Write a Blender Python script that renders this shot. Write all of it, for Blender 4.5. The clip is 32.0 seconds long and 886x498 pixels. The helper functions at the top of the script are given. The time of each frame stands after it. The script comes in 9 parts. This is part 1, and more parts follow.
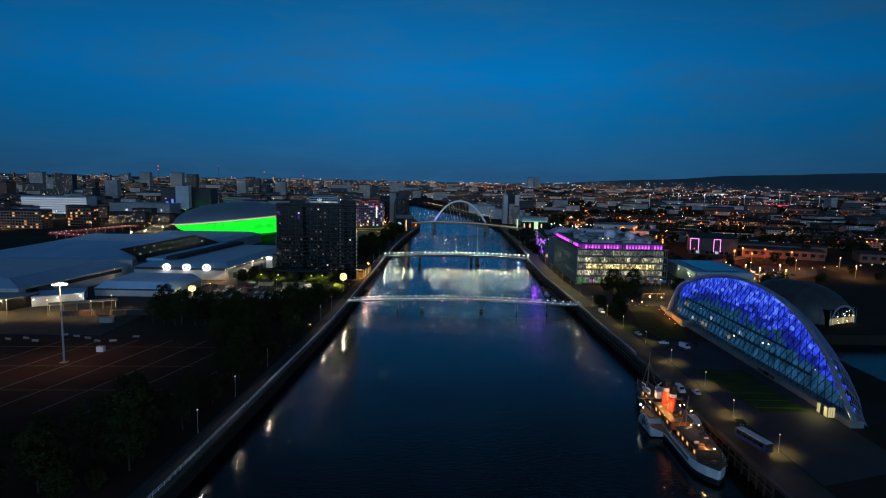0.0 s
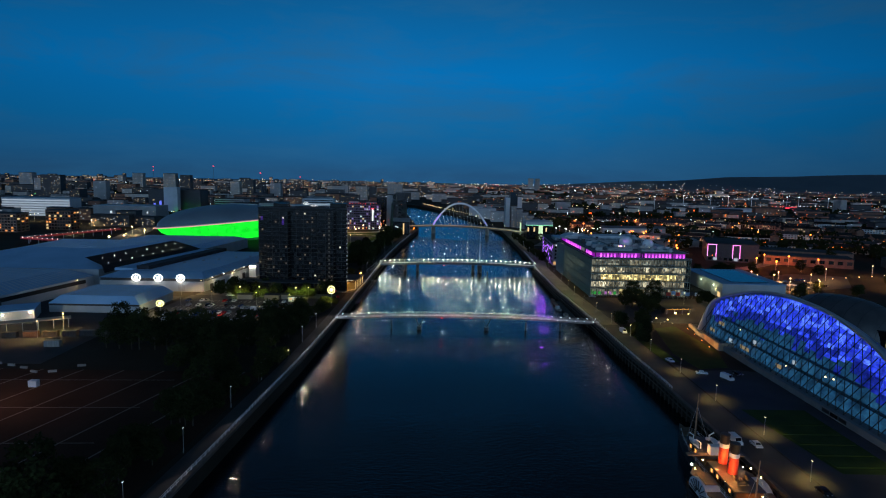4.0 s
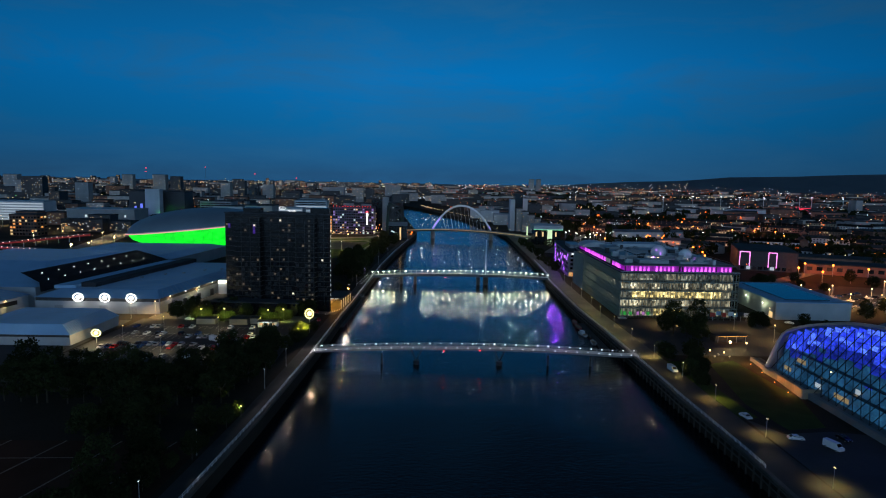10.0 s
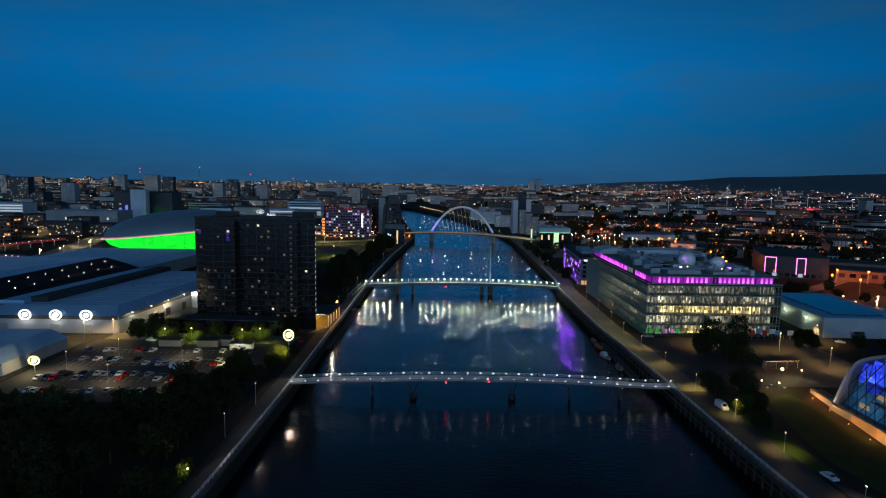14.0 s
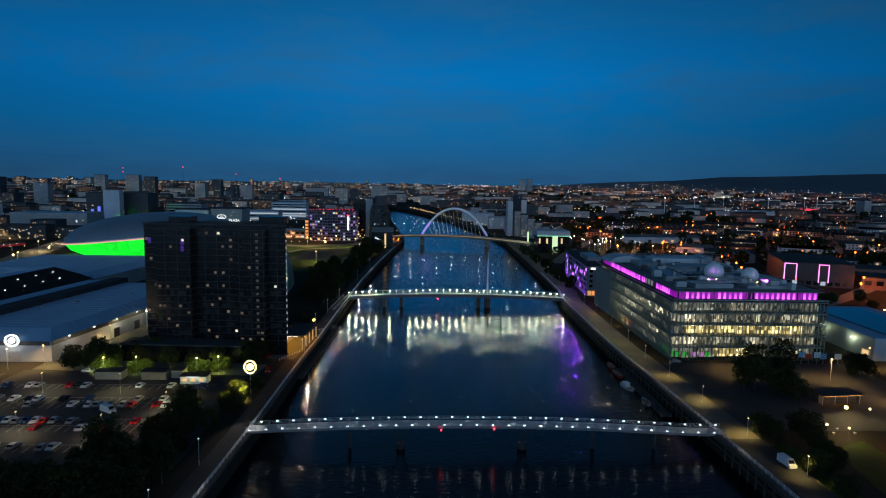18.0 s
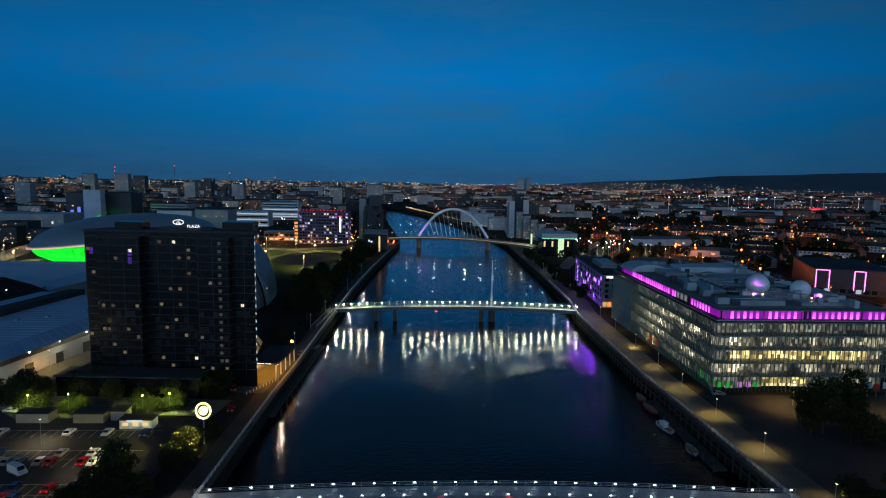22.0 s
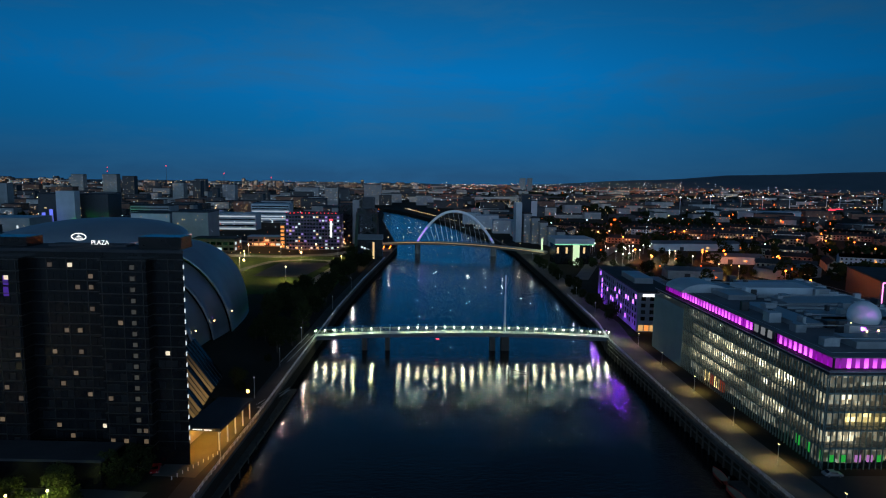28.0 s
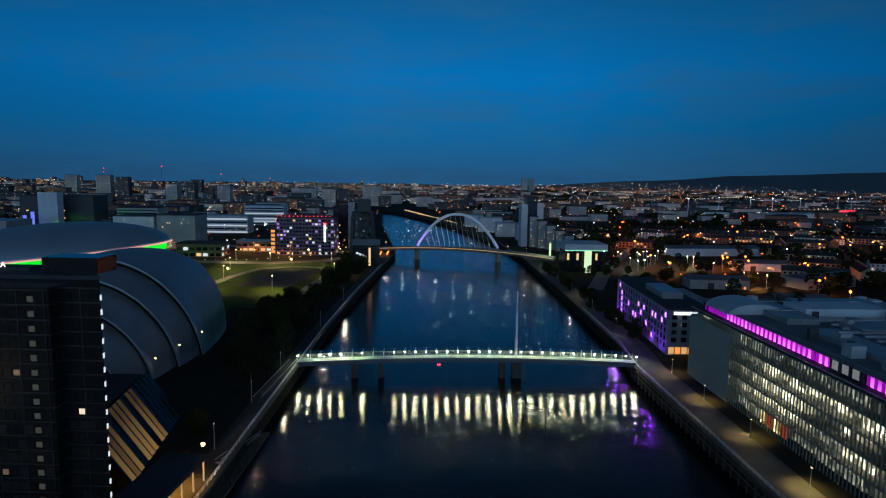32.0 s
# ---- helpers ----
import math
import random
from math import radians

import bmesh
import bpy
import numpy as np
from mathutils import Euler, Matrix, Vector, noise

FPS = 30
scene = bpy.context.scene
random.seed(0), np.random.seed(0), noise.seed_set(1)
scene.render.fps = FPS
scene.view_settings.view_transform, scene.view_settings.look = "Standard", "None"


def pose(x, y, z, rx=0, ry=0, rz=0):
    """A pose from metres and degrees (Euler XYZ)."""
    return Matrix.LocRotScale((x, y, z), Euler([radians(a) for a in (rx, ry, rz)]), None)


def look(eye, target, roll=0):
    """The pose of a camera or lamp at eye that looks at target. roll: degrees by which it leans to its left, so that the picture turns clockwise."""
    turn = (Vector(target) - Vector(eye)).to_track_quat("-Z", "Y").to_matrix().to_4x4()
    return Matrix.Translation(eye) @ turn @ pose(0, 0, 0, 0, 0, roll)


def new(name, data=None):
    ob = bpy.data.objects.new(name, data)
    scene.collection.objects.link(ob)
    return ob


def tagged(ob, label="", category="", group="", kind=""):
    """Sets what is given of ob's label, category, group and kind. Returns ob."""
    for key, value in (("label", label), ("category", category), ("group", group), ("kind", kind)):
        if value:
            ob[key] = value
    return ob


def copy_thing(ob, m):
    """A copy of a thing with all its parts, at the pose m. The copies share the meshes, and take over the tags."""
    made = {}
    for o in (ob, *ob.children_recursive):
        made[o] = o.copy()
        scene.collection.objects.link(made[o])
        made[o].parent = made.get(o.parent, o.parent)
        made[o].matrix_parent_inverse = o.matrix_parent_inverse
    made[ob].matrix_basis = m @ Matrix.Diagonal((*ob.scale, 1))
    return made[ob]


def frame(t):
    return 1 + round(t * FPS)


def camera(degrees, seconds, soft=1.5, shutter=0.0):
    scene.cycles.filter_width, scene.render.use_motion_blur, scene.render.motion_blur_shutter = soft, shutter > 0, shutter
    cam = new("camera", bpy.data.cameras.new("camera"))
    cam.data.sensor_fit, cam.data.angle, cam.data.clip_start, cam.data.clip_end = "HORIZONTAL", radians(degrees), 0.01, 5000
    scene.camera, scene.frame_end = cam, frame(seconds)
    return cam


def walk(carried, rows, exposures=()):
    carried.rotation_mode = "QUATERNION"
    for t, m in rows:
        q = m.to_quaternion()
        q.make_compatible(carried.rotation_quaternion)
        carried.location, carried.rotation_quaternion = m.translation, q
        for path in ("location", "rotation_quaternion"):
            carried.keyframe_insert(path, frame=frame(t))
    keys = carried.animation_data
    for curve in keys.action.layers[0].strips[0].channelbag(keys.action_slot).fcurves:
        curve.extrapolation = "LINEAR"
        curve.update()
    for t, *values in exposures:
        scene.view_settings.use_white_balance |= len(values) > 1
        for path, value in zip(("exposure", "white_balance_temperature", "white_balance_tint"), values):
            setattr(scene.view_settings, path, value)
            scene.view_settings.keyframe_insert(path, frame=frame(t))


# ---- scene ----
cam = camera(71.6, 32.0, soft=1.1)
walk(cam, [
    (0, look((0.90, -3.39, 75.32), (11.18, 989.07, -46.82), 1.06)),
    (1, look((0.72, 6.90, 75.29), (12.51, 999.36, -46.70), 1.10)),
    (2, look((0.67, 17.24, 75.24), (13.05, 1009.77, -46.18), 1.13)),
    (3, look((0.72, 27.64, 75.19), (12.98, 1020.23, -45.70), 1.14)),
    (4, look((0.82, 38.06, 75.12), (12.59, 1030.72, -45.29), 1.13)),
    (5, look((0.90, 48.48, 75.02), (12.14, 1041.20, -44.91), 1.12)),
    (6, look((0.90, 58.86, 74.87), (11.88, 1051.65, -44.52), 1.09)),
    (7, look((0.78, 69.19, 74.69), (11.97, 1062.02, -44.27), 1.06)),
    (8, look((0.57, 79.45, 74.47), (12.33, 1072.30, -44.29), 1.04)),
    (9, look((0.32, 89.64, 74.24), (12.75, 1082.49, -44.52), 1.01)),
    (10, look((0.08, 99.78, 74.01), (13.31, 1092.61, -44.80), 0.99)),
    (11, look((-0.13, 109.90, 73.78), (13.84, 1102.72, -45.00), 0.98)),
    (12, look((-0.29, 120.06, 73.56), (13.96, 1112.89, -45.09), 0.96)),
    (13, look((-0.42, 130.30, 73.35), (13.87, 1123.16, -45.05), 0.94)),
    (14, look((-0.56, 140.65, 73.16), (14.91, 1133.52, -45.02), 0.92)),
    (15, look((-0.72, 151.09, 73.00), (18.37, 1143.92, -45.01), 0.91)),
    (16, look((-0.88, 161.56, 72.88), (23.40, 1154.29, -45.02), 0.90)),
    (17, look((-1.03, 171.97, 72.80), (27.75, 1164.58, -45.09), 0.91)),
    (18, look((-1.12, 182.22, 72.73), (30.49, 1174.73, -45.24), 0.92)),
    (19, look((-1.12, 192.27, 72.64), (32.62, 1184.69, -45.53), 0.92)),
    (20, look((-1.03, 202.15, 72.51), (34.08, 1194.48, -46.04), 0.92)),
    (21, look((-0.86, 211.98, 72.35), (34.83, 1204.23, -46.70), 0.91)),
    (22, look((-0.63, 221.88, 72.16), (35.31, 1214.08, -47.21), 0.89)),
    (23, look((-0.39, 231.86, 71.97), (35.82, 1224.02, -47.63), 0.87)),
    (24, look((-0.18, 241.86, 71.77), (36.08, 1234.00, -47.93), 0.85)),
    (25, look((-0.02, 251.79, 71.56), (36.16, 1243.96, -47.96), 0.83)),
    (26, look((0.07, 261.58, 71.35), (36.22, 1253.77, -48.00), 0.81)),
    (27, look((0.12, 271.18, 71.14), (36.27, 1263.39, -48.09), 0.79)),
    (28, look((0.18, 280.58, 70.96), (36.20, 1272.80, -48.16), 0.78)),
    (29, look((0.29, 289.78, 70.84), (35.95, 1282.03, -48.20), 0.77)),
    (30, look((0.45, 298.82, 70.79), (35.58, 1291.11, -48.13), 0.76)),
    (31, look((0.67, 307.79, 70.80), (35.40, 1300.13, -47.74), 0.76)),
    (32, look((0.94, 316.73, 70.87), (35.84, 1309.12, -47.16), 0.76)),
])


# ---- light: deep blue dusk sky ----
def build_world():
    w = bpy.data.worlds.new("dusk_sky")
    scene.world = w
    w.use_nodes = True
    nt = w.node_tree
    nt.nodes.clear()
    N, L = nt.nodes.new, nt.links.new
    out, bg, tc = N("ShaderNodeOutputWorld"), N("ShaderNodeBackground"), N("ShaderNodeTexCoord")
    sep, ramp = N("ShaderNodeSeparateXYZ"), N("ShaderNodeValToRGB")
    L(tc.outputs["Generated"], sep.inputs[0])
    L(sep.outputs[2], ramp.inputs[0])
    cr = ramp.color_ramp
    stops = [(0.0, (0.014, 0.070, 0.165)), (0.03, (0.010, 0.092, 0.230)), (0.075, (0.003, 0.114, 0.305)),
             (0.15, (0.001, 0.138, 0.400)), (0.27, (0.004, 0.088, 0.240)), (0.34, (0.008, 0.046, 0.112)), (0.46, (0.010, 0.020, 0.046)), (1.0, (0.010, 0.017, 0.036))]
    while len(cr.elements) < len(stops):
        cr.elements.new(0.5)
    for e, (p, c) in zip(cr.elements, stops):
        e.position, e.color = p, (*c, 1)
    mp, nz, mul, mr = N("ShaderNodeMapping"), N("ShaderNodeTexNoise"), N("ShaderNodeMixRGB"), N("ShaderNodeMapRange")
    mp.inputs["Scale"].default_value = (2.2, 2.2, 9)
    nz.inputs["Scale"].default_value, nz.inputs["Detail"].default_value, nz.inputs["Roughness"].default_value = 1.6, 7, 0.62
    nz.inputs["Distortion"].default_value = 0.4
    L(tc.outputs["Generated"], mp.inputs[0])
    L(mp.outputs[0], nz.inputs["Vector"])
    mr.inputs[1].default_value, mr.inputs[2].default_value, mr.inputs[3].default_value, mr.inputs[4].default_value = 0.46, 0.70, 0.0, 0.65
    L(nz.outputs[0], mr.inputs[0])
    mul.inputs[2].default_value = (0.018, 0.105, 0.235, 1)
    L(mr.outputs[0], mul.inputs[0])
    L(ramp.outputs[0], mul.inputs[1])
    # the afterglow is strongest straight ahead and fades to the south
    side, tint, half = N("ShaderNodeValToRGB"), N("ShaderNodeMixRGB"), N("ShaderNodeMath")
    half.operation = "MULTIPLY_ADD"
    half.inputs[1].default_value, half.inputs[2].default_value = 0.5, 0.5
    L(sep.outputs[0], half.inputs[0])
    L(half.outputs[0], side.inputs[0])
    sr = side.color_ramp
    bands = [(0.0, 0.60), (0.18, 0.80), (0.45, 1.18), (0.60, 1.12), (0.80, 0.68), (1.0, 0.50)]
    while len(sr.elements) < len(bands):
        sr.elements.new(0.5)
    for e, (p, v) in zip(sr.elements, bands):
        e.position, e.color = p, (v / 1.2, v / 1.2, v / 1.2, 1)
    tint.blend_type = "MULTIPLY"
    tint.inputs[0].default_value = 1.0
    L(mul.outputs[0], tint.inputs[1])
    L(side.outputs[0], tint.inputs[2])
    # the last light of sunset low in the west, behind the flight
    west, low, fall, glowmix = N("ShaderNodeMapRange"), N("ShaderNodeMapRange"), N("ShaderNodeMath"), N("ShaderNodeMixRGB")
    west.interpolation_type = low.interpolation_type = "SMOOTHSTEP"
    L(sep.outputs[1], west.inputs[0])
    west.inputs[1].default_value, west.inputs[2].default_value, west.inputs[3].default_value, west.inputs[4].default_value = -0.05, -0.95, 0.0, 1.0
    L(sep.outputs[2], low.inputs[0])
    low.inputs[1].default_value, low.inputs[2].default_value, low.inputs[3].default_value, low.inputs[4].default_value = 0.02, 0.62, 1.0, 0.0
    fall.operation = "MULTIPLY"
    L(west.outputs[0], fall.inputs[0])
    L(low.outputs[0], fall.inputs[1])
    glowmix.inputs[2].default_value = (0.46, 0.82, 1.28, 1)
    L(fall.outputs[0], glowmix.inputs[0])
    L(tint.outputs[0], glowmix.inputs[1])
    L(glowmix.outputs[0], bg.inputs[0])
    bg.inputs[1].default_value = 1.2
    L(bg.outputs[0], out.inputs[0])


build_world()


# ---- materials ----
def mat_new(name):
    m = bpy.data.materials.new(name)
    m.use_nodes = True
    nt = m.node_tree
    return m, nt, nt.nodes["Principled BSDF"]


def surf(name, c1, c2, scale=0.5, rough=0.7, metal=0.0, bump=0.0, fine=6.0, vary=0.0, spec=0.5):
    """A surface with stains at one scale and grain at a finer one. vary: how far whole objects differ."""
    m, nt, p = mat_new(name)
    N, L = nt.nodes.new, nt.links.new
    tc, n1, n2, mix, add = N("ShaderNodeTexCoord"), N("ShaderNodeTexNoise"), N("ShaderNodeTexNoise"), N("ShaderNodeMixRGB"), N("ShaderNodeMath")
    n1.inputs["Scale"].default_value, n1.inputs["Detail"].default_value = scale, 5
    n2.inputs["Scale"].default_value, n2.inputs["Detail"].default_value = scale * fine, 4
    L(tc.outputs["Object"], n1.inputs["Vector"])
    L(tc.outputs["Object"], n2.inputs["Vector"])
    add.operation, add.use_clamp = "MULTIPLY_ADD", True
    L(n2.outputs[0], add.inputs[0])
    add.inputs[1].default_value = 0.5
    sub = N("ShaderNodeMath")
    sub.operation = "MULTIPLY_ADD"
    L(n1.outputs[0], sub.inputs[0])
    sub.inputs[1].default_value, sub.inputs[2].default_value = 1.6, -0.55
    L(sub.outputs[0], add.inputs[2])
    L(add.outputs[0], mix.inputs[0])
    mix.inputs[1].default_value, mix.inputs[2].default_value = (*c1, 1), (*c2, 1)
    last = mix.outputs[0]
    if vary:
        oi, hsv, mr = N("ShaderNodeObjectInfo"), N("ShaderNodeHueSaturation"), N("ShaderNodeMapRange")
        L(oi.outputs["Random"], mr.inputs[0])
        mr.inputs[3].default_value, mr.inputs[4].default_value = 1 - vary, 1 + vary
        L(mr.outputs[0], hsv.inputs["Value"])
        L(last, hsv.inputs["Color"])
        last = hsv.outputs[0]
    L(last, p.inputs["Base Color"])
    p.inputs["Roughness"].default_value, p.inputs["Metallic"].default_value = rough, metal
    p.inputs["Specular IOR Level"].default_value = spec
    if bump:
        b = N("ShaderNodeBump")
        b.inputs["Strength"].default_value, b.inputs["Distance"].default_value = bump, 0.1
        L(n2.outputs[0], b.inputs["Height"])
        L(b.outputs[0], p.inputs["Normal"])
    return m


def glow(name, color, strength, lit=False):
    """A lamp or lit pane. lit: whether it is strong enough to be sampled as a lamp."""
    m, nt, p = mat_new(name)
    p.inputs["Base Color"].default_value = (0.02, 0.02, 0.02, 1)
    p.inputs["Emission Color"].default_value = (*color, 1)
    p.inputs["Emission Strength"].default_value = strength
    if not lit:
        m.cycles.emission_sampling = "NONE"
    return m


def room_glow(name, c1, c2, strength, scale=0.5, low=0.1, cells=0.0, slit=0.8):
    """Lit rooms behind glass: uneven light of shelves, desks and lamps."""
    m, nt, p = mat_new(name)
    N, L = nt.nodes.new, nt.links.new
    tc, mp, vo, nz, mix, mul, mr = (N("ShaderNodeTexCoord"), N("ShaderNodeMapping"), N("ShaderNodeTexVoronoi"), N("ShaderNodeTexNoise"),
                                    N("ShaderNodeMixRGB"), N("ShaderNodeMath"), N("ShaderNodeMapRange"))
    mp.inputs["Scale"].default_value = (scale, scale, scale * 1.6)
    L(tc.outputs["Object"], mp.inputs[0])
    L(mp.outputs[0], vo.inputs["Vector"])
    L(mp.outputs[0], nz.inputs["Vector"])
    nz.inputs["Scale"].default_value, nz.inputs["Detail"].default_value = 1.3, 4
    L(vo.outputs["Color"], mix.inputs[0])
    mix.inputs[1].default_value, mix.inputs[2].default_value = (*c1, 1), (*c2, 1)
    L(nz.outputs[0], mr.inputs[0])
    mr.inputs[1].default_value, mr.inputs[2].default_value, mr.inputs[3].default_value, mr.inputs[4].default_value = 0.3, 0.68, low, 1.0
    mul.operation = "MULTIPLY"
    L(mr.outputs[0], mul.inputs[0])
    mul.inputs[1].default_value = strength
    if cells:
        # rooms some metres wide, cut by blinds and fittings into narrow upright slits
        prod = None
        for w, h, power, gain, base in ((cells, 50.0, 1.6, 1.7, low + 0.12), (slit, 1.5, 2.2, 1.8, 0.12)):
            mp2, fl, wn, pw, m3 = N("ShaderNodeMapping"), N("ShaderNodeVectorMath"), N("ShaderNodeTexWhiteNoise"), N("ShaderNodeMath"), N("ShaderNodeMath")
            mp2.inputs["Scale"].default_value, mp2.inputs["Location"].default_value = (1 / w, 1 / w, 1 / h), (0.37, 0.41, 0.13)
            L(tc.outputs["Object"], mp2.inputs[0])
            fl.operation, pw.operation, m3.operation = "FLOOR", "POWER", "MULTIPLY_ADD"
            L(mp2.outputs[0], fl.inputs[0])
            L(fl.outputs[0], wn.inputs["Vector"])
            L(wn.outputs["Value"], pw.inputs[0])
            pw.inputs[1].default_value = power
            L(pw.outputs[0], m3.inputs[0])
            m3.inputs[1].default_value, m3.inputs[2].default_value = gain, base
            if prod:
                both = N("ShaderNodeMath")
                both.operation = "MULTIPLY"
                L(prod, both.inputs[0])
                L(m3.outputs[0], both.inputs[1])
                prod = both.outputs[0]
            else:
                prod = m3.outputs[0]
        L(prod, mul.inputs[0])
    p.inputs["Base Color"].default_value = (0.05, 0.05, 0.05, 1)
    L(mix.outputs[0], p.inputs["Emission Color"])
    L(mul.outputs[0], p.inputs["Emission Strength"])
    m.cycles.emission_sampling = "NONE"
    return m


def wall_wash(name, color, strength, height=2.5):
    """Wash of light painted as emission, brightest at the foot, no two quite alike."""
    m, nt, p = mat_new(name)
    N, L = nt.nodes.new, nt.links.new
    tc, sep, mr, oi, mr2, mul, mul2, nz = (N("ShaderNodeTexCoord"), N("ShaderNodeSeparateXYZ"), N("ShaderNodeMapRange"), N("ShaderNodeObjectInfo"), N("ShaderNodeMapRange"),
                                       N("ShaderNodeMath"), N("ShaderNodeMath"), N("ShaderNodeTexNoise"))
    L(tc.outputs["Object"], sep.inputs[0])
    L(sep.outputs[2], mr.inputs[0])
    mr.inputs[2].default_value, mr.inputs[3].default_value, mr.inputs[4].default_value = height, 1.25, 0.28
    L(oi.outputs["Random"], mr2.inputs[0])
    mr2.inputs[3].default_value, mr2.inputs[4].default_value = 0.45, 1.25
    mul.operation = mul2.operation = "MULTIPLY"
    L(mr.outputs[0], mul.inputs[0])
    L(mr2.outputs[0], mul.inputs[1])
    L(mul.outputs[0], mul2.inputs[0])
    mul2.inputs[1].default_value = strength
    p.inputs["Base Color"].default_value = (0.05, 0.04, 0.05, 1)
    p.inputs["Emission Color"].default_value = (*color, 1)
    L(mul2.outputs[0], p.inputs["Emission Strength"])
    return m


def glassy(name, color, rough=0.05, bumpy=0.0, alpha=1.0, vary=0.0):
    """Dark glazing that mirrors the sky; alpha below 1 lets the rooms behind show."""
    m, nt, p = mat_new(name)
    N, L = nt.nodes.new, nt.links.new
    p.inputs["Base Color"].default_value = (*color, 1)
    p.inputs["Roughness"].default_value = rough
    p.inputs["IOR"].default_value = 1.5
    p.inputs["Alpha"].default_value = alpha
    if vary:
        oi, mr = N("ShaderNodeObjectInfo"), N("ShaderNodeMapRange")
        L(oi.outputs["Random"], mr.inputs[0])
        mr.inputs[3].default_value, mr.inputs[4].default_value = rough, rough + vary
        L(mr.outputs[0], p.inputs["Roughness"])
    if bumpy:
        tc, nz, b = N("ShaderNodeTexCoord"), N("ShaderNodeTexNoise"), N("ShaderNodeBump")
        nz.inputs["Scale"].default_value = 0.35
        L(tc.outputs["Object"], nz.inputs["Vector"])
        L(nz.outputs[0], b.inputs["Height"])
        b.inputs["Strength"].default_value, b.inputs["Distance"].default_value = bumpy, 0.5
        L(b.outputs[0], p.inputs["Normal"])
    return m


def water_mat():
    m, nt, p = mat_new("river_water")
    N, L = nt.nodes.new, nt.links.new
    p.inputs["Base Color"].default_value = (0.004, 0.005, 0.007, 1)
    p.inputs["Roughness"].default_value, p.inputs["IOR"].default_value = 0.10, 1.33
    tc, mp, n1, n2, n3, a1, a2, b = (N("ShaderNodeTexCoord"), N("ShaderNodeMapping"), N("ShaderNodeTexNoise"), N("ShaderNodeTexNoise"),
                                     N("ShaderNodeTexNoise"), N("ShaderNodeMath"), N("ShaderNodeMath"), N("ShaderNodeBump"))
    mp.inputs["Scale"].default_value = (0.42, 1.0, 1.0)
    L(tc.outputs["Object"], mp.inputs[0])
    for n, s, d in ((n1, 1.0, 2), (n2, 2.6, 1), (n3, 0.02, 2)):
        n.inputs["Scale"].default_value, n.inputs["Detail"].default_value = s, d
        L(mp.outputs[0], n.inputs["Vector"])
    a1.operation = a2.operation = "MULTIPLY_ADD"
    L(n2.outputs[0], a1.inputs[0])
    a1.inputs[1].default_value = 0.50
    L(n1.outputs[0], a1.inputs[2])
    mr = N("ShaderNodeMapRange")
    L(n3.outputs[0], mr.inputs[0])
    mr.inputs[1].default_value, mr.inputs[2].default_value, mr.inputs[3].default_value, mr.inputs[4].default_value = 0.35, 0.65, 0.6, 1.15
    a2.operation = "MULTIPLY"
    L(a1.outputs[0], a2.inputs[0])
    L(mr.outputs[0], a2.inputs[1])
    L(a2.outputs[0], b.inputs["Height"])
    b.inputs["Strength"].default_value, b.inputs["Distance"].default_value = 1.0, 0.09
    L(b.outputs[0], p.inputs["Normal"])
    return m


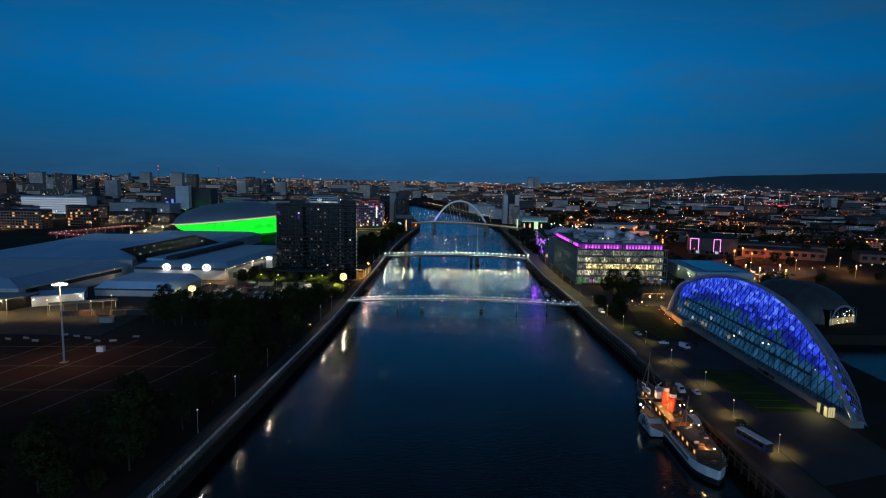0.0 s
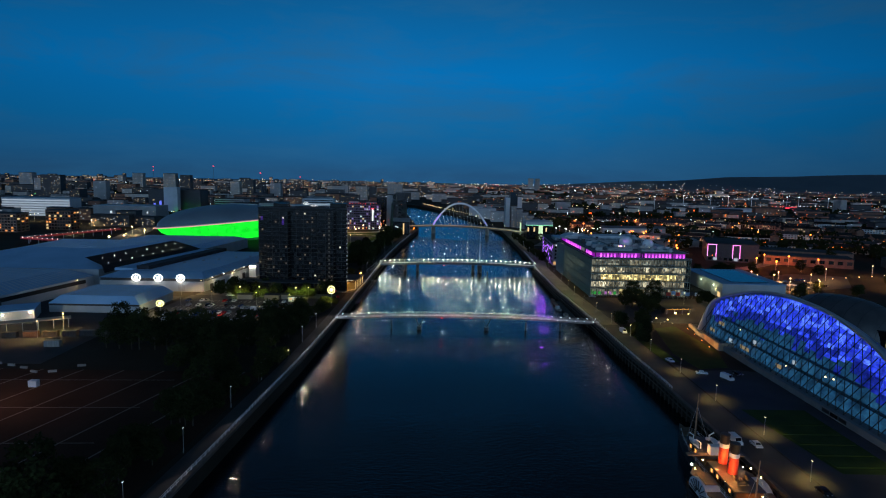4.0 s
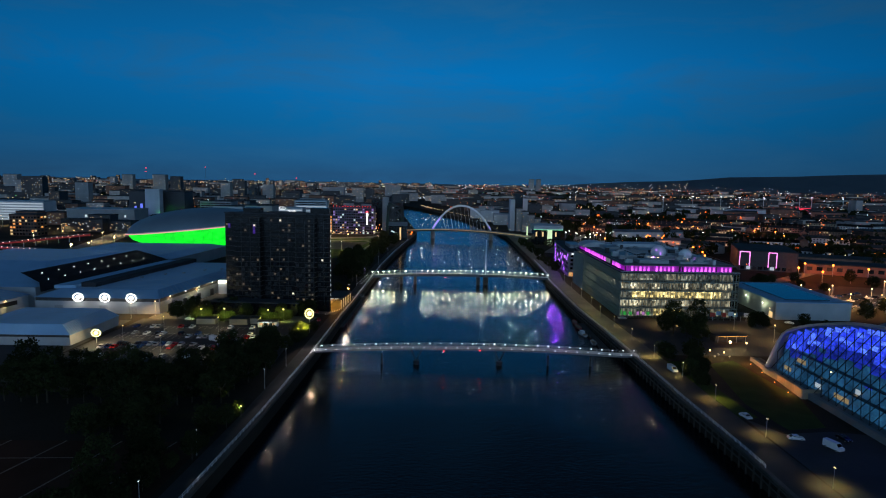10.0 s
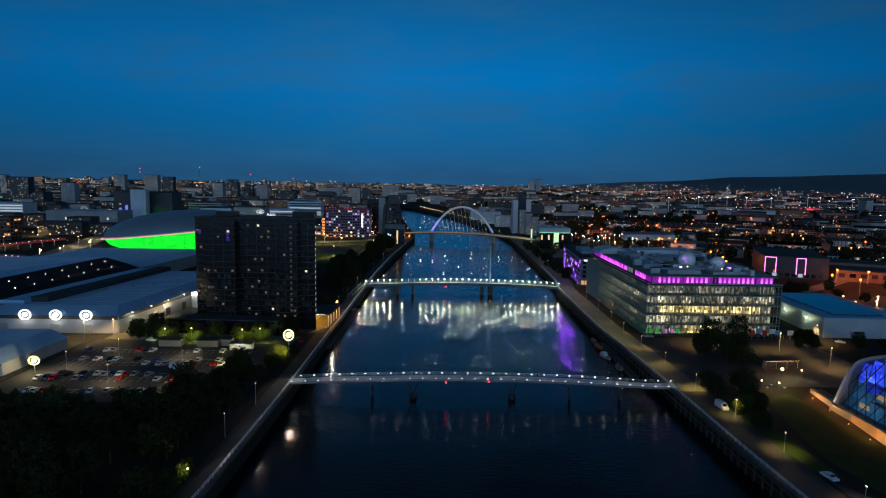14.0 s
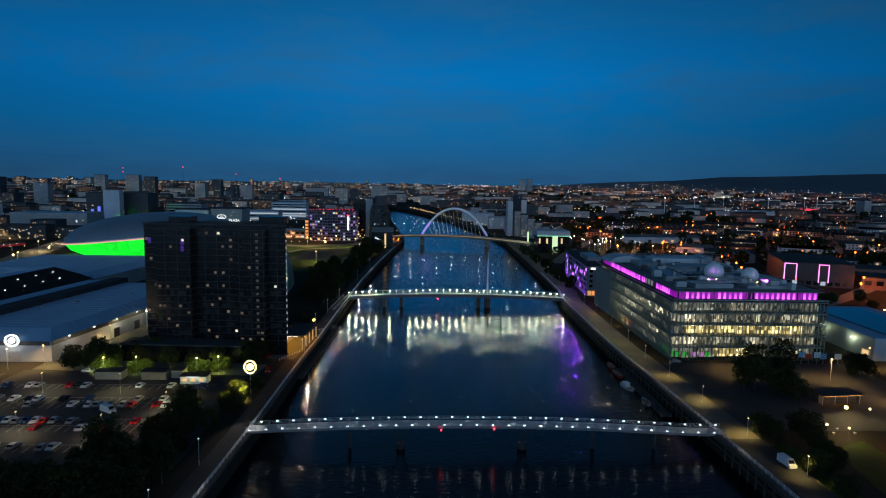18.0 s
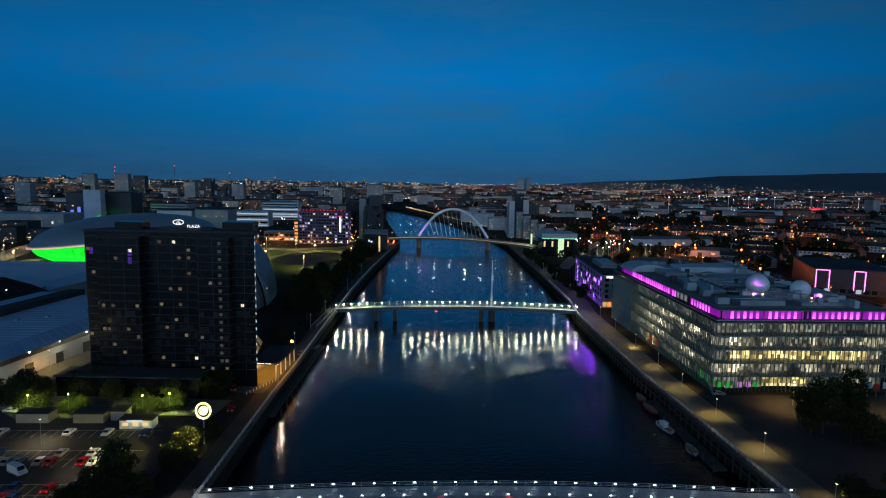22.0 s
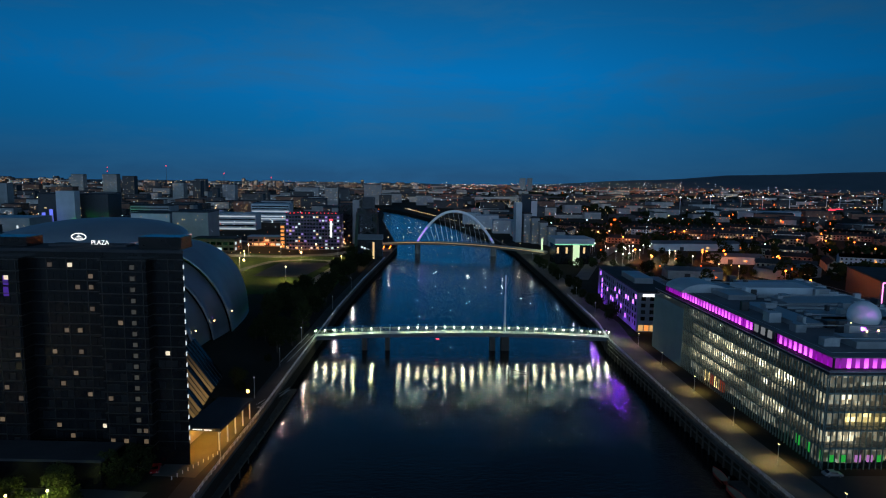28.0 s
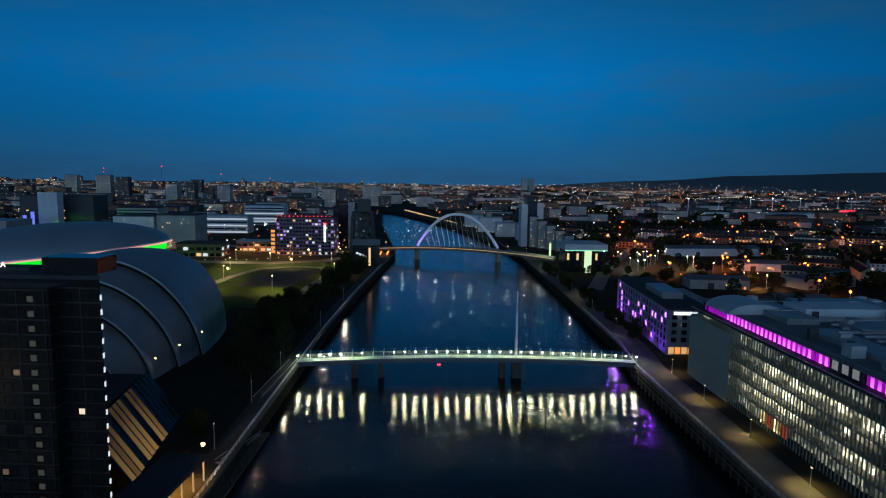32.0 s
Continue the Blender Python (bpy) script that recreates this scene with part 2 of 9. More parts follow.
M = {
    "water": water_mat(),
    "ground": surf("scrub_and_earth", (0.020, 0.020, 0.014), (0.046, 0.039, 0.030), 0.03, 0.95, fine=30, spec=0.08),
    # base colour lifted towards blue to stand in for distance haze
    "hill": surf("hazed_wooded_hillside", (0.045, 0.075, 0.098), (0.075, 0.105, 0.128), 0.004, 0.95, fine=12),
    "asphalt": surf("asphalt", (0.035, 0.036, 0.04), (0.065, 0.064, 0.066), 0.08, 0.85, fine=40, spec=0.2),
    "earth": surf("bare_red_earth", (0.032, 0.018, 0.012), (0.066, 0.038, 0.026), 0.05, 0.95, fine=30, spec=0.06),
    "path": surf("grey_tarmac_path", (0.034, 0.034, 0.033), (0.065, 0.063, 0.06), 0.12, 0.85, fine=25, spec=0.2),
    "paving": surf("grey_paving", (0.075, 0.072, 0.064), (0.145, 0.137, 0.12), 0.12, 0.8, fine=25, spec=0.2),
    "grass": surf("mown_grass", (0.022, 0.042, 0.010), (0.052, 0.080, 0.018), 0.15, 0.95, fine=30, spec=0.08),
    "quay": surf("stained_quay_stone", (0.040, 0.037, 0.031), (0.105, 0.097, 0.083), 0.15, 0.9, fine=10),
    "timber": surf("wet_timber", (0.03, 0.026, 0.02), (0.09, 0.075, 0.06), 0.6, 0.8),
    "steel": surf("grey_painted_steel", (0.28, 0.29, 0.30), (0.42, 0.43, 0.44), 0.8, 0.5, 0.3),
    "white": surf("white_painted_steel", (0.62, 0.64, 0.66), (0.82, 0.83, 0.84), 0.5, 0.45),
    "dark": surf("dark_painted_steel", (0.018, 0.018, 0.02), (0.045, 0.045, 0.05), 0.6, 0.5),
    "concrete": surf("weathered_concrete", (0.20, 0.20, 0.19), (0.36, 0.35, 0.33), 0.2, 0.85, vary=0.25),
    "roofing": surf("grey_roofing", (0.22, 0.23, 0.24), (0.36, 0.37, 0.39), 0.08, 0.42, 0.4, fine=12),
    "cladding": surf("pale_metal_cladding", (0.34, 0.36, 0.38), (0.52, 0.54, 0.56), 0.1, 0.45, 0.2, fine=20),
    "darkroof": surf("dark_bitumen_roof", (0.026, 0.027, 0.030), (0.06, 0.061, 0.066), 0.1, 0.85, fine=15, spec=0.2),
    "titanium": surf("titanium_cladding", (0.36, 0.41, 0.46), (0.50, 0.55, 0.60), 0.12, 0.46, 0.55, fine=14),
    "brick": surf("red_brown_brick", (0.16, 0.075, 0.05), (0.30, 0.16, 0.11), 0.3, 0.9, fine=20, vary=0.3),
    "sandstone": surf("sandstone", (0.26, 0.21, 0.15), (0.42, 0.35, 0.26), 0.2, 0.9, vary=0.3),
    "glass_dark": glassy("dark_curtain_glass", (0.008, 0.009, 0.011), 0.10, 0.15, vary=0.25),
    "glass_blue": glassy("blue_tinted_glass", (0.02, 0.035, 0.05), 0.08, 0.1),
    "glass_clear": glassy("clear_glass", (0.05, 0.06, 0.06), 0.06, alpha=0.25),
    "bark": surf("bark", (0.03, 0.022, 0.015), (0.08, 0.06, 0.04), 1.5, 0.95),
    "leaf": surf("leaves", (0.017, 0.021, 0.009), (0.043, 0.051, 0.017), 0.4, 0.95, vary=0.35, spec=0.05),
    "red_paint": surf("red_paint", (0.45, 0.035, 0.02), (0.6, 0.06, 0.035), 0.6, 0.4),
    "black_paint": surf("black_paint", (0.012, 0.012, 0.013), (0.03, 0.03, 0.032), 0.6, 0.4),
    "deck": surf("teak_deck", (0.20, 0.13, 0.075), (0.34, 0.24, 0.15), 0.8, 0.7),
    "lamp_white": glow("white_lamp", (0.85, 1.0, 0.92), 5),
    "lamp_warm": glow("warm_lamp", (1.0, 0.72, 0.32), 5),
    "lamp_sodium": glow("sodium_lamp", (1.0, 0.19, 0.02), 6),
    "lamp_red": glow("red_lamp", (1.0, 0.03, 0.05), 6),
    "lamp_green": glow("green_lamp", (0.2, 1.0, 0.25), 12),
    "win_warm": glow("warm_window", (1.0, 0.66, 0.30), 0.9),
    "win_white": glow("white_window", (0.85, 0.95, 1.0), 0.8),
    "win_band": glow("office_strip_light", (0.75, 0.88, 1.0), 0.55),
    "win_orange": glow("orange_window", (1.0, 0.35, 0.08), 1.0),
}


# ---- mesh helpers ----
def box(bm, x0, y0, z0, x1, y1, z1, m=None):
    """A box between two corners, turned by m if given."""
    vs = [Vector(v) for v in ((x0, y0, z0), (x1, y0, z0), (x1, y1, z0), (x0, y1, z0), (x0, y0, z1), (x1, y0, z1), (x1, y1, z1), (x0, y1, z1))]
    vs = [bm.verts.new(m @ v if m else v) for v in vs]
    for f in ((3, 2, 1, 0), (4, 5, 6, 7), (0, 1, 5, 4), (1, 2, 6, 5), (2, 3, 7, 6), (3, 0, 4, 7)):
        bm.faces.new([vs[i] for i in f])
    return bm


def beam(bm, a, b, w, h=None, n=4):
    """A bar from a to b: square for n = 4, round above."""
    a, b = Vector(a), Vector(b)
    d = (b - a)
    q = d.to_track_quat("Z", "Y").to_matrix()
    h = h or w
    ring = []
    for k in range(n):
        t = 2 * math.pi * (k + 0.5) / n
        s = math.sqrt(2) if n == 4 else 1.0
        ring.append(q @ Vector((math.cos(t) * w / 2 * s, math.sin(t) * h / 2 * s, 0)))
    lo, hi = [bm.verts.new(a + r) for r in ring], [bm.verts.new(b + r) for r in ring]
    for k in range(n):
        bm.faces.new((lo[k], lo[(k + 1) % n], hi[(k + 1) % n], hi[k]))
    bm.faces.new(lo[::-1])
    bm.faces.new(hi)
    return bm


def prism(bm, pts, z0, z1):
    """An upright prism over a plan outline."""
    lo, hi = [bm.verts.new((x, y, z0)) for x, y in pts], [bm.verts.new((x, y, z1)) for x, y in pts]
    n = len(pts)
    for k in range(n):
        bm.faces.new((lo[k], lo[(k + 1) % n], hi[(k + 1) % n], hi[k]))
    bm.faces.new(lo[::-1])
    bm.faces.new(hi)
    return bm


def ball(bm, c, r, seg=8, rings=5, squash=1.0):
    bmesh.ops.create_uvsphere(bm, u_segments=seg, v_segments=rings, radius=r, matrix=Matrix.Translation(c) @ Matrix.Diagonal((1, 1, squash, 1)))
    return bm


def gem(bm, x, y, z, r):
    """A small lamp body of eight faces."""
    vs = [bm.verts.new((x + a, y + b, z + c)) for a, b, c in ((r, 0, 0), (0, r, 0), (-r, 0, 0), (0, -r, 0), (0, 0, r), (0, 0, -r))]
    for k in range(4):
        bm.faces.new((vs[k], vs[(k + 1) % 4], vs[4]))
        bm.faces.new((vs[(k + 1) % 4], vs[k], vs[5]))
    return bm


def loft(bm, rows, closed=False):
    """A skin over rows of points of equal count."""
    vs = [[bm.verts.new(p) for p in row] for row in rows]
    for a, b in zip(vs, vs[1:]):
        n = len(a)
        for k in range(n if closed else n - 1):
            bm.faces.new((a[k], a[(k + 1) % n], b[(k + 1) % n], b[k]))
    return vs


def mesh_of(name, bm, material, smooth=False):
    me = bpy.data.meshes.new(name)
    bmesh.ops.recalc_face_normals(bm, faces=bm.faces[:])
    bm.to_mesh(me)
    bm.free()
    me.materials.append(M[material] if isinstance(material, str) else material)
    if smooth:
        me.polygons.foreach_set("use_smooth", [True] * len(me.polygons))
    return me


def part(name, bm, material, parent=None, label="", smooth=False):
    """Links a bmesh, or a mesh that is shared, as one object."""
    ob = new(name, bm if isinstance(bm, bpy.types.Mesh) else mesh_of(name, bm, material, smooth))
    if parent:
        ob.parent = parent
    return tagged(ob, label) if label else ob


def thing(name, label, category, at=(0, 0, 0), rz=0.0, group="", kind=""):
    ob = new(name)
    ob.matrix_basis = pose(*at, 0, 0, rz)
    return tagged(ob, label, category, group, kind)


def tube(bm, pts, w, n=4):
    """One bent bar through points."""
    pts = [Vector(p) for p in pts]
    rows = []
    for k, p in enumerate(pts):
        d = (pts[min(k + 1, len(pts) - 1)] - pts[max(k - 1, 0)])
        q = d.to_track_quat("Z", "Y").to_matrix()
        rows.append([p + q @ Vector((math.cos(2 * math.pi * (i + 0.5) / n) * w / 1.414, math.sin(2 * math.pi * (i + 0.5) / n) * w / 1.414, 0)) for i in range(n)])
    loft(bm, rows, True)
    return bm


def B():
    return bmesh.new()


def spot(parent, at, power, color=(1.0, 0.78, 0.35), cone=128, blend=0.8, size=0.09):
    d = bpy.data.lights.new("lamp_light", "SPOT")
    d.energy, d.color, d.spot_size, d.spot_blend, d.shadow_soft_size = power, color, radians(cone), blend, size
    o = new("lamp_light", d)
    o.parent, o.location = parent, at
    return o


def aimed(parent, at, power, color, direction, cone, size=0.2):
    """A lamp that throws its light one way."""
    o = spot(parent, at, power, color, cone, 0.35, size)
    o.rotation_mode = "QUATERNION"
    o.rotation_quaternion = Vector(direction).to_track_quat("-Z", "Y")
    return o


def point(parent, at, power, color, spread=0.5, size=0.1):
    d = bpy.data.lights.new("lamp_light", "POINT")
    d.energy, d.color, d.shadow_soft_size = power, color, size
    o = new("lamp_light", d)
    o.parent, o.location = parent, at
    return o


def rows_at(table, y):
    for (y0, a), (y1, b) in zip(table, table[1:]):
        if y <= y1:
            return a + (b - a) * (y - y0) / (y1 - y0)
    return table[-1][1]


# ---- the setting: ground sheet with the river cut into it, quay walls, water, far hills ----
LEFT = [(-500, -105), (-100, -84), (0, -75), (133, -62.5), (196, -58), (226, -56), (280, -52.2), (326, -50.2), (350, -49.3), (418, -48), (450, -46.6), (506, -45.4), (600, -43), (692, -38), (850, -26),
        (890, -23.5), (955, -30), (1100, -45), (1243, -60), (1390, -66), (1520, -80), (2000, -330), (2600, -900)]
RIGHT = [(-500, 84), (0, 84), (134, 86), (185, 86), (262, 85.8), (300, 84.4), (335, 84.2), (400, 82.6), (440, 81), (540, 82), (571, 86), (686, 89), (870, 91), (1008, 81), (1206, 45),
         (1400, -10), (1520, -51), (2000, -290), (2600, -850)]
WATER_Z = -5.0


def build_ground():
    bm = B()
    ys = sorted({-3000, 60, 290, *(y for y, _ in LEFT), *(y for y, _ in RIGHT), 3200, 4000, 4950})
    ys = [y for y in ys if y <= 4950]
    basin = (172.0, 420.0)
    rows = []
    for y in ys:
        xl = rows_at(LEFT, max(y, -500)) if y <= 2600 else -900
        xr = rows_at(RIGHT, max(y, -500)) if y <= 2600 else -900
        rows.append((y, xl, xr))
    quad = lambda a, b, c, d: bm.faces.new([bm.verts.new(v) for v in (a, b, c, d)])
    for (y0, l0, r0), (y1, l1, r1) in zip(rows, rows[1:]):
        quad((-4900, y0, 0), (l0, y0, 0), (l1, y1, 0), (-4900, y1, 0))
        if 60 <= y0 and y1 <= 290:
            quad((r0, y0, 0), (basin[0], y0, 0), (basin[0], y1, 0), (r1, y1, 0))
            quad((basin[1], y0, 0), (4900, y0, 0), (4900, y1, 0), (basin[1], y1, 0))
            for x in basin:
                quad((x, y0, 0), (x, y1, 0), (x, y1, -9), (x, y0, -9))
        else:
            quad((r0, y0, 0), (4900, y0, 0), (4900, y1, 0), (r1, y1, 0))
        if y0 >= -500 and y1 <= 2600:
            quad((l0, y0, 0), (l1, y1, 0), (l1, y1, -9), (l0, y0, -9))
            quad((r0, y0, 0), (r1, y1, 0), (r1, y1, -9), (r0, y0, -9))
    for y in (60, 290):
        quad((basin[0], y, 0), (basin[1], y, 0), (basin[1], y, -9), (basin[0], y, -9))
    bmesh.ops.remove_doubles(bm, verts=bm.verts[:], dist=0.01)
    tagged(part("ground", bm, "ground"), "dark earth and scrub of the river banks and city", "ground", kind="structure")
    bm = B()
    quad = lambda *v: bm.faces.new([bm.verts.new(p) for p in v])
    quad((-1200, -3000, WATER_Z), (700, -3000, WATER_Z), (700, 2700, WATER_Z), (-1200, 2700, WATER_Z))
    tagged(part("water", bm, "water"), "dark rippled river water reflecting lights", "water", kind="structure")


build_ground()


def slab(name, pts, material, label, category="pavement", z0=-0.05, z1=0.06):
    return tagged(part(name, prism(B(), pts, z0, z1), material), label, category, kind="structure")


def bank_strip(table, y0, y1, a, b, side):
    """Outline of a strip along a bank, from a to b metres inland."""
    ys = [y0] + [y for y, _ in table if y0 < y < y1] + [y1]
    inner = [(rows_at(table, y) + side * a, y) for y in ys]
    outer = [(rows_at(table, y) + side * b, y) for y in ys]
    return inner + outer[::-1]


slab("pavement", bank_strip(LEFT, 20, 850, 1.2, 6.5, -1), "path", "pale paved riverside path on the north bank")
slab("pavement", bank_strip(RIGHT, 20, 346, 1.2, 11.5, 1), "path", "dark tarmac riverside quay on the south bank")
slab("pavement", bank_strip(RIGHT, 346.2, 870, 1.2, 11.5, 1), "paving", "pale paved riverside quay on the south bank")
# coping stones along both quay walls
for tab, s in ((LEFT, -1), (RIGHT, 1)):
    tagged(part("kerb", prism(B(), bank_strip(tab, -100, 1380, -0.25, 0.95, s), -0.6, 0.22), "quay"), "stone coping along the quay edge", "kerb", kind="structure")
slab("road", [(-250, 60), (-76, 60), (-62, 262), (-250, 262)], "earth", "bare red earth lot with faint marking lines", "ground", z1=0.04)
slab("pavement", [(-210, 268), (-150, 268), (-150, 400), (-260, 400), (-260, 300)], "asphalt", "asphalt service yard beside the halls", z1=0.05)
slab("pavement", [(-150, 330), (-62, 330), (-64, 398), (-146, 404)], "asphalt", "asphalt car park with white bay lines", z1=0.05)
slab("road", [(-144, 404.5), (-62, 399), (-60, 412), (-128, 420), (-118, 520), (-136, 520), (-144, 420)], "paving", "pale service road beside the exhibition hall", "road", z1=0.05)
slab("lawn", [(104.5, 296), (112, 340), (124, 345), (126, 301), (119.5, 277), (107, 275)], "grass", "dark lawn between the quay and the glass hall", "lawn", z1=0.05)
slab("lawn", bank_strip(RIGHT, 284, 343, 11.7, 17.5, 1), "grass", "narrow grass verge beside the quay path", "lawn", z1=0.05)
slab("pavement", [(98.0, 140), (128.5, 150), (128.5, 272), (119, 274), (104, 272), (98.0, 283)], "asphalt", "dark asphalt forecourt of the glass hall", z1=0.04)
slab("lawn", [(102.5, 232), (123.5, 232), (123.5, 188), (107.5, 188)], "grass", "dark grass slope before the glass hall", "lawn", z1=0.07)
for k in range(6):
    slab("lawn", [(103.5 + 0.8 * k, 230.5 - 7 * k), (122.5, 230.5 - 7 * k), (122.5, 226.3 - 7 * k), (103.8 + 0.8 * k, 226.3 - 7 * k)], "grass", "stepped grass terrace before the glass hall", "lawn", z0=-0.02, z1=0.13 + 0.05 * k)
slab("pavement", [(94.8, 352), (170, 352), (170, 418), (94.8, 418)], "asphalt", "dark paved forecourt", z1=0.05)
slab("lawn", [(92.5, 548), (99, 548), (99, 575), (97, 575)], "grass", "small lit lawn beside the quay", "lawn", z1=0.05)
slab("lawn", [(-150, 640), (-55, 640), (-50, 800), (-160, 830)], "grass", "open grass beside the expressway", "lawn", z1=0.05)
slab("pavement", [(-116, 705), (-82, 700), (-72, 770), (-112, 774)], "asphalt", "dark car park by the grass", z1=0.09)


M["pale_road"] = surf("pale_worn_asphalt", (0.11, 0.105, 0.095), (0.19, 0.18, 0.165), 0.12, 0.85, fine=25)


# curving road and slip roads by the open grass
def road_strip(pts, w, label, height=0.12):
    q = [Vector((x, y, 0)) for x, y in pts]
    left, right = [], []
    for k, p in enumerate(q):
        d = (q[min(k + 1, len(q) - 1)] - q[max(k - 1, 0)]).normalized()
        n = Vector((-d.y, d.x, 0))
        left.append((p.x + n.x * w / 2, p.y + n.y * w / 2))
        right.append((p.x - n.x * w / 2, p.y - n.y * w / 2))
    bm = B()
    rings = [[bm.verts.new(v) for v in ((a[0], a[1], -0.02), (a[0], a[1], height), (b[0], b[1], height), (b[0], b[1], -0.02))] for a, b in zip(left, right)]
    for p, r in zip(rings, rings[1:]):
        for k in range(3):
            bm.faces.new((p[k], p[k + 1], r[k + 1], r[k]))
    bmesh.ops.recalc_face_normals(bm, faces=bm.faces[:])
    return tagged(part("road", bm, "pale_road"), label, "road", kind="structure")


road_strip([(-330, 690), (-250, 790), (-180, 812), (-120, 806), (-80, 822), (-58, 850), (-40, 884)], 14, "pale lit dual carriageway past the grass")
road_strip([(-150, 640), (-136, 690), (-130, 740), (-120, 775), (-96, 788), (-76, 784), (-64, 760), (-70, 700), (-74, 640)], 6, "pale looping slip road round the grass", 0.17)
road_strip([(-326, 630), (-334, 690), (-352, 762), (-374, 850), (-388, 935)], 24, "broad lit expressway beside the arena", 0.14)
road_strip([(-70, 880), (-110, 900), (-160, 905), (-240, 965)], 10, "street past the hotels")
road_strip([(112, 700), (150, 800), (215, 930), (330, 1180)], 10, "south side street lined with lamps")
slab("pavement", [(222, 436), (300, 470), (330, 520), (290, 530), (215, 492)], "asphalt", "dark car park beside the studio hall", z1=0.10)
road_strip([(190, 500), (270, 560), (420, 690), (640, 800)], 10, "south side street lined with lamps")


def far_hills():
    """Low hills that close the view all round."""
    bm = B()
    top, mid, low = [], [], []
    rnd = random.Random(5)
    for k in range(121):
        a = math.radians(-100 + 200 * k / 120)
        x, y = 4880 * math.sin(a), 4880 * math.cos(a) if abs(a) < 1.45 else 4880 * math.cos(a)
        d = math.degrees(a)
        h = rows_at([(-101, 30), (-38, 26), (-24, 12), (0, 6), (9, 8), (11, 13), (16, 46), (21, 64), (25, 94), (30, 108), (36, 132), (60, 120), (101, 40)], d)
        h += 5 * noise.noise((k * 0.31, 3, 1)) + 2.5 * noise.noise((k * 0.9, 9, 1))
        top.append((x, y, max(h, 4)))
        mid.append((x * 0.955, y * 0.955, max(h, 4) * 0.42))
        low.append((x * 0.86, y * 0.86, -0.5))
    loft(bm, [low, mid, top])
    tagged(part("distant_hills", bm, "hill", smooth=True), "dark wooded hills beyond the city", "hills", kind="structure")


far_hills()


# ---- bridges ----
def lamp_post(h=6.0, arm=0.0, mat="lamp_warm", r=0.28):
    t = thing("street_lamp", "slim grey lamp post with a lit head", "street lamp", group="quay lamp posts")
    part("pole", beam(beam(B(), (0, 0, -0.05), (0, 0, 1.2), 0.24, n=8), (0, 0, 1.1), (0, 0, h), 0.13, n=8), "steel", t)
    part("head", box(B(), -0.14, -0.3, h, 0.14, 0.3, h + 0.12), "dark", t)
    part("lens", box(B(), -0.12, -0.26, h - 0.14, 0.12, 0.26, h - 0.002), mat, t, "lit lens")
    return t


M["girder_blue"] = surf("blue_grey_girder", (0.05, 0.075, 0.10), (0.09, 0.12, 0.15), 0.5, 0.5)


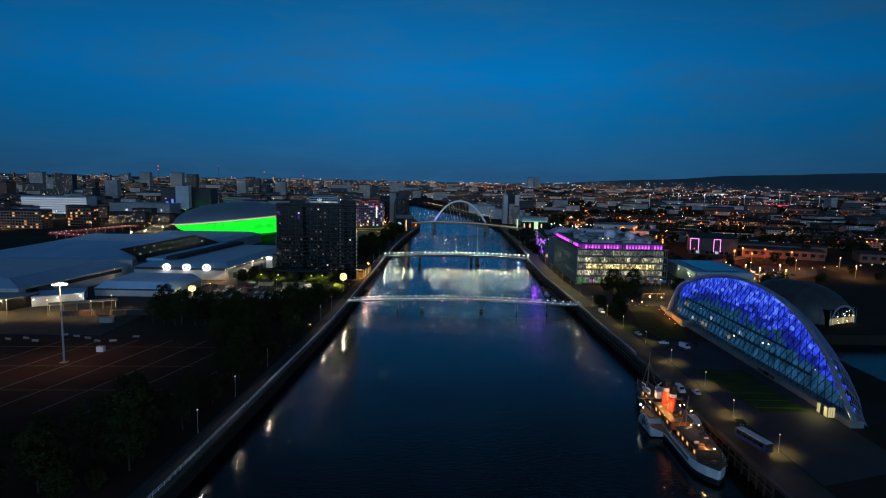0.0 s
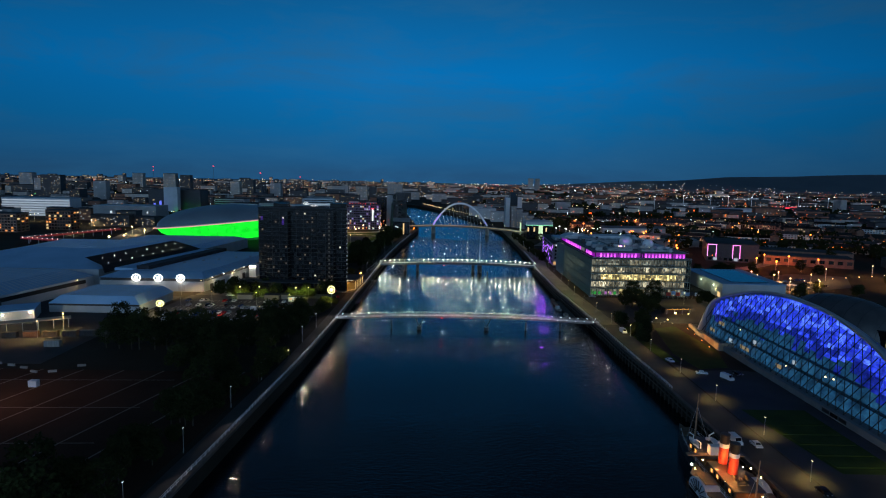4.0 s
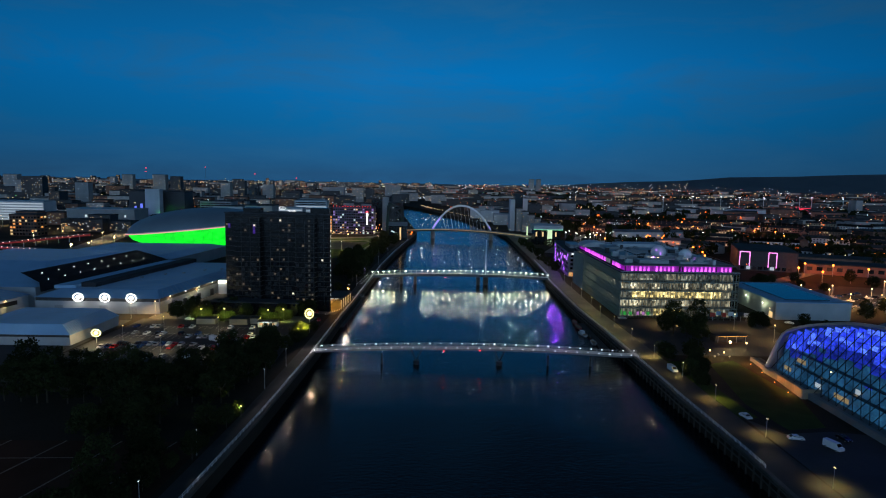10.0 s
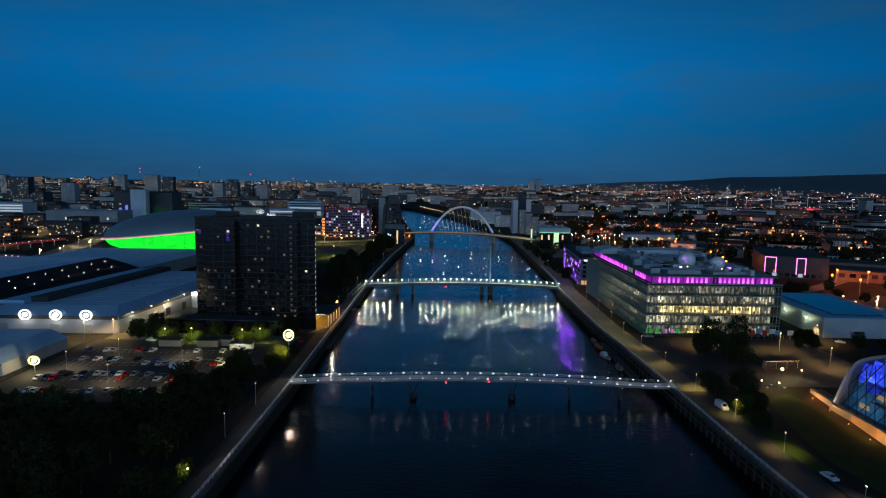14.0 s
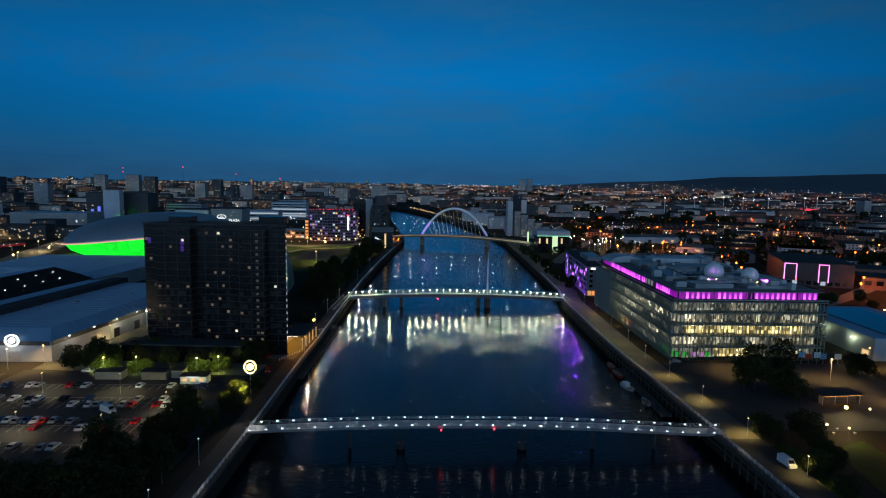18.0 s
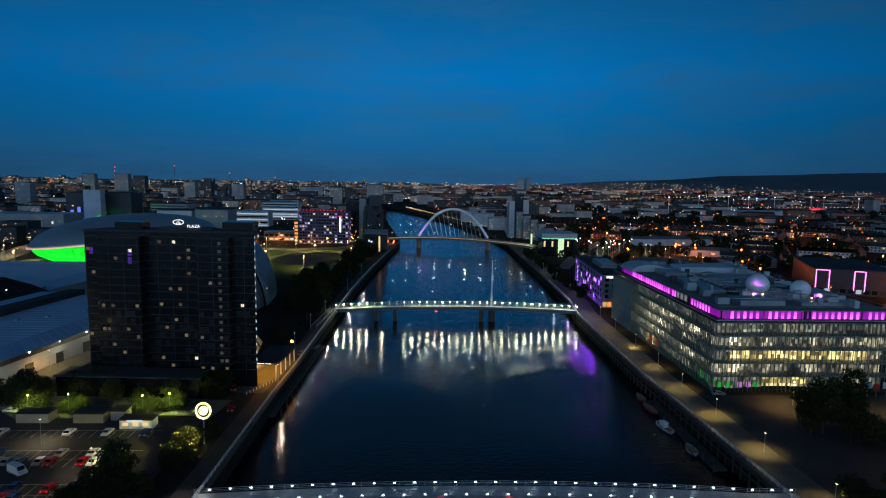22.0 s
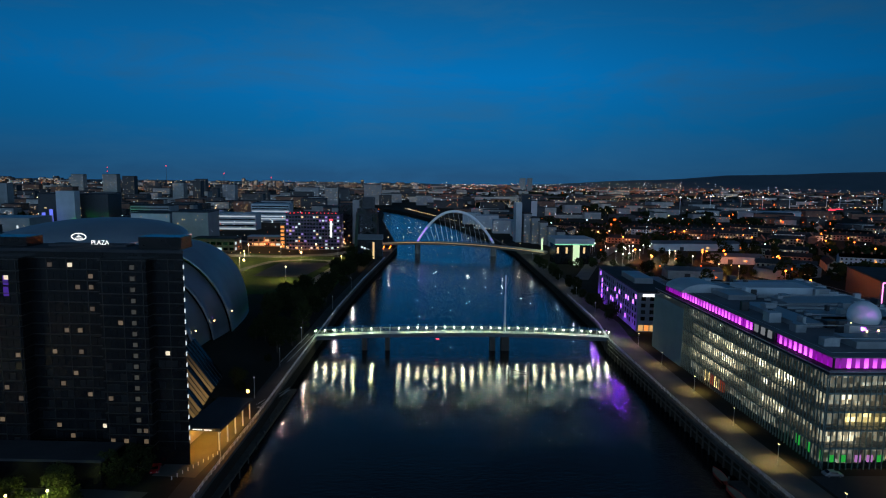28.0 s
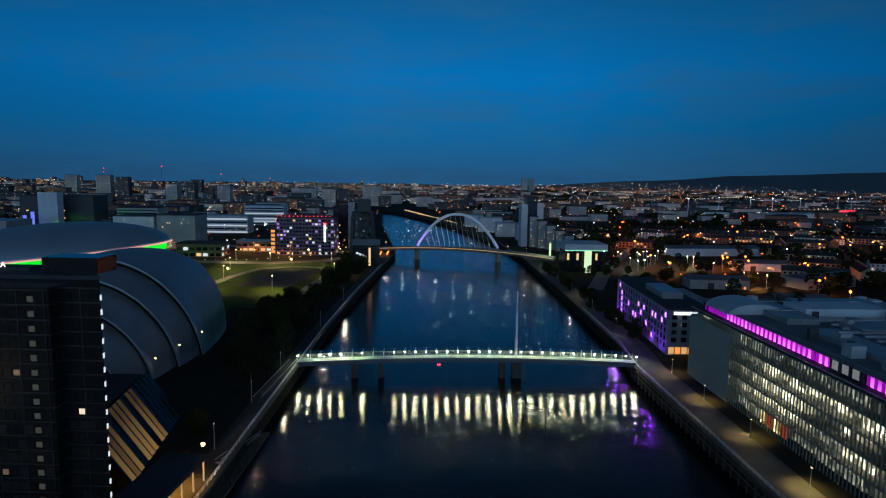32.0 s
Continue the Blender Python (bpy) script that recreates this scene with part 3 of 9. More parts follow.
def bells_bridge():
    """Steel swing footbridge with a white mast, a glazed canopy and a row of lamps."""
    x0, x1, y, z = -45.0, 83.0, 543.5, 1.6
    t = thing("swing_footbridge", "white steel swing footbridge with mast, canopy and lamp row", "bridge", (x0, y, z))
    W = x1 - x0
    rise = lambda x: 1.9 * (1 - (2 * x / W - 1) ** 2) - 0.7

    def bar(ya, yb, za, zb, n=24):
        """A bar along the whole arched deck."""
        bm = B()
        rings = []
        for i in range(n + 1):
            x = W * i / n
            rings.append([bm.verts.new((x, p, q + rise(x))) for p, q in ((ya, za), (yb, za), (yb, zb), (ya, zb))])
        for p, q in zip(rings, rings[1:]):
            for k in range(4):
                bm.faces.new((p[k], p[(k + 1) % 4], q[(k + 1) % 4], q[k]))
        bm.faces.new(rings[0][::-1])
        bm.faces.new(rings[-1])
        return bm

    part("deck", bar(-2.3, 2.3, -0.9, 0), "steel", t)
    for s in (-2.45, 2.3):
        part("girder", bar(s, s + 0.15, -1.5, 0.2), "girder_blue", t, "blue-grey side girder")
    n = 32
    post = mesh_of("post", box(B(), -0.06, -0.06, 0.0, 0.06, 0.06, 3.0), "white")
    bal = mesh_of("baluster", box(B(), -0.03, -0.03, 0.0, 0.03, 0.03, 1.2), "steel")
    lens = mesh_of("lamp", ball(B(), (0, 0, 0), 0.36, 8, 6), "lamp_bell")
    for i in range(n + 1):
        x = W * i / n
        for s in (-2.2, 2.2):
            part("post", post, None, t).location = (x, s, rise(x))
        if i not in (5, 7, 8):
            part("lamp", lens, None, t).location = (x, -2.05, 2.62 + rise(x))
            aimed(t, (x, -2.75, 2.4 + rise(x)), 1000, (0.97, 1.0, 0.64), (0, -1, -0.52), 64, 0.4)
            if i % 2 == 0:
                spot(t, (x, 0.2, 2.7 + rise(x)), 1400, (0.74, 1.0, 0.58), 165, 0.5, 0.3)
    for i in range(1, 150):
        for s in (-2.2, ):
            part("baluster", bal, None, t).location = (W * i / 150, s, rise(W * i / 150))
    for s in (-2.2, 2.2):
        for h in (1.15, 0.6):
            part("rail", bar(s - 0.04, s + 0.04, h, h + 0.07), "steel", t)
    part("canopy", bar(-2.5, 2.5, 3.0, 3.14), "glass_clear", t, "glazed canopy roof")
    part("light_strip", bar(-2.22, -2.1, 2.88, 2.97), "strip_bell", t, "glowing strip under the canopy")
    mast = B()
    mx = 37.5 - x0
    for k in range(3):
        beam(mast, (mx, 1.2, -1 + 9.0 * k), (mx, 1.2, 8.2 + 9.0 * k), 0.95 - 0.26 * k, n=8)
    part("mast", mast, "white", t, "tall white tapered mast")
    for px, w in ((21, 2.0), (31, 2.0), (77, 2.2), (82.5, 3.4)):
        part("pier", prism(B(), [(px - w / 2, -2.2), (px + w / 2, -2.2), (px + w / 2, 2.2), (px - w / 2, 2.2)], -9, -0.9), "quay", t, "stone pier in the water")
    part("beacon", ball(ball(B(), (52.4, -2.6, -1.2), 0.28), (53.2, -2.6, -1.2), 0.28), "lamp_red", t, "red navigation lights")
    # ramp up from the north bank
    part("ramp", beam(B(), (-1.6, -2, -0.6), (-5.5, -38, -2.0), 2.6, 0.5), "paving", t, "sloping access ramp")
    for s in (-1.3, 1.3):
        part("handrail", beam(B(), (-1.6 + s, -2, 0.6), (-5.5 + s, -38, -0.7), 0.1), "white", t)


def millennium_bridge():
    """Thin steel opening footbridge, gently arched, with lamps along both sides."""
    x0, x1, y = -50.5, 86.5, 351.0
    t = thing("opening_footbridge", "slim grey steel opening footbridge with deck lights", "bridge", (x0, y, 0))
    W = x1 - x0
    zz = lambda u: 0.4 + 2.1 * max(0.0, 1 - ((u - 0.45) / 0.48) ** 2)
    n = 48
    deck = B()
    rows = []
    for i in range(n + 1):
        u = i / n
        rows.append([(W * u, a, zz(u) + b) for a, b in ((-2.2, 0), (2.2, 0), (1.7, -0.9), (-1.7, -0.9))])
    loft(deck, rows, True)
    part("deck", deck, "steel", t)
    post = mesh_of("post", beam(B(), (0, 0, -0.1), (0, 0.0, 1.25), 0.09), "steel")
    lens = mesh_of("lamp", box(B(), -0.26, -0.12, -0.10, 0.26, 0.12, 0.10), "lamp_mil")
    for i in range(n + 1):
        u = i / n
        for s in (-2.1, 2.1):
            part("post", post, None, t).location = (W * u, s, zz(u))
    for i in range(30):
        for side, shift in ((-2.0, 0.25), (2.0, 0.75)):
            u = (i + shift) / 30
            part("lamp", lens, None, t).location = (W * u, side, zz(u) + (0.32 if side < 0 else 0.95))
        if i % 2 == 0:
            point(t, (W * (i + 0.5) / 30, 0.0, zz((i + 0.5) / 30) + 1.3), 20, (0.72, 0.88, 1.0), size=0.3)
    for s in (-2.1, 2.1):
        for h in (0.45, 0.8, 1.2):
            part("rail", tube(B(), [(W * i / n, s, zz(i / n) + h) for i in range(n + 1)], 0.07), "steel", t)
    for px in (29.0, 43.5, 78.5, 99.0, 117.0):
        big = px in (43.5, 78.5)
        b = B()
        w = 2.6 if big else 0.9
        beam(b, (px, 0, -9), (px, 0, -3.4 if big else -0.5), w, n=12)
        part("pier", b, "dark", t, "dark round pier")
        if big:
            v = B()
            for sx in (-2.4, 2.4):
                for sy in (-1, 1):
                    beam(v, (px, 0, -3.6), (px + sx, sy * 1.4, zz(px / W) - 0.7), 0.24)
            part("strut", v, "dark", t, "raking dark steel struts")
    part("beacon", ball(B(), (55, -2.5, 1.4), 0.3), "lamp_red", t, "red navigation light")
    part("beacon", ball(B(), (70, -2.5, 1.8), 0.3), "lamp_red", t, "red navigation light")


def clyde_arc():
    """Road bridge under one white steel arch that crosses the deck at a slant."""
    t = thing("arch_bridge", "white steel arch road bridge with lit arch and cables", "bridge", (0, 0, 0))
    L, R = Vector((-38, 884, 4)), Vector((112, 822, 4))
    A0, A1 = Vector((-3, 877, 7)), Vector((69.5, 862, 7))
    deck = B()
    rows = []
    for i in range(31):
        u = i / 30
        p = L.lerp(R, u)
        z = 4.0 + 4.0 * (1 - (2 * u - 1) ** 2)
        q = Vector((0.38, 0.925, 0))
        rows.append([(p + q * a + Vector((0, 0, z - 4 + b))) for a, b in ((-9, 0), (9, 0), (7, -1.9), (-7, -1.9))])
    loft(deck, rows, True)
    part("deck", deck, "concrete", t)
    strip = tube(B(), [r[0] + Vector((0, -0.12, 0.3)) for r in rows], 0.35)
    part("light_strip", strip, "strip_arc", t, "warm strip of deck lighting")
    arch, pts = B(), []
    for i in range(33):
        u = i / 32
        p = A0.lerp(A1, u)
        pts.append(p + Vector((0, 4 * math.sin(math.pi * u), 29.5 * (1 - abs(2 * u - 1) ** 2.15))))
    for a, b in zip(pts, pts[1:]):
        beam(arch, a, b, 2.0, 2.4, n=6)
    part("arch", arch, "arch_white", t, "white steel arch with floodlight painted in as glow")
    tip = B()
    for k in range(4):
        beam(tip, pts[k] + Vector((0, -1.3, 0)), pts[k + 1] + Vector((0, -1.3, 0)), 0.8)
    part("floodlight", tip, "lamp_violet", t, "violet floodlight on the arch foot")
    tip = B()
    ball(tip, pts[31] + Vector((0, -1.4, 0)), 0.7)
    part("floodlight", tip, "lamp_violet", t, "violet floodlight on the arch foot")
    for i in range(3, 31, 2):
        c = B()
        u = 0.27 + 0.46 * i / 32
        beam(c, pts[i], L.lerp(R, u) + Vector((0, 0, 4.0 * (1 - (2 * u - 1) ** 2))), 0.16)
        part("cable", c, "white", t)
    for p in (A0, A1):
        part("pier", beam(B(), (p.x, p.y, -9), (p.x, p.y, 6), 5.5, n=10), "concrete", t, "concrete pier")
    lamp, pole = mesh_of("deck_lamp", gem(B(), 0, 0, 5.9, 0.4), "lamp_warm"), mesh_of("lamp_pole", beam(B(), (0, 0, -0.2), (0, 0, 5.7), 0.16), "steel")
    for i in range(2, 29, 3):
        part("deck_lamp", lamp, None, t).location = rows[i][0]
        part("lamp_pole", pole, None, t).location = rows[i][0]
        aimed(t, rows[i][0] + Vector((0, -1.0, 5.7)), 650, (1.0, 0.86, 0.62), (-0.05, -0.96, -0.25), 50, 0.4)


M["lamp_bell"] = glow("bridge_lamp", (0.88, 1.0, 0.74), 9)
M["strip_bell"] = glow("canopy_strip", (0.72, 1.0, 0.62), 0.55)
M["lamp_mil"] = glow("deck_light", (0.80, 0.94, 1.0), 4)
M["strip_arc"] = glow("deck_strip", (1.0, 0.75, 0.35), 0.5)
# faint blue emission on the white steel stands in for its floodlighting
M["arch_white"] = glow("white_steel_floodlight_glow", (0.35, 0.5, 0.75), 0.07)
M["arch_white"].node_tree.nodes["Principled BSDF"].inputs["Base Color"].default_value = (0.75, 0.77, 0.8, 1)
M["lamp_violet"] = glow("violet_lamp", (0.35, 0.2, 1.0), 2.0)
bells_bridge()
millennium_bridge()
clyde_arc()


# ---- the broadcaster's glass building on the south quay ----
M["bbc_glass"] = glassy("green_grey_glass", (0.022, 0.040, 0.037), 0.10, alpha=0.26)
M["bbc_lit"] = room_glow("lit_offices", (1.0, 0.74, 0.38), (0.85, 0.95, 0.75), 2.0, 0.30, 0.10, 5.0)
M["bbc_bright"] = room_glow("bright_office_floor", (1.0, 0.72, 0.20), (1.0, 0.86, 0.42), 1.5, 0.35, 0.8, 9.0, 1.0)
M["bbc_mid"] = room_glow("half_lit_offices", (1.0, 0.74, 0.38), (0.85, 0.95, 0.75), 1.15, 0.30, 0.03, 4.0)
M["bbc_dim"] = room_glow("dim_offices", (0.7, 0.9, 0.8), (1.0, 0.8, 0.5), 0.38, 0.3, 0.04, 7.0)
M["wall_greygreen"] = surf("grey_green_panels", (0.22, 0.25, 0.235), (0.30, 0.33, 0.31), 0.15, 0.6, 0.1, fine=12)
# the terrace's magenta lighting is painted on its walls and panels as emission
M["magenta"] = wall_wash("magenta_wall_wash", (0.80, 0.10, 1.0), 2.6)
M["magenta_dim"] = wall_wash("dim_magenta_wash", (0.5, 0.0, 0.75), 0.6)
M["magenta_back"] = wall_wash("magenta_painted_wash", (0.66, 0.01, 0.92), 1.6)
M["frame_green"] = surf("grey_green_frame", (0.11, 0.155, 0.14), (0.19, 0.24, 0.22), 0.5, 0.5, 0.2)
M["mark_dim"] = glow("dim_sign_mark", (0.7, 0.75, 0.8), 0.22)
M["green_room"] = glow("green_screen_light", (0.05, 1.0, 0.12), 0.6)
M["pink_room"] = glow("pink_screen_light", (0.9, 0.35, 1.0), 0.8)
M["radome"] = surf("white_radome", (0.65, 0.67, 0.70), (0.8, 0.82, 0.84), 0.5, 0.5)


M["roof_grey"] = surf("grey_felt_roof", (0.09, 0.10, 0.11), (0.17, 0.18, 0.195), 0.12, 0.8, fine=12)
M["red_room"] = glow("red_lit_room", (1.0, 0.12, 0.03), 0.5)
M["roof_pale"] = surf("pale_blue_panel", (0.42, 0.46, 0.5), (0.55, 0.6, 0.64), 0.2, 0.6)


def loft_vault(D):
    b = B()
    rows = []
    for j in range(2):
        rows.append([(8 + 9 * math.cos(math.pi * i / 12), D - 28 + j * 16, 28.3 + 3.4 * math.sin(math.pi * i / 12)) for i in range(13)])
    loft(b, rows)
    for r in rows:
        b.faces.new([b.verts.new(p) for p in r])
    return b


def glass_office():
    X0, Y0, W, D, H = 99.5, 421.5, 63.0, 111.0, 25.5
    t = thing("office_building", "five-storey glass office building with magenta-lit roof terrace", "office building", (X0, Y0, 0))
    fl = [0.0, 5.6, 10.2, 14.9, 19.6, 24.3]
    part("core", box(B(), 7, 7, 0, W - 6, D - 7, 24.0), "concrete", t, "inner concrete core")
    # slabs
    for k, z in enumerate(fl):
        part("floor_slab", box(B(), 0.35, 0.35, z - 0.5, W - 0.35, D - 0.35, z), "concrete", t)
    # rooms behind the west glass and the river glass
    west = ["bbc_dim", "bbc_mid", "bbc_bright", "bbc_mid", "bbc_dim"]
    river = ["bbc_dim", "bbc_lit", "bbc_lit", "bbc_lit", "bbc_dim"]
    rnd = random.Random(3)
    for k in range(5):
        a, b = fl[k] + 0.3, fl[k + 1] - 0.8
        x = 1.5
        while x < W - 2:
            w = rnd.uniform(3, 9)
            m = west[k] if rnd.random() < 0.72 else rnd.choice(["bbc_dim", "bbc_mid"])
            if k == 2 and 9 < x < 51:
                m = "bbc_bright"
            if k == 0 and x > 17 and x < 32:
                m = "bbc_bright"
            part("room", box(B(), x, rnd.uniform(2.6, 5.5), a, min(x + w, W - 1.5) - 0.25, 6.6, b), m, t)
            x += w
        y = 4.0
        while y < D - 3:
            w = rnd.uniform(4, 12)
            m = river[k] if rnd.random() < 0.7 else "bbc_dim"
            part("room", box(B(), rnd.uniform(2.2, 4.5), y, a, 6.6, min(y + w, D - 3) - 0.3, b), m, t)
            y += w
    for x, m in ((2.6, "green_room"), (5.6, "green_room"), (15.2, "green_room"), (9.5, "pink_room"), (12.5, "pink_room")):
        part("screen", box(B(), x, 1.4, 1.2, x + 1.5, 1.6, 3.0), m, t, "glowing studio screen")
    for y in (3, 7.5, 12):
        part("screen", box(B(), 1.9, y, 0.8, 2.1, y + 1.6, 3.4), "green_room", t, "glowing studio screen")
    # glass skins
    part("glazing", box(B(), 0, -0.12, 0.2, W, 0.0, H - 1.2), "bbc_glass", t)
    part("glazing", box(B(), -0.12, 0, 0.2, 0, 82, H - 1.2), "bbc_glass", t)
    part("wall", box(B(), -0.5, 82, 0, 6.9, D, H - 3.2), "wall_greygreen", t, "blank pale cladding wall")
    part("glazing", box(B(), W, 0, 0.2, W + 0.12, D, H - 1.2), "bbc_glass", t)
    part("glazing", box(B(), 0, D, 0.2, W, D + 0.12, H - 1.2), "bbc_glass", t)
    mull = mesh_of("mullion", box(B(), -0.07, -0.45, 0.1, 0.07, -0.12, H - 1.2), "frame_green")
    nm = 42
    for i in range(nm + 1):
        part("mullion", mull, None, t).location = (W * i / nm, 0, 0)
    mull2 = mesh_of("mullion", box(B(), -0.45, -0.09, 0.1, -0.12, 0.09, H - 1.2), "frame_green")
    for i in range(61):
        part("mullion", mull2, None, t).location = (0, 82 * i / 60, 0)
    for z in fl[1:]:
        part("transom", box(B(), -0.3, -0.3, z - 0.32, W + 0.3, -0.122, z + 0.14), "frame_green", t)
        part("transom", box(B(), -0.3, -0.12, z - 0.32, -0.122, 82, z + 0.14), "frame_green", t)
        part("transom", box(B(), 0, -0.26, z + 1.0, W, -0.122, z + 1.12), "frame_green", t)
    # roof, terrace band
    part("roof", box(B(), -0.4, -0.5, 24.305, W + 0.4, D + 0.3, 24.9), "darkroof", t)
    part("parapet", box(B(), -0.4, -0.5, 24.9, W + 0.4, -0.3, 25.15), "steel", t)
    part("parapet", box(B(), -0.4, -0.298, 24.9, -0.2, D + 0.3, 25.15), "steel", t)
    part("penthouse", box(B(), 2.6, 2.6, 24.9, W - 2.6, D - 2.6, 28.0), "darkroof", t, "dark plant storey")
    deck = part("penthouse_roof", box(B(), 1.2, 1.0, 28.004, W - 1.0, D - 1.0, 28.4), "roof_grey", t)
    panel = mesh_of("lit_panel", box(B(), -0.5, -0.06, 0, 0.5, 0.06, 2.7), "magenta")
    dim = mesh_of("lit_panel", box(B(), -0.26, -0.06, 0, 0.26, 0.06, 2.5), "magenta_dim")
    for x0, x1 in ((3.0, 17.2), (17.8, 31.4), (34.0, 51.6), (52.2, 60.2)):
        part("lit_wall", box(B(), x0, 2.52, 25.0, x1, 2.596, 27.8), "magenta_back", t, "wall with magenta wash painted in")
    for y0, y1 in ((3.0, 26.6), (39.0, 62.0), (62.5, 104.0)):
        part("lit_wall", box(B(), 2.52, y0, 25.0, 2.596, y1, 27.8), "magenta_back", t, "wall with magenta wash painted in")
    for i in range(26):
        x = 4.2 + i * 2.2
        q = part("lit_panel", dim if i in (0, 6, 12, 13, 22) else panel, None, t)
        q.location = (x, 2.44, 25.1)
    for i in range(46):
        y = 4.5 + i * 2.25
        if 27 <= y < 39:
            continue
        q = part("lit_panel", dim if i in (11, 18) or y < 10 or y > 90 else panel, None, t)
        q.location, q.rotation_euler = (2.44, y, 25.1), (0, 0, radians(90))
    board = part("sign_board", box(B(), 1.9, 27, 25.0, 2.4, 38.5, 28.2), "dark", t, "dark sign board")
    # three plain block marks on the sign
    for k in range(3):
        part("sign_mark", box(B(), 1.72, 28.2 + k * 3.6, 25.5, 1.898, 30.2 + k * 3.6, 27.7), "mark_dim", board, "pale square mark")
    for i in range(5):
        part("downlight", ball(B(), (3 + i * 2.8, 60 - i * 0.8, 21.6), 0.28), "lamp_white", t)
    # roof plant
    for (x, y, sx, sy, h) in ((12, 8, 16, 9, 1.8), (34, 8, 20, 7, 1.2), (10, 30, 8, 30, 1.4), (24, 24, 26, 8, 1.6), (24, 40, 26, 9, 1.1), (24, 58, 30, 12, 1.6),
                              (10, 70, 10, 26, 1.8), (26, 78, 26, 20, 2.6), (46, 20, 9, 12, 2.2)):
        part("roof_plant", box(B(), x, y, 28.404, x + sx, y + sy, 28.4 + h), "roofing", deck, "grey roof plant housing")
    for i in range(16):
        part("duct", beam(B(), (22, 22 + i * 4.6, 29.0), (58, 22 + i * 4.6, 29.0), 0.8, 0.7), "cladding", deck)
    for (x, y, r) in ((30.5, 31, 4.3), (43.5, 24.5, 3.6)):
        part("radome", ball(B(), (x, y, 28.4 + r * 0.8), r, 24, 14), "radome", deck, "white satellite dish dome", smooth=True)
    rr = random.Random(12)
    for k in range(46):
        x, y = rr.uniform(4, W - 8), rr.uniform(4, D - 8)
        if (x - 30.5) ** 2 + (y - 31) ** 2 < 50 or (x - 43.5) ** 2 + (y - 24.5) ** 2 < 40:
            continue
        w, d, h = rr.uniform(0.8, 4.5), rr.uniform(0.8, 4.0), rr.uniform(0.7, 2.4)
        part("roof_unit", box(B(), x, y, 28.39, x + w, y + d, 28.4 + h + 1.2), rr.choice(("roofing", "cladding", "dark", "steel")), deck, "small roof unit")
    for k in range(7):
        part("pipe_run", beam(B(), (rr.uniform(3, 20), 10 + k * 14, 30.6), (rr.uniform(40, 60), 10 + k * 14 + rr.uniform(-3, 3), 30.6), 0.35, n=6), "steel", deck)
    for s2 in (1.0, W - 1.2):
        part("guard_rail", tube(B(), [(s2, 1.2, 29.4), (s2, D - 1.2, 29.4)], 0.08), "steel", t)
    part("guard_rail", tube(B(), [(1.0, 1.2, 29.4), (W - 1.2, 1.2, 29.4)], 0.08), "steel", t)
    # added floodlights, standing in for the terrace's magenta spill on the radomes
    for x, y, d in ((24.5, 22.5, (0.5, 0.85, 0.15)), (50.0, 18.5, (-0.72, 0.62, 0.2))):
        part("floodlight", box(B(), x - 0.4, y - 0.3, 28.39, x + 0.4, y + 0.3, 29.0), "magenta", deck, "added floodlight tinting the radome magenta")
        aimed(t, (x + d[0], y + d[1], 29.5), 2600, (0.75, 0.10, 1.0), d, 80, 0.3)
    part("vault_roof", loft_vault(D), "cladding", t, "pale curved roof vault")
    part("sky_box", box(B(), 20, D - 34, 28.39, 46, D - 22, 31.6), "roof_pale", t, "pale blue roof box")
    for k, m in enumerate(("red_room", "bbc_bright", "red_room", "bbc_bright")):
        part("studio_strip", box(B(), 1.3, 52 + k * 3.6, 0.5, 1.5, 55 + k * 3.6, 4.6), m, t, "red and yellow lit studio strip")
    for (x, y) in ((22, 18), (26, 19), (24, 27), (40, 12)):
        part("floodlight", ball(B(), (x, y, 30.4), 0.3), "lamp_warm", t)


glass_office()


# ---- tower hotel on the north bank ----
M["hotel_spandrel"] = surf("black_spandrel", (0.005, 0.005, 0.006), (0.012, 0.011, 0.012), 0.2, 0.25, spec=0.3)
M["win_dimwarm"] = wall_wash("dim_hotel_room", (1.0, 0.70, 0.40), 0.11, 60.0)


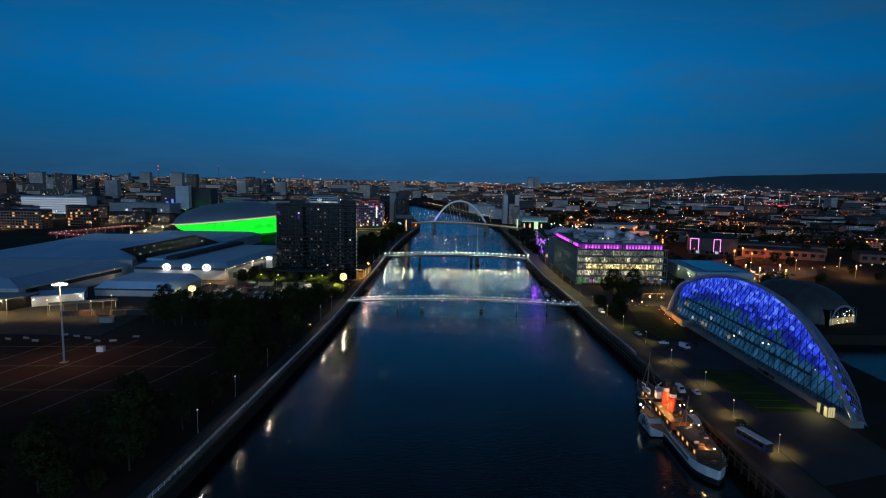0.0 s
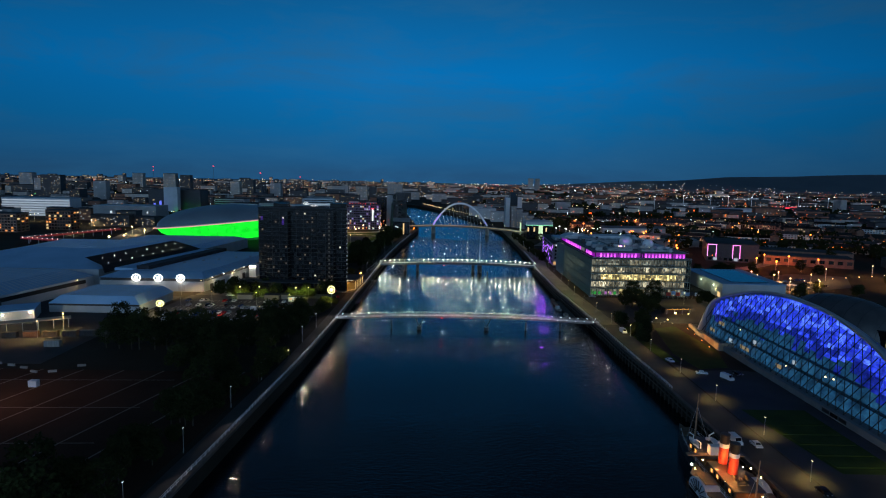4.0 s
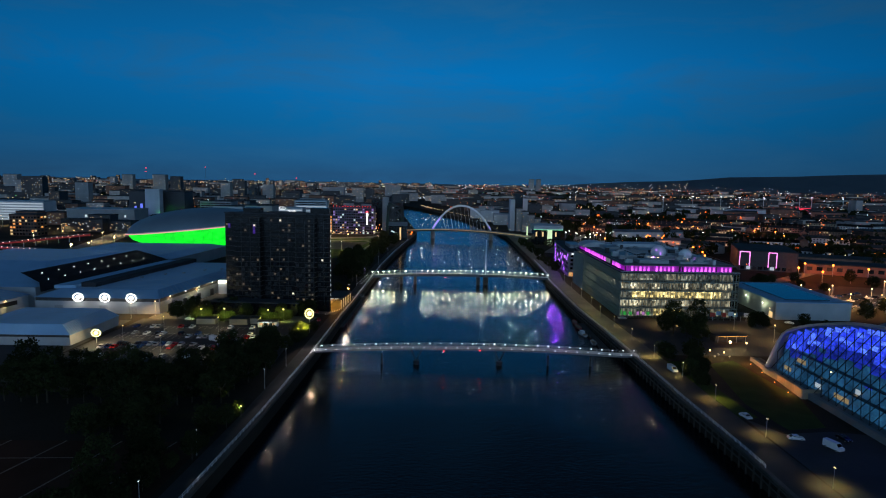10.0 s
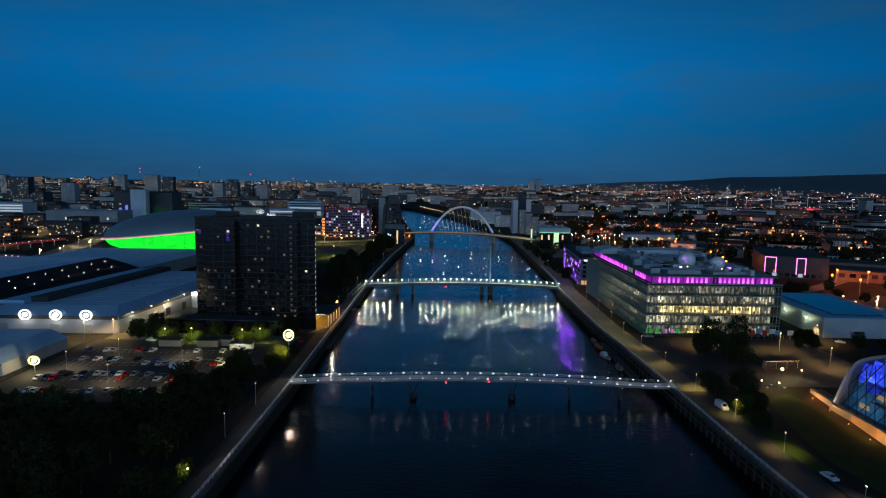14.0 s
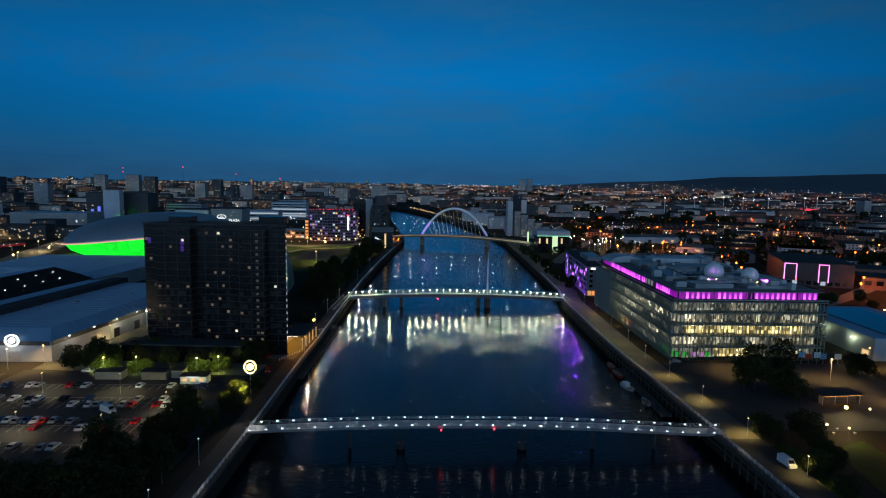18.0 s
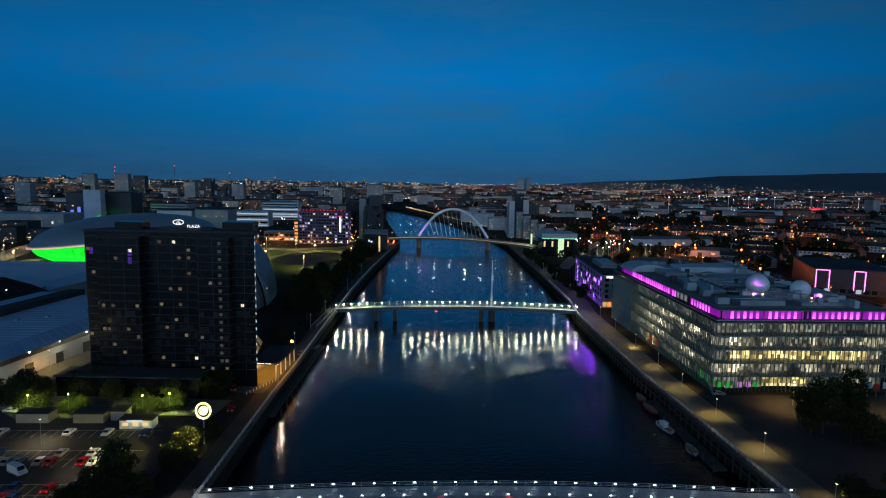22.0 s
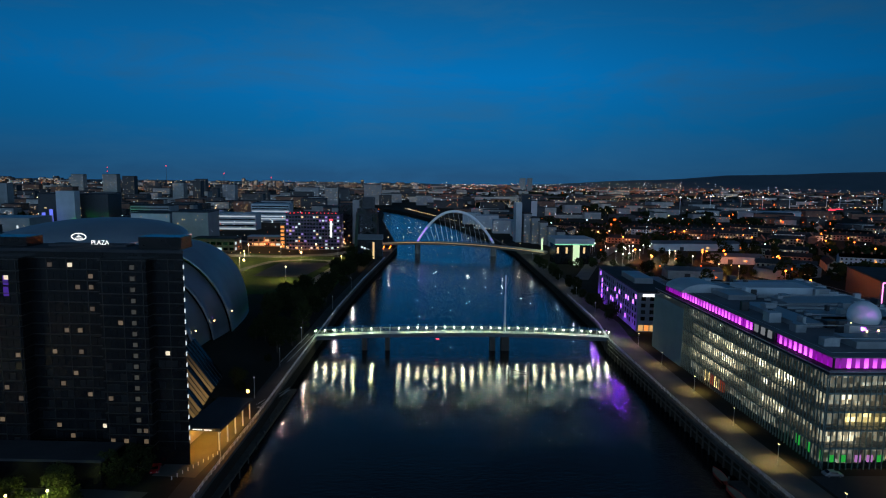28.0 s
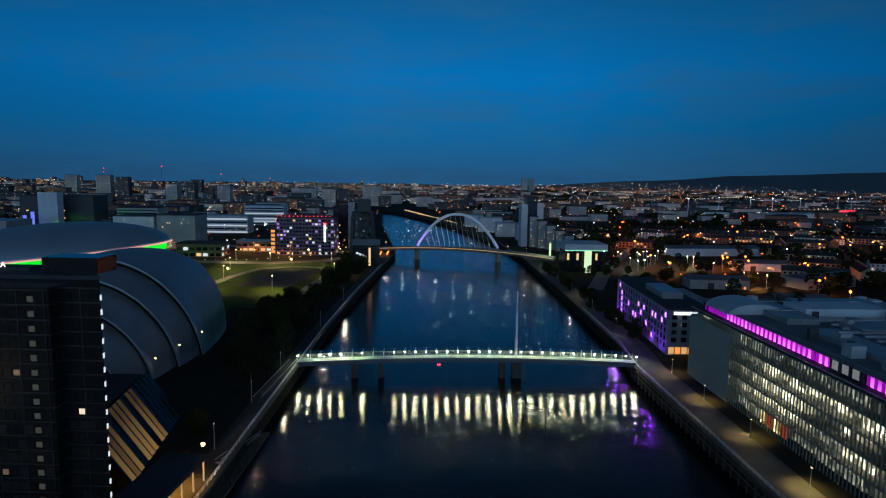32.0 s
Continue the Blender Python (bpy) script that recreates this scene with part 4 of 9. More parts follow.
def tower_hotel():
    X0, Y0, W, D, H = -112.0, 427.5, 56.6, 10.5, 52.0
    t = thing("tower_hotel", "dark glass tower hotel with scattered lit windows", "hotel", (X0, Y0, 0), -3.0)
    part("body", prism(B(), [(0, 0.5), (W, 0.5), (W - 10, D), (8, D)], 0, H), "hotel_spandrel", t, "black glass body")
    part("bay", box(B(), 6, -3.0, 0, 20, 0.498, H - 1.2), "hotel_spandrel", t, "projecting bay")
    part("bay", box(B(), 38, -2.0, 0, 49, 0.498, H - 1.2), "hotel_spandrel", t, "projecting bay")
    part("podium", box(B(), -4, -12, 0, 42, -3.004, 6.5), "hotel_spandrel", t, "low dark podium")
    part("podium_roof", box(B(), -4.5, -12.5, 6.504, 42.5, -3.006, 7.1), "darkroof", t)
    top = part("roof", prism(B(), [(-0.3, 0.2), (W + 0.3, 0.2), (W - 9.7, D + 0.3), (7.7, D + 0.3)], H + 0.004, H + 0.7), "darkroof", t)
    part("plant_room", box(B(), 9, 3, H + 0.704, 18, 9, H + 3.0), "hotel_spandrel", top, "dark roof plant room")
    part("plant_room", box(B(), 22, 5, H + 0.704, 41, 9, H + 1.2), "darkroof", top, "low sign housing on the roof")
    part("plant_room", box(B(), 45.5, 2, H + 0.704, 55.6, 8, H + 3.6), "hotel_spandrel", top, "dark roof plant room")
    # roof sign: an oval badge and block letters
    badge = B()
    for k in range(24):
        a, b = 2 * math.pi * k / 24, 2 * math.pi * (k + 1) / 24
        beam(badge, (29.6 + 1.75 * math.cos(a), 4.8, H + 3.1 + 0.8 * math.sin(a)), (29.6 + 1.75 * math.cos(b), 4.8, H + 3.1 + 0.8 * math.sin(b)), 0.2)
    for k in range(3):
        beam(badge, (28.7 + k * 0.35, 4.8, H + 2.75 + k * 0.35), (30.5 - k * 0.35, 4.8, H + 2.75 + k * 0.35), 0.16)
    part("badge", badge, "sign_white", t, "glowing oval badge")
    cu = bpy.data.curves.new("letters", "FONT")
    cu.body, cu.size, cu.extrude = "PLAZA", 1.45, 0.05
    ob = new("letters", cu)
    ob.parent, ob.location, ob.rotation_euler = t, (32.6, 4.7, H + 1.3), (radians(90), 0, 0)
    cu.materials.append(M["sign_white"])
    # panes: storeys of dark glass, some rooms lit
    rnd = random.Random(11)
    fh = 2.62
    mk = lambda m: mesh_of("window_pane", box(B(), -0.70, -0.05, 0, 0.70, 0.05, 1.55), m)
    small = lambda m: mesh_of("window_pane", box(B(), -0.52, -0.09, 0.25, 0.48, 0.05, 1.25), m)
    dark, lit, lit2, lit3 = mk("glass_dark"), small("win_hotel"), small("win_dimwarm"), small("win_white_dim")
    rest = B()
    count = 0
    for k in range(1, 19):
        z = 3.6 + k * fh
        for i in range(34):
            x = 1.0 + i * 1.6
            if x > W - 0.7 or z + 1.9 > H:
                continue
            y = 0.44
            if 6.4 < x < 19.6:
                y = -3.06
            elif 38.4 < x < 48.6:
                y = -2.06
            elif 5 < x < 21 or 37.2 < x < 49.8:
                continue
            u = rnd.random()
            stair = i in (28,) and k > 1
            if stair or u < 0.08:
                q = part("window_pane", lit3 if stair else (lit if u < 0.014 else lit2), None, t)
            elif count < 215:
                q = part("window_pane", dark, None, t)
                count += 1
            else:
                box(rest, x - 0.70, y - 0.05, z, x + 0.70, y + 0.05, z + 1.55)
                continue
            q.location = (x, y, z)
    tagged(part("window_pane", rest, "glass_dark", t), kind="stuff")
    for k in range(1, 19):
        z = 3.3 + k * fh
        if z + 1 < H:
            part("floor_band", tube(B(), [(-0.1, 0.42, z), (5.9, 0.42, z), (5.9, -3.08, z), (20.1, -3.08, z), (20.1, 0.42, z), (37.9, 0.42, z), (37.9, -2.08, z), (49.1, -2.08, z), (49.1, 0.42, z), (W, 0.42, z)], 0.22), "hotel_band", t)
    for i in range(12):
        x = 0.2 + i * 4.8
        y = -3.1 if 6 <= x <= 20 else -2.1 if 38 <= x <= 49 else 0.4
        part("upright_frame", beam(B(), (x, y, 4), (x, y, H - 1.4), 0.16), "hotel_band", t)
    for x, z in ((16.2, 44.5), (16.2, 41.9), (1.6, 44.5)):
        part("uplit_panel", box(B(), x, -3.14 if x > 6 else 0.34, z, x + 1.2, -3.004 if x > 6 else 0.416, z + 2.2), "violet_panel", t, "violet lit panel")
    # east side: one column of stair lights
    st = mesh_of("stair_light", box(B(), -0.05, -0.2, 0, 0.08, 0.2, 0.95), "win_white")
    for k in range(1, 18):
        part("stair_light", st, None, t).location = (W + 0.0, 0.55, 3.8 + k * fh)


M["violet_panel"] = glow("violet_panel_light", (0.22, 0.05, 1.0), 0.22)
M["hotel_band"] = surf("bronze_floor_band", (0.014, 0.012, 0.011), (0.026, 0.023, 0.02), 0.4, 0.45, 0.2)
M["sign_white"] = glow("white_sign", (1.0, 1.0, 1.0), 1.3)
M["win_hotel"] = glow("hotel_room", (1.0, 0.85, 0.62), 0.9)
M["win_white_dim"] = glow("stair_window", (0.8, 0.75, 0.6), 0.05)
tower_hotel()


# ---- arena with a green glowing facade ----
M["arena_green"] = room_glow("green_lit_cushions", (0.0, 0.80, 0.015), (0.015, 1.0, 0.04), 1.35, 0.06, 0.6)


def arena():
    t = thing("arena", "round arena with a grey domed roof and glowing green facade", "arena", (-240, 730, 0))
    R, n = 65.0, 96
    eave = lambda a: 18.0 + 7.0 * math.cos(a + math.radians(10))
    ang = [2 * math.pi * k / n for k in range(n)]
    roof = B()
    rows = []
    for j in range(9):
        f = j / 8
        rr = R * 1.04 * math.cos(f * math.pi / 2) + 0.02
        rows.append([(rr * math.cos(a), rr * math.sin(a), eave(a) * (1 - f) + 18 * f + 19.0 * math.sin(f * math.pi / 2)) for a in ang])
    loft(roof, rows, True)
    part("roof", roof, "arena_roof", t, "shallow grey dome roof", smooth=True)
    rim = B()
    for k in range(n):
        a, b = ang[k], ang[(k + 1) % n]
        beam(rim, (R * 1.05 * math.cos(a), R * 1.05 * math.sin(a), eave(a)), (R * 1.05 * math.cos(b), R * 1.05 * math.sin(b), eave(b)), 1.0, 1.4)
    part("rim", rim, "cladding", t, "pale roof rim")
    red = B()
    for k in range(n):
        a, b = ang[k], ang[(k + 1) % n]
        beam(red, (R * 1.062 * math.cos(a), R * 1.062 * math.sin(a), eave(a) - 0.6), (R * 1.062 * math.cos(b), R * 1.062 * math.sin(b), eave(b) - 0.6), 0.9, 0.9)
    part("rim_light", red, "lamp_rim", t, "thin pink-white rim light")
    part("drum", beam(B(), (0, 0, -0.1), (0, 0, 16), 2 * R * 0.72, n=48), "concrete", t, "inner concrete drum")
    for k in range(0, n, 2):
        a, b = ang[k] + 0.0012, ang[(k + 2) % n] - 0.0012
        if k + 2 >= n:
            b += 2 * math.pi
        g = B()
        m = (a + b) / 2
        loft(g, [[(R * s * math.cos(q), R * s * math.sin(q), 3.8 + (eave(q) - 4.6) * h) for q in (a, m, b)] for s, h in ((0.86, 0), (0.97, 0.4), (1.01, 0.75), (1.02, 1.0))])
        bmesh.ops.solidify(g, geom=g.faces[:], thickness=0.3)
        part("facade_panel", g, "arena_green", t)


M["lamp_rim"] = glow("rim_light", (1.0, 0.50, 0.46), 0.8)
# arena roof colour also tinted blue for the mirrored sky
M["arena_roof"] = surf("arena_roofing", (0.18, 0.23, 0.27), (0.27, 0.32, 0.36), 0.04, 0.5, 0.3, fine=12)
arena()


# ---- auditorium of nested shells ----
def auditorium():
    t = thing("auditorium", "auditorium of overlapping curved silver shells", "auditorium", (-112, 495, 0), 2.5)
    shells = [(14, 18.5, 25, 17), (28, 22.5, 31, 18.5), (43, 26.3, 36.5, 20), (57.6, 30.3, 41.2, 21.6)]
    for k, (y, hw, h, rake) in enumerate(shells):
        s = B()
        rows = []
        if k < 3:
            y2, hw2, h2, rake2 = shells[k + 1]
            y2, hw2, h2 = y2 + 2.2, hw2 - 1.3, h2 - 1.3
        for j in range(7):
            f = j / 6
            if k < 3:
                e = f ** 0.8
                yy, ww, hh, back = y + (y2 - y) * f, hw + (hw2 - hw) * e, h + (h2 - h) * e, rake + (rake2 - rake) * f
            else:
                kk = 1 - 0.30 * f ** 3.28
                yy, ww, hh, back = y + 62.7 * f, hw * kk, h * kk, rake * (1 - f)
            row = []
            for i in range(33):
                a = math.pi * i / 32
                c, sn = math.cos(a), math.sin(a)
                row.append((ww * math.copysign(abs(c) ** 0.92, c), yy - back * sn, hh * sn ** 0.9))
            rows.append(row)
        loft(s, rows)
        bmesh.ops.solidify(s, geom=s.faces[:], thickness=0.6)
        sh = part("shell", s, "titanium", t, "curved silver aluminium shell", smooth=True)
        rim = B()
        for a, b in zip(rows[0], rows[0][1:]):
            beam(rim, a, b, 0.55, 0.5)
        part("rim", rim, "cladding", sh, "pale shell edge")
        g = B()
        pts = [(0.975 * p[0], p[1] + 0.8, 0.975 * p[2]) for p in rows[0]]
        q2 = [(0.88 * p[0], p[1] + 2.5, 0.88 * p[2]) for p in rows[0]]
        loft(g, [pts, q2])
        bmesh.ops.solidify(g, geom=g.faces[:], thickness=0.2)
        part("glazing", g, "glass_dark", sh, "dark glazed gap under the shell")
    for x, y, z in ((19.5, 12, 6), (24, 27, 8), (27.6, 40, 9), (31, 55, 10)):
        part("floodlight", ball(B(), (x, y, z), 0.3), "lamp_warm", t)


auditorium()


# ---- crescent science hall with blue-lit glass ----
# the hall's blue lighting, put into its inner surfaces as emission
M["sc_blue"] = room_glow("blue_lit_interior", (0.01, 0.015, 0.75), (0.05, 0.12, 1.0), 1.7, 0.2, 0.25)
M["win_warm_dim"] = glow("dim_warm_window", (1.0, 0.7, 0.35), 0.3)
M["sc_hot"] = room_glow("bright_blue_lit_panels", (0.03, 0.05, 1.0), (0.12, 0.26, 1.0), 2.6, 0.5, 0.25)
M["sc_deep"] = room_glow("dim_blue_lit_panels", (0.008, 0.012, 0.42), (0.02, 0.05, 0.62), 1.0, 0.2, 0.2)
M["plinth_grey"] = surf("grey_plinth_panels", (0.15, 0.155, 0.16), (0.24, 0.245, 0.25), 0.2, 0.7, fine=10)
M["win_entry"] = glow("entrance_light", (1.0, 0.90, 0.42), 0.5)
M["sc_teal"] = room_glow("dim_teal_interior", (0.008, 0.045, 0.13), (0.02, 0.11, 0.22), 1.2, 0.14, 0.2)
M["sc_glass"] = glassy("hall_glass", (0.02, 0.04, 0.06), 0.08, alpha=0.22)


def science_hall():
    t = thing("science_hall", "crescent hall with blue-lit glass front and metal shell roof", "science centre", (130, 0, 0))
    prof = [(329.8, 2.3), (329.3, 16.3), (317, 22), (296, 28.0), (275, 30.6), (254, 30.2), (241, 28.9), (223, 25.3), (205, 19), (191.6, 12.3), (181.8, 5.4), (176, 2.3)]
    # smooth ridge profile
    pts = []
    for k in range(len(prof) - 1):
        for s in range(4):
            f = s / 4
            pts.append((prof[k][0] + (prof[k + 1][0] - prof[k][0]) * f, prof[k][1] + (prof[k + 1][1] - prof[k][1]) * f))
    pts.append(prof[-1])
    for _ in range(2):
        pts = [pts[0]] + [((a[0] + 2 * b[0] + c[0]) / 4, (a[1] + 2 * b[1] + c[1]) / 4) for a, b, c in zip(pts, pts[1:], pts[2:])] + [pts[-1]]
    lean = lambda z: 0.33 * (z - 2.0)
    # curved metal back: from the ridge down to the ground in the south
    back = B()
    rows = []
    for j in range(9):
        f = j / 8
        rows.append([(lean(z) + (3 + 0.55 * z) * f, y, z * math.cos(f * math.pi / 2) ** 0.8 if j < 8 else -0.1) for y, z in pts])
    cut = next(k for k, q in enumerate(pts) if q[0] < 200)
    loft(back, [r[:cut + 1] for r in rows])
    bmesh.ops.solidify(back, geom=back.faces[:], thickness=0.5)
    part("shell_roof", back, "titanium", t, "curved titanium-clad roof", smooth=True)
    tip, bars = B(), B()
    loft(tip, [r[cut:] for r in rows])
    bmesh.ops.solidify(tip, geom=tip.faces[:], thickness=0.15)
    part("end_glazing", tip, "sc_glass", t, "glazed pointed end of the hall", smooth=True)
    for r in rows[1:-1]:
        tube(bars, [(x + 0.1, y, z + 0.1) for x, y, z in r[cut:]], 0.16)
    for k in range(cut, len(pts), 2):
        tube(bars, [(r[k][0] + 0.1, r[k][1], r[k][2] + 0.1) for r in rows[:-1]], 0.16)
    part("end_frame", bars, "steel", t, "steel frame of the glazed end")
    end = B()
    quadv = [(lean(z) + (3 + 0.55 * z) * f, 329.9, z * math.cos(f * math.pi / 2) ** 0.8) for f in [i / 8 for i in range(9)] for z in (16.3,)]
    end.faces.new([end.verts.new(v) for v in [(0.2, 329.9, 2.2)] + quadv[:-1] + [(14.5, 329.9, 2.2)]])
    bmesh.ops.solidify(end, geom=end.faces[:], thickness=0.2)
    part("end_wall", end, "sc_glass", t, "flat glazed end wall")
    rim = B()
    for a, b in zip(pts, pts[1:]):
        beam(rim, (lean(a[1]) - 0.4, a[0], a[1] + 0.2), (lean(b[1]) - 0.4, b[0], b[1] + 0.2), 1.3, 0.9)
    part("rim", rim, "titanium", t, "metal rim of the glass front")
    part("plinth", box(B(), -1.2, 176, 0, 3.0, 331, 2.1), "plinth_grey", t, "grey plinth wall")
    for k in range(3):
        part("plinth_window", box(B(), -1.32, 219 + k * 4.2, 0.5, -1.204, 222.6 + k * 4.2, 1.7), "glass_dark", t)
    part("entrance", box(B(), -3.6, 183.5, 0, -1.204, 189.2, 3.8), "dark", t, "projecting entrance box")
    for k in range(3):
        part("entrance_pane", box(B(), -3.72, 183.8 + k * 1.8, 0.3, -3.604, 185.3 + k * 1.8, 3.3), "win_entry" if k in (0, 2) else "glass_dark", t, "entrance glass")
    for k in range(3):
        part("entrance_pane", box(B(), -3.5 + k * 0.75, 183.38, 0.3, -2.9 + k * 0.75, 183.496, 3.6), "win_entry", t, "lit entrance glass")
    point(t, (-5.4, 186, 3.2), 900, (1.0, 0.85, 0.35), 0.4)
    # glass wall: panes in rows, each its own
    zr = lambda y: max((rows_at([(p[0], p[1]) for p in pts[::-1]], y)), 2.2)
    pw, ph = 4.2, 3.1
    i = 0
    y = 179.0
    while y < 336:
        z = 2.2
        while z < min(zr(y + 0.4), zr(y + pw - 0.4)) - 0.3:
            z2 = min(z + ph - 0.12, min(zr(y + 0.4), zr(y + pw - 0.4)) - 0.1)
            if z2 - z > 0.6:
                g = B()
                loft(g, [[(lean(z), y + 0.06, z), (lean(z), y + pw - 0.06, z)], [(lean(z2), y + 0.06, z2), (lean(z2), y + pw - 0.06, z2)]])
                bmesh.ops.solidify(g, geom=g.faces[:], thickness=0.12)
                part("window_pane", g, "sc_glass", t)
            z += ph
        y += pw
    # diagonal lattice behind the glass
    lat = B()
    for k in range(-12, 62):
        y = 165 + k * 3.9
        for d in (1, -1):
            prev = None
            for s in range(14):
                z = 2 + s * 2.2
                yy = y + d * s * 1.25
                if 178 < yy < 338 and z < zr(yy) - 0.3:
                    p = (lean(z) + 0.7, yy, z)
                    if prev:
                        beam(lat, prev, p, 0.24)
                    prev = p
                else:
                    prev = None
    part("lattice", lat, "dark", t, "slanting steel lattice")
    # interior: galleries, back wall and roof panels, their lighting painted in as emission
    inner = B()
    loft(inner, [[(lean(2) + 3.4, y, 2.0) for y, z in pts[1:-1]], [(lean(z * 0.52) + 3.2, y, max(2.05, z * 0.52)) for y, z in pts[1:-1]]])
    bmesh.ops.solidify(inner, geom=inner.faces[:], thickness=0.3)
    part("interior_wall", inner, "sc_teal", t, "dim exhibition floors behind the glass")
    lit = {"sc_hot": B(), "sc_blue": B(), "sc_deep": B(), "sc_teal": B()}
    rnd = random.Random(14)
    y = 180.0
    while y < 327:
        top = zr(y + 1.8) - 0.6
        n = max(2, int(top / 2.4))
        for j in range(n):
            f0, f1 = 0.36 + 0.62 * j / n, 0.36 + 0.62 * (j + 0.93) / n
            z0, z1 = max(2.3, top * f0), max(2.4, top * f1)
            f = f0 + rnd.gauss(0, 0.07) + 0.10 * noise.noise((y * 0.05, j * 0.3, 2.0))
            # panels painted from teal up to bright blue, as the lighting grows with height
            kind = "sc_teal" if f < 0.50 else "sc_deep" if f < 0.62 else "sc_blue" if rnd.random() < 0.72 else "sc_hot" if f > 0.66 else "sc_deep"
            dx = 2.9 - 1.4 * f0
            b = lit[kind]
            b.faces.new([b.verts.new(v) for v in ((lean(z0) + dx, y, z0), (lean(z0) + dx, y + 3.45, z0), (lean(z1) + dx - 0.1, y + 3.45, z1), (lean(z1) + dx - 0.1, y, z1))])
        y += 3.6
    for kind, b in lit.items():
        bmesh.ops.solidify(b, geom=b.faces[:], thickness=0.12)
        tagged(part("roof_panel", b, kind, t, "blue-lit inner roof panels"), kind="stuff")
    for z in (7.0, 11.5):
        part("gallery", box(B(), lean(z) + 1.0, 205 if z < 9 else 222, z, lean(z) + 2.6, 318, z + 0.35), "dark", t, "gallery floor behind the glass")
    for (y, z, w) in ((312, 8.6, 5), (300, 4.0, 3), (286, 4.0, 7), (283, 8.0, 2), (262, 4.4, 3.5), (255, 8.2, 2), (318, 4.2, 4)):
        part("display_case", box(B(), lean(z) + 1.2, y, z, lean(z) + 1.5, y + w, z + 1.5), "win_warm_dim" if w > 3.2 else "win_band", t, "lit exhibit behind the glass")
    for (y, z) in ((240, 9), (236, 9.5), (262, 6), (286, 8), (205, 9), (300, 10)):
        part("spotlight", ball(B(), (lean(z) + 2.5, y, z), 0.32), "lamp_warm", t)


science_hall()


def screen_theatre():
    t = thing("screen_theatre", "rounded dark titanium cinema pod with lit glass foyer", "cinema", (205, 338, 0), 24)
    pod = B()
    rows = []
    for j in range(17):
        f = -1 + 2 * j / 16
        k = math.sqrt(max(0, 1 - (abs(f) ** 2.4) * 0.75))
        rows.append([(19 * k * math.cos(math.pi * i / 20), 27 * f, 19 * k * math.sin(math.pi * i / 20) ** 0.8) for i in range(21)])
    loft(pod, rows)
    part("shell", pod, "titanium_dark", t, "rounded metal shell", smooth=True)
    for j in range(1, 16, 2):
        part("shell_seam", tube(B(), [(p[0] * 1.004, p[1], p[2] * 1.004) for p in rows[j]], 0.18), "dark", t)
    part("foyer", box(B(), -11, -27.5, 0, 11, -14, 8), "glass_dark", t, "glass foyer front")
    part("front_rim", tube(B(), [(p[0] * 1.01, p[1] - 0.4, p[2] * 1.02) for p in rows[0]], 0.9), "steel", t, "pale rim of the shell")
    for k in range(8):
        part("upright_frame", beam(B(), (-10.7 + k * 3.06, -27.9, 0), (-10.7 + k * 3.06, -27.9, 8), 0.18), "steel", t)
    rl = random.Random(3)
    for k in range(12):
        part("downlight", ball(B(), (rl.uniform(-10, 10), -28.1, rl.uniform(1.0, 7.4)), 0.2, 6, 4), rl.choice(("lamp_warm", "lamp_white")), t)
    for k in range(7):
        part("lit_bay", box(B(), -10.4 + k * 3.0, -27.8, 0.5, -7.9 + k * 3.0, -27.504, 3.6), "win_warm_dim" if k % 3 else "win_entry", t)
        part("upper_bay", box(B(), -10.4 + k * 3.0, -27.8, 4.4, -7.9 + k * 3.0, -27.504, 7.2), "glass_blue", t)


M["titanium_dark"] = surf("dull_titanium", (0.07, 0.075, 0.08), (0.13, 0.135, 0.14), 0.15, 0.5, 0.6, fine=14)
screen_theatre()


# ---- exhibition halls on the north bank ----
# blue of the mirrored sky is mixed into the roof's base colour
M["roof_blue"] = surf("sky_tinted_profiled_roof", (0.20, 0.36, 0.54), (0.30, 0.49, 0.68), 0.06, 0.55, 0.15, fine=14, vary=0.22)


def plain_hall(name, label, outline, eave, wall="cladding", roof="roof_blue", fall=0.0, crown=None):
    """A hall over a plan outline with a slightly proud flat roof."""
    t = thing(name, label, "exhibition hall", (outline[0][0], outline[0][1], 0), group="exhibition halls")
    o = [(x - outline[0][0], y - outline[0][1]) for x, y in outline]
    part("wall", prism(B(), o, -0.1, eave), wall, t, "pale clad walls")
    cx, cy = sum(p[0] for p in o) / len(o), sum(p[1] for p in o) / len(o)
    r = B()
    if fall:
        lo = [(cx + (x - cx) * 1.015, cy + (y - cy) * 1.015, eave + 0.01) for x, y in o]
        hi = [(cx + (x - cx) * 0.80, cy + (y - cy) * 0.86, eave + fall) for x, y in o]
        if crown:
            hi = [(x - outline[0][0], y - outline[0][1], eave + fall) for x, y in crown]
        loft(r, [lo, hi], True)
        r.faces.new([r.verts.new(p) for p in hi])
        bmesh.ops.remove_doubles(r, verts=r.verts[:], dist=0.01)
    else:
        prism(r, [(cx + (x - cx) * 1.01, cy + (y - cy) * 1.01) for x, y in o], eave + 0.004, eave + 0.5)
    part("roof", r, roof, t, "grey-blue metal roof")
    ribs = B()
    n = 26
    for k in range(1, n):
        f = k / n
        if fall:
            a, b = Vector(hi[0]).lerp(Vector(hi[3]), f), Vector(hi[1]).lerp(Vector(hi[2]), f)
            c, d = Vector(lo[0]).lerp(Vector(lo[3]), f), Vector(lo[1]).lerp(Vector(lo[2]), f)
            tube(ribs, [c, a, b, d], 0.16)
    tagged(part("roof_rib", ribs, "cladding", t), kind="stuff")
    return t


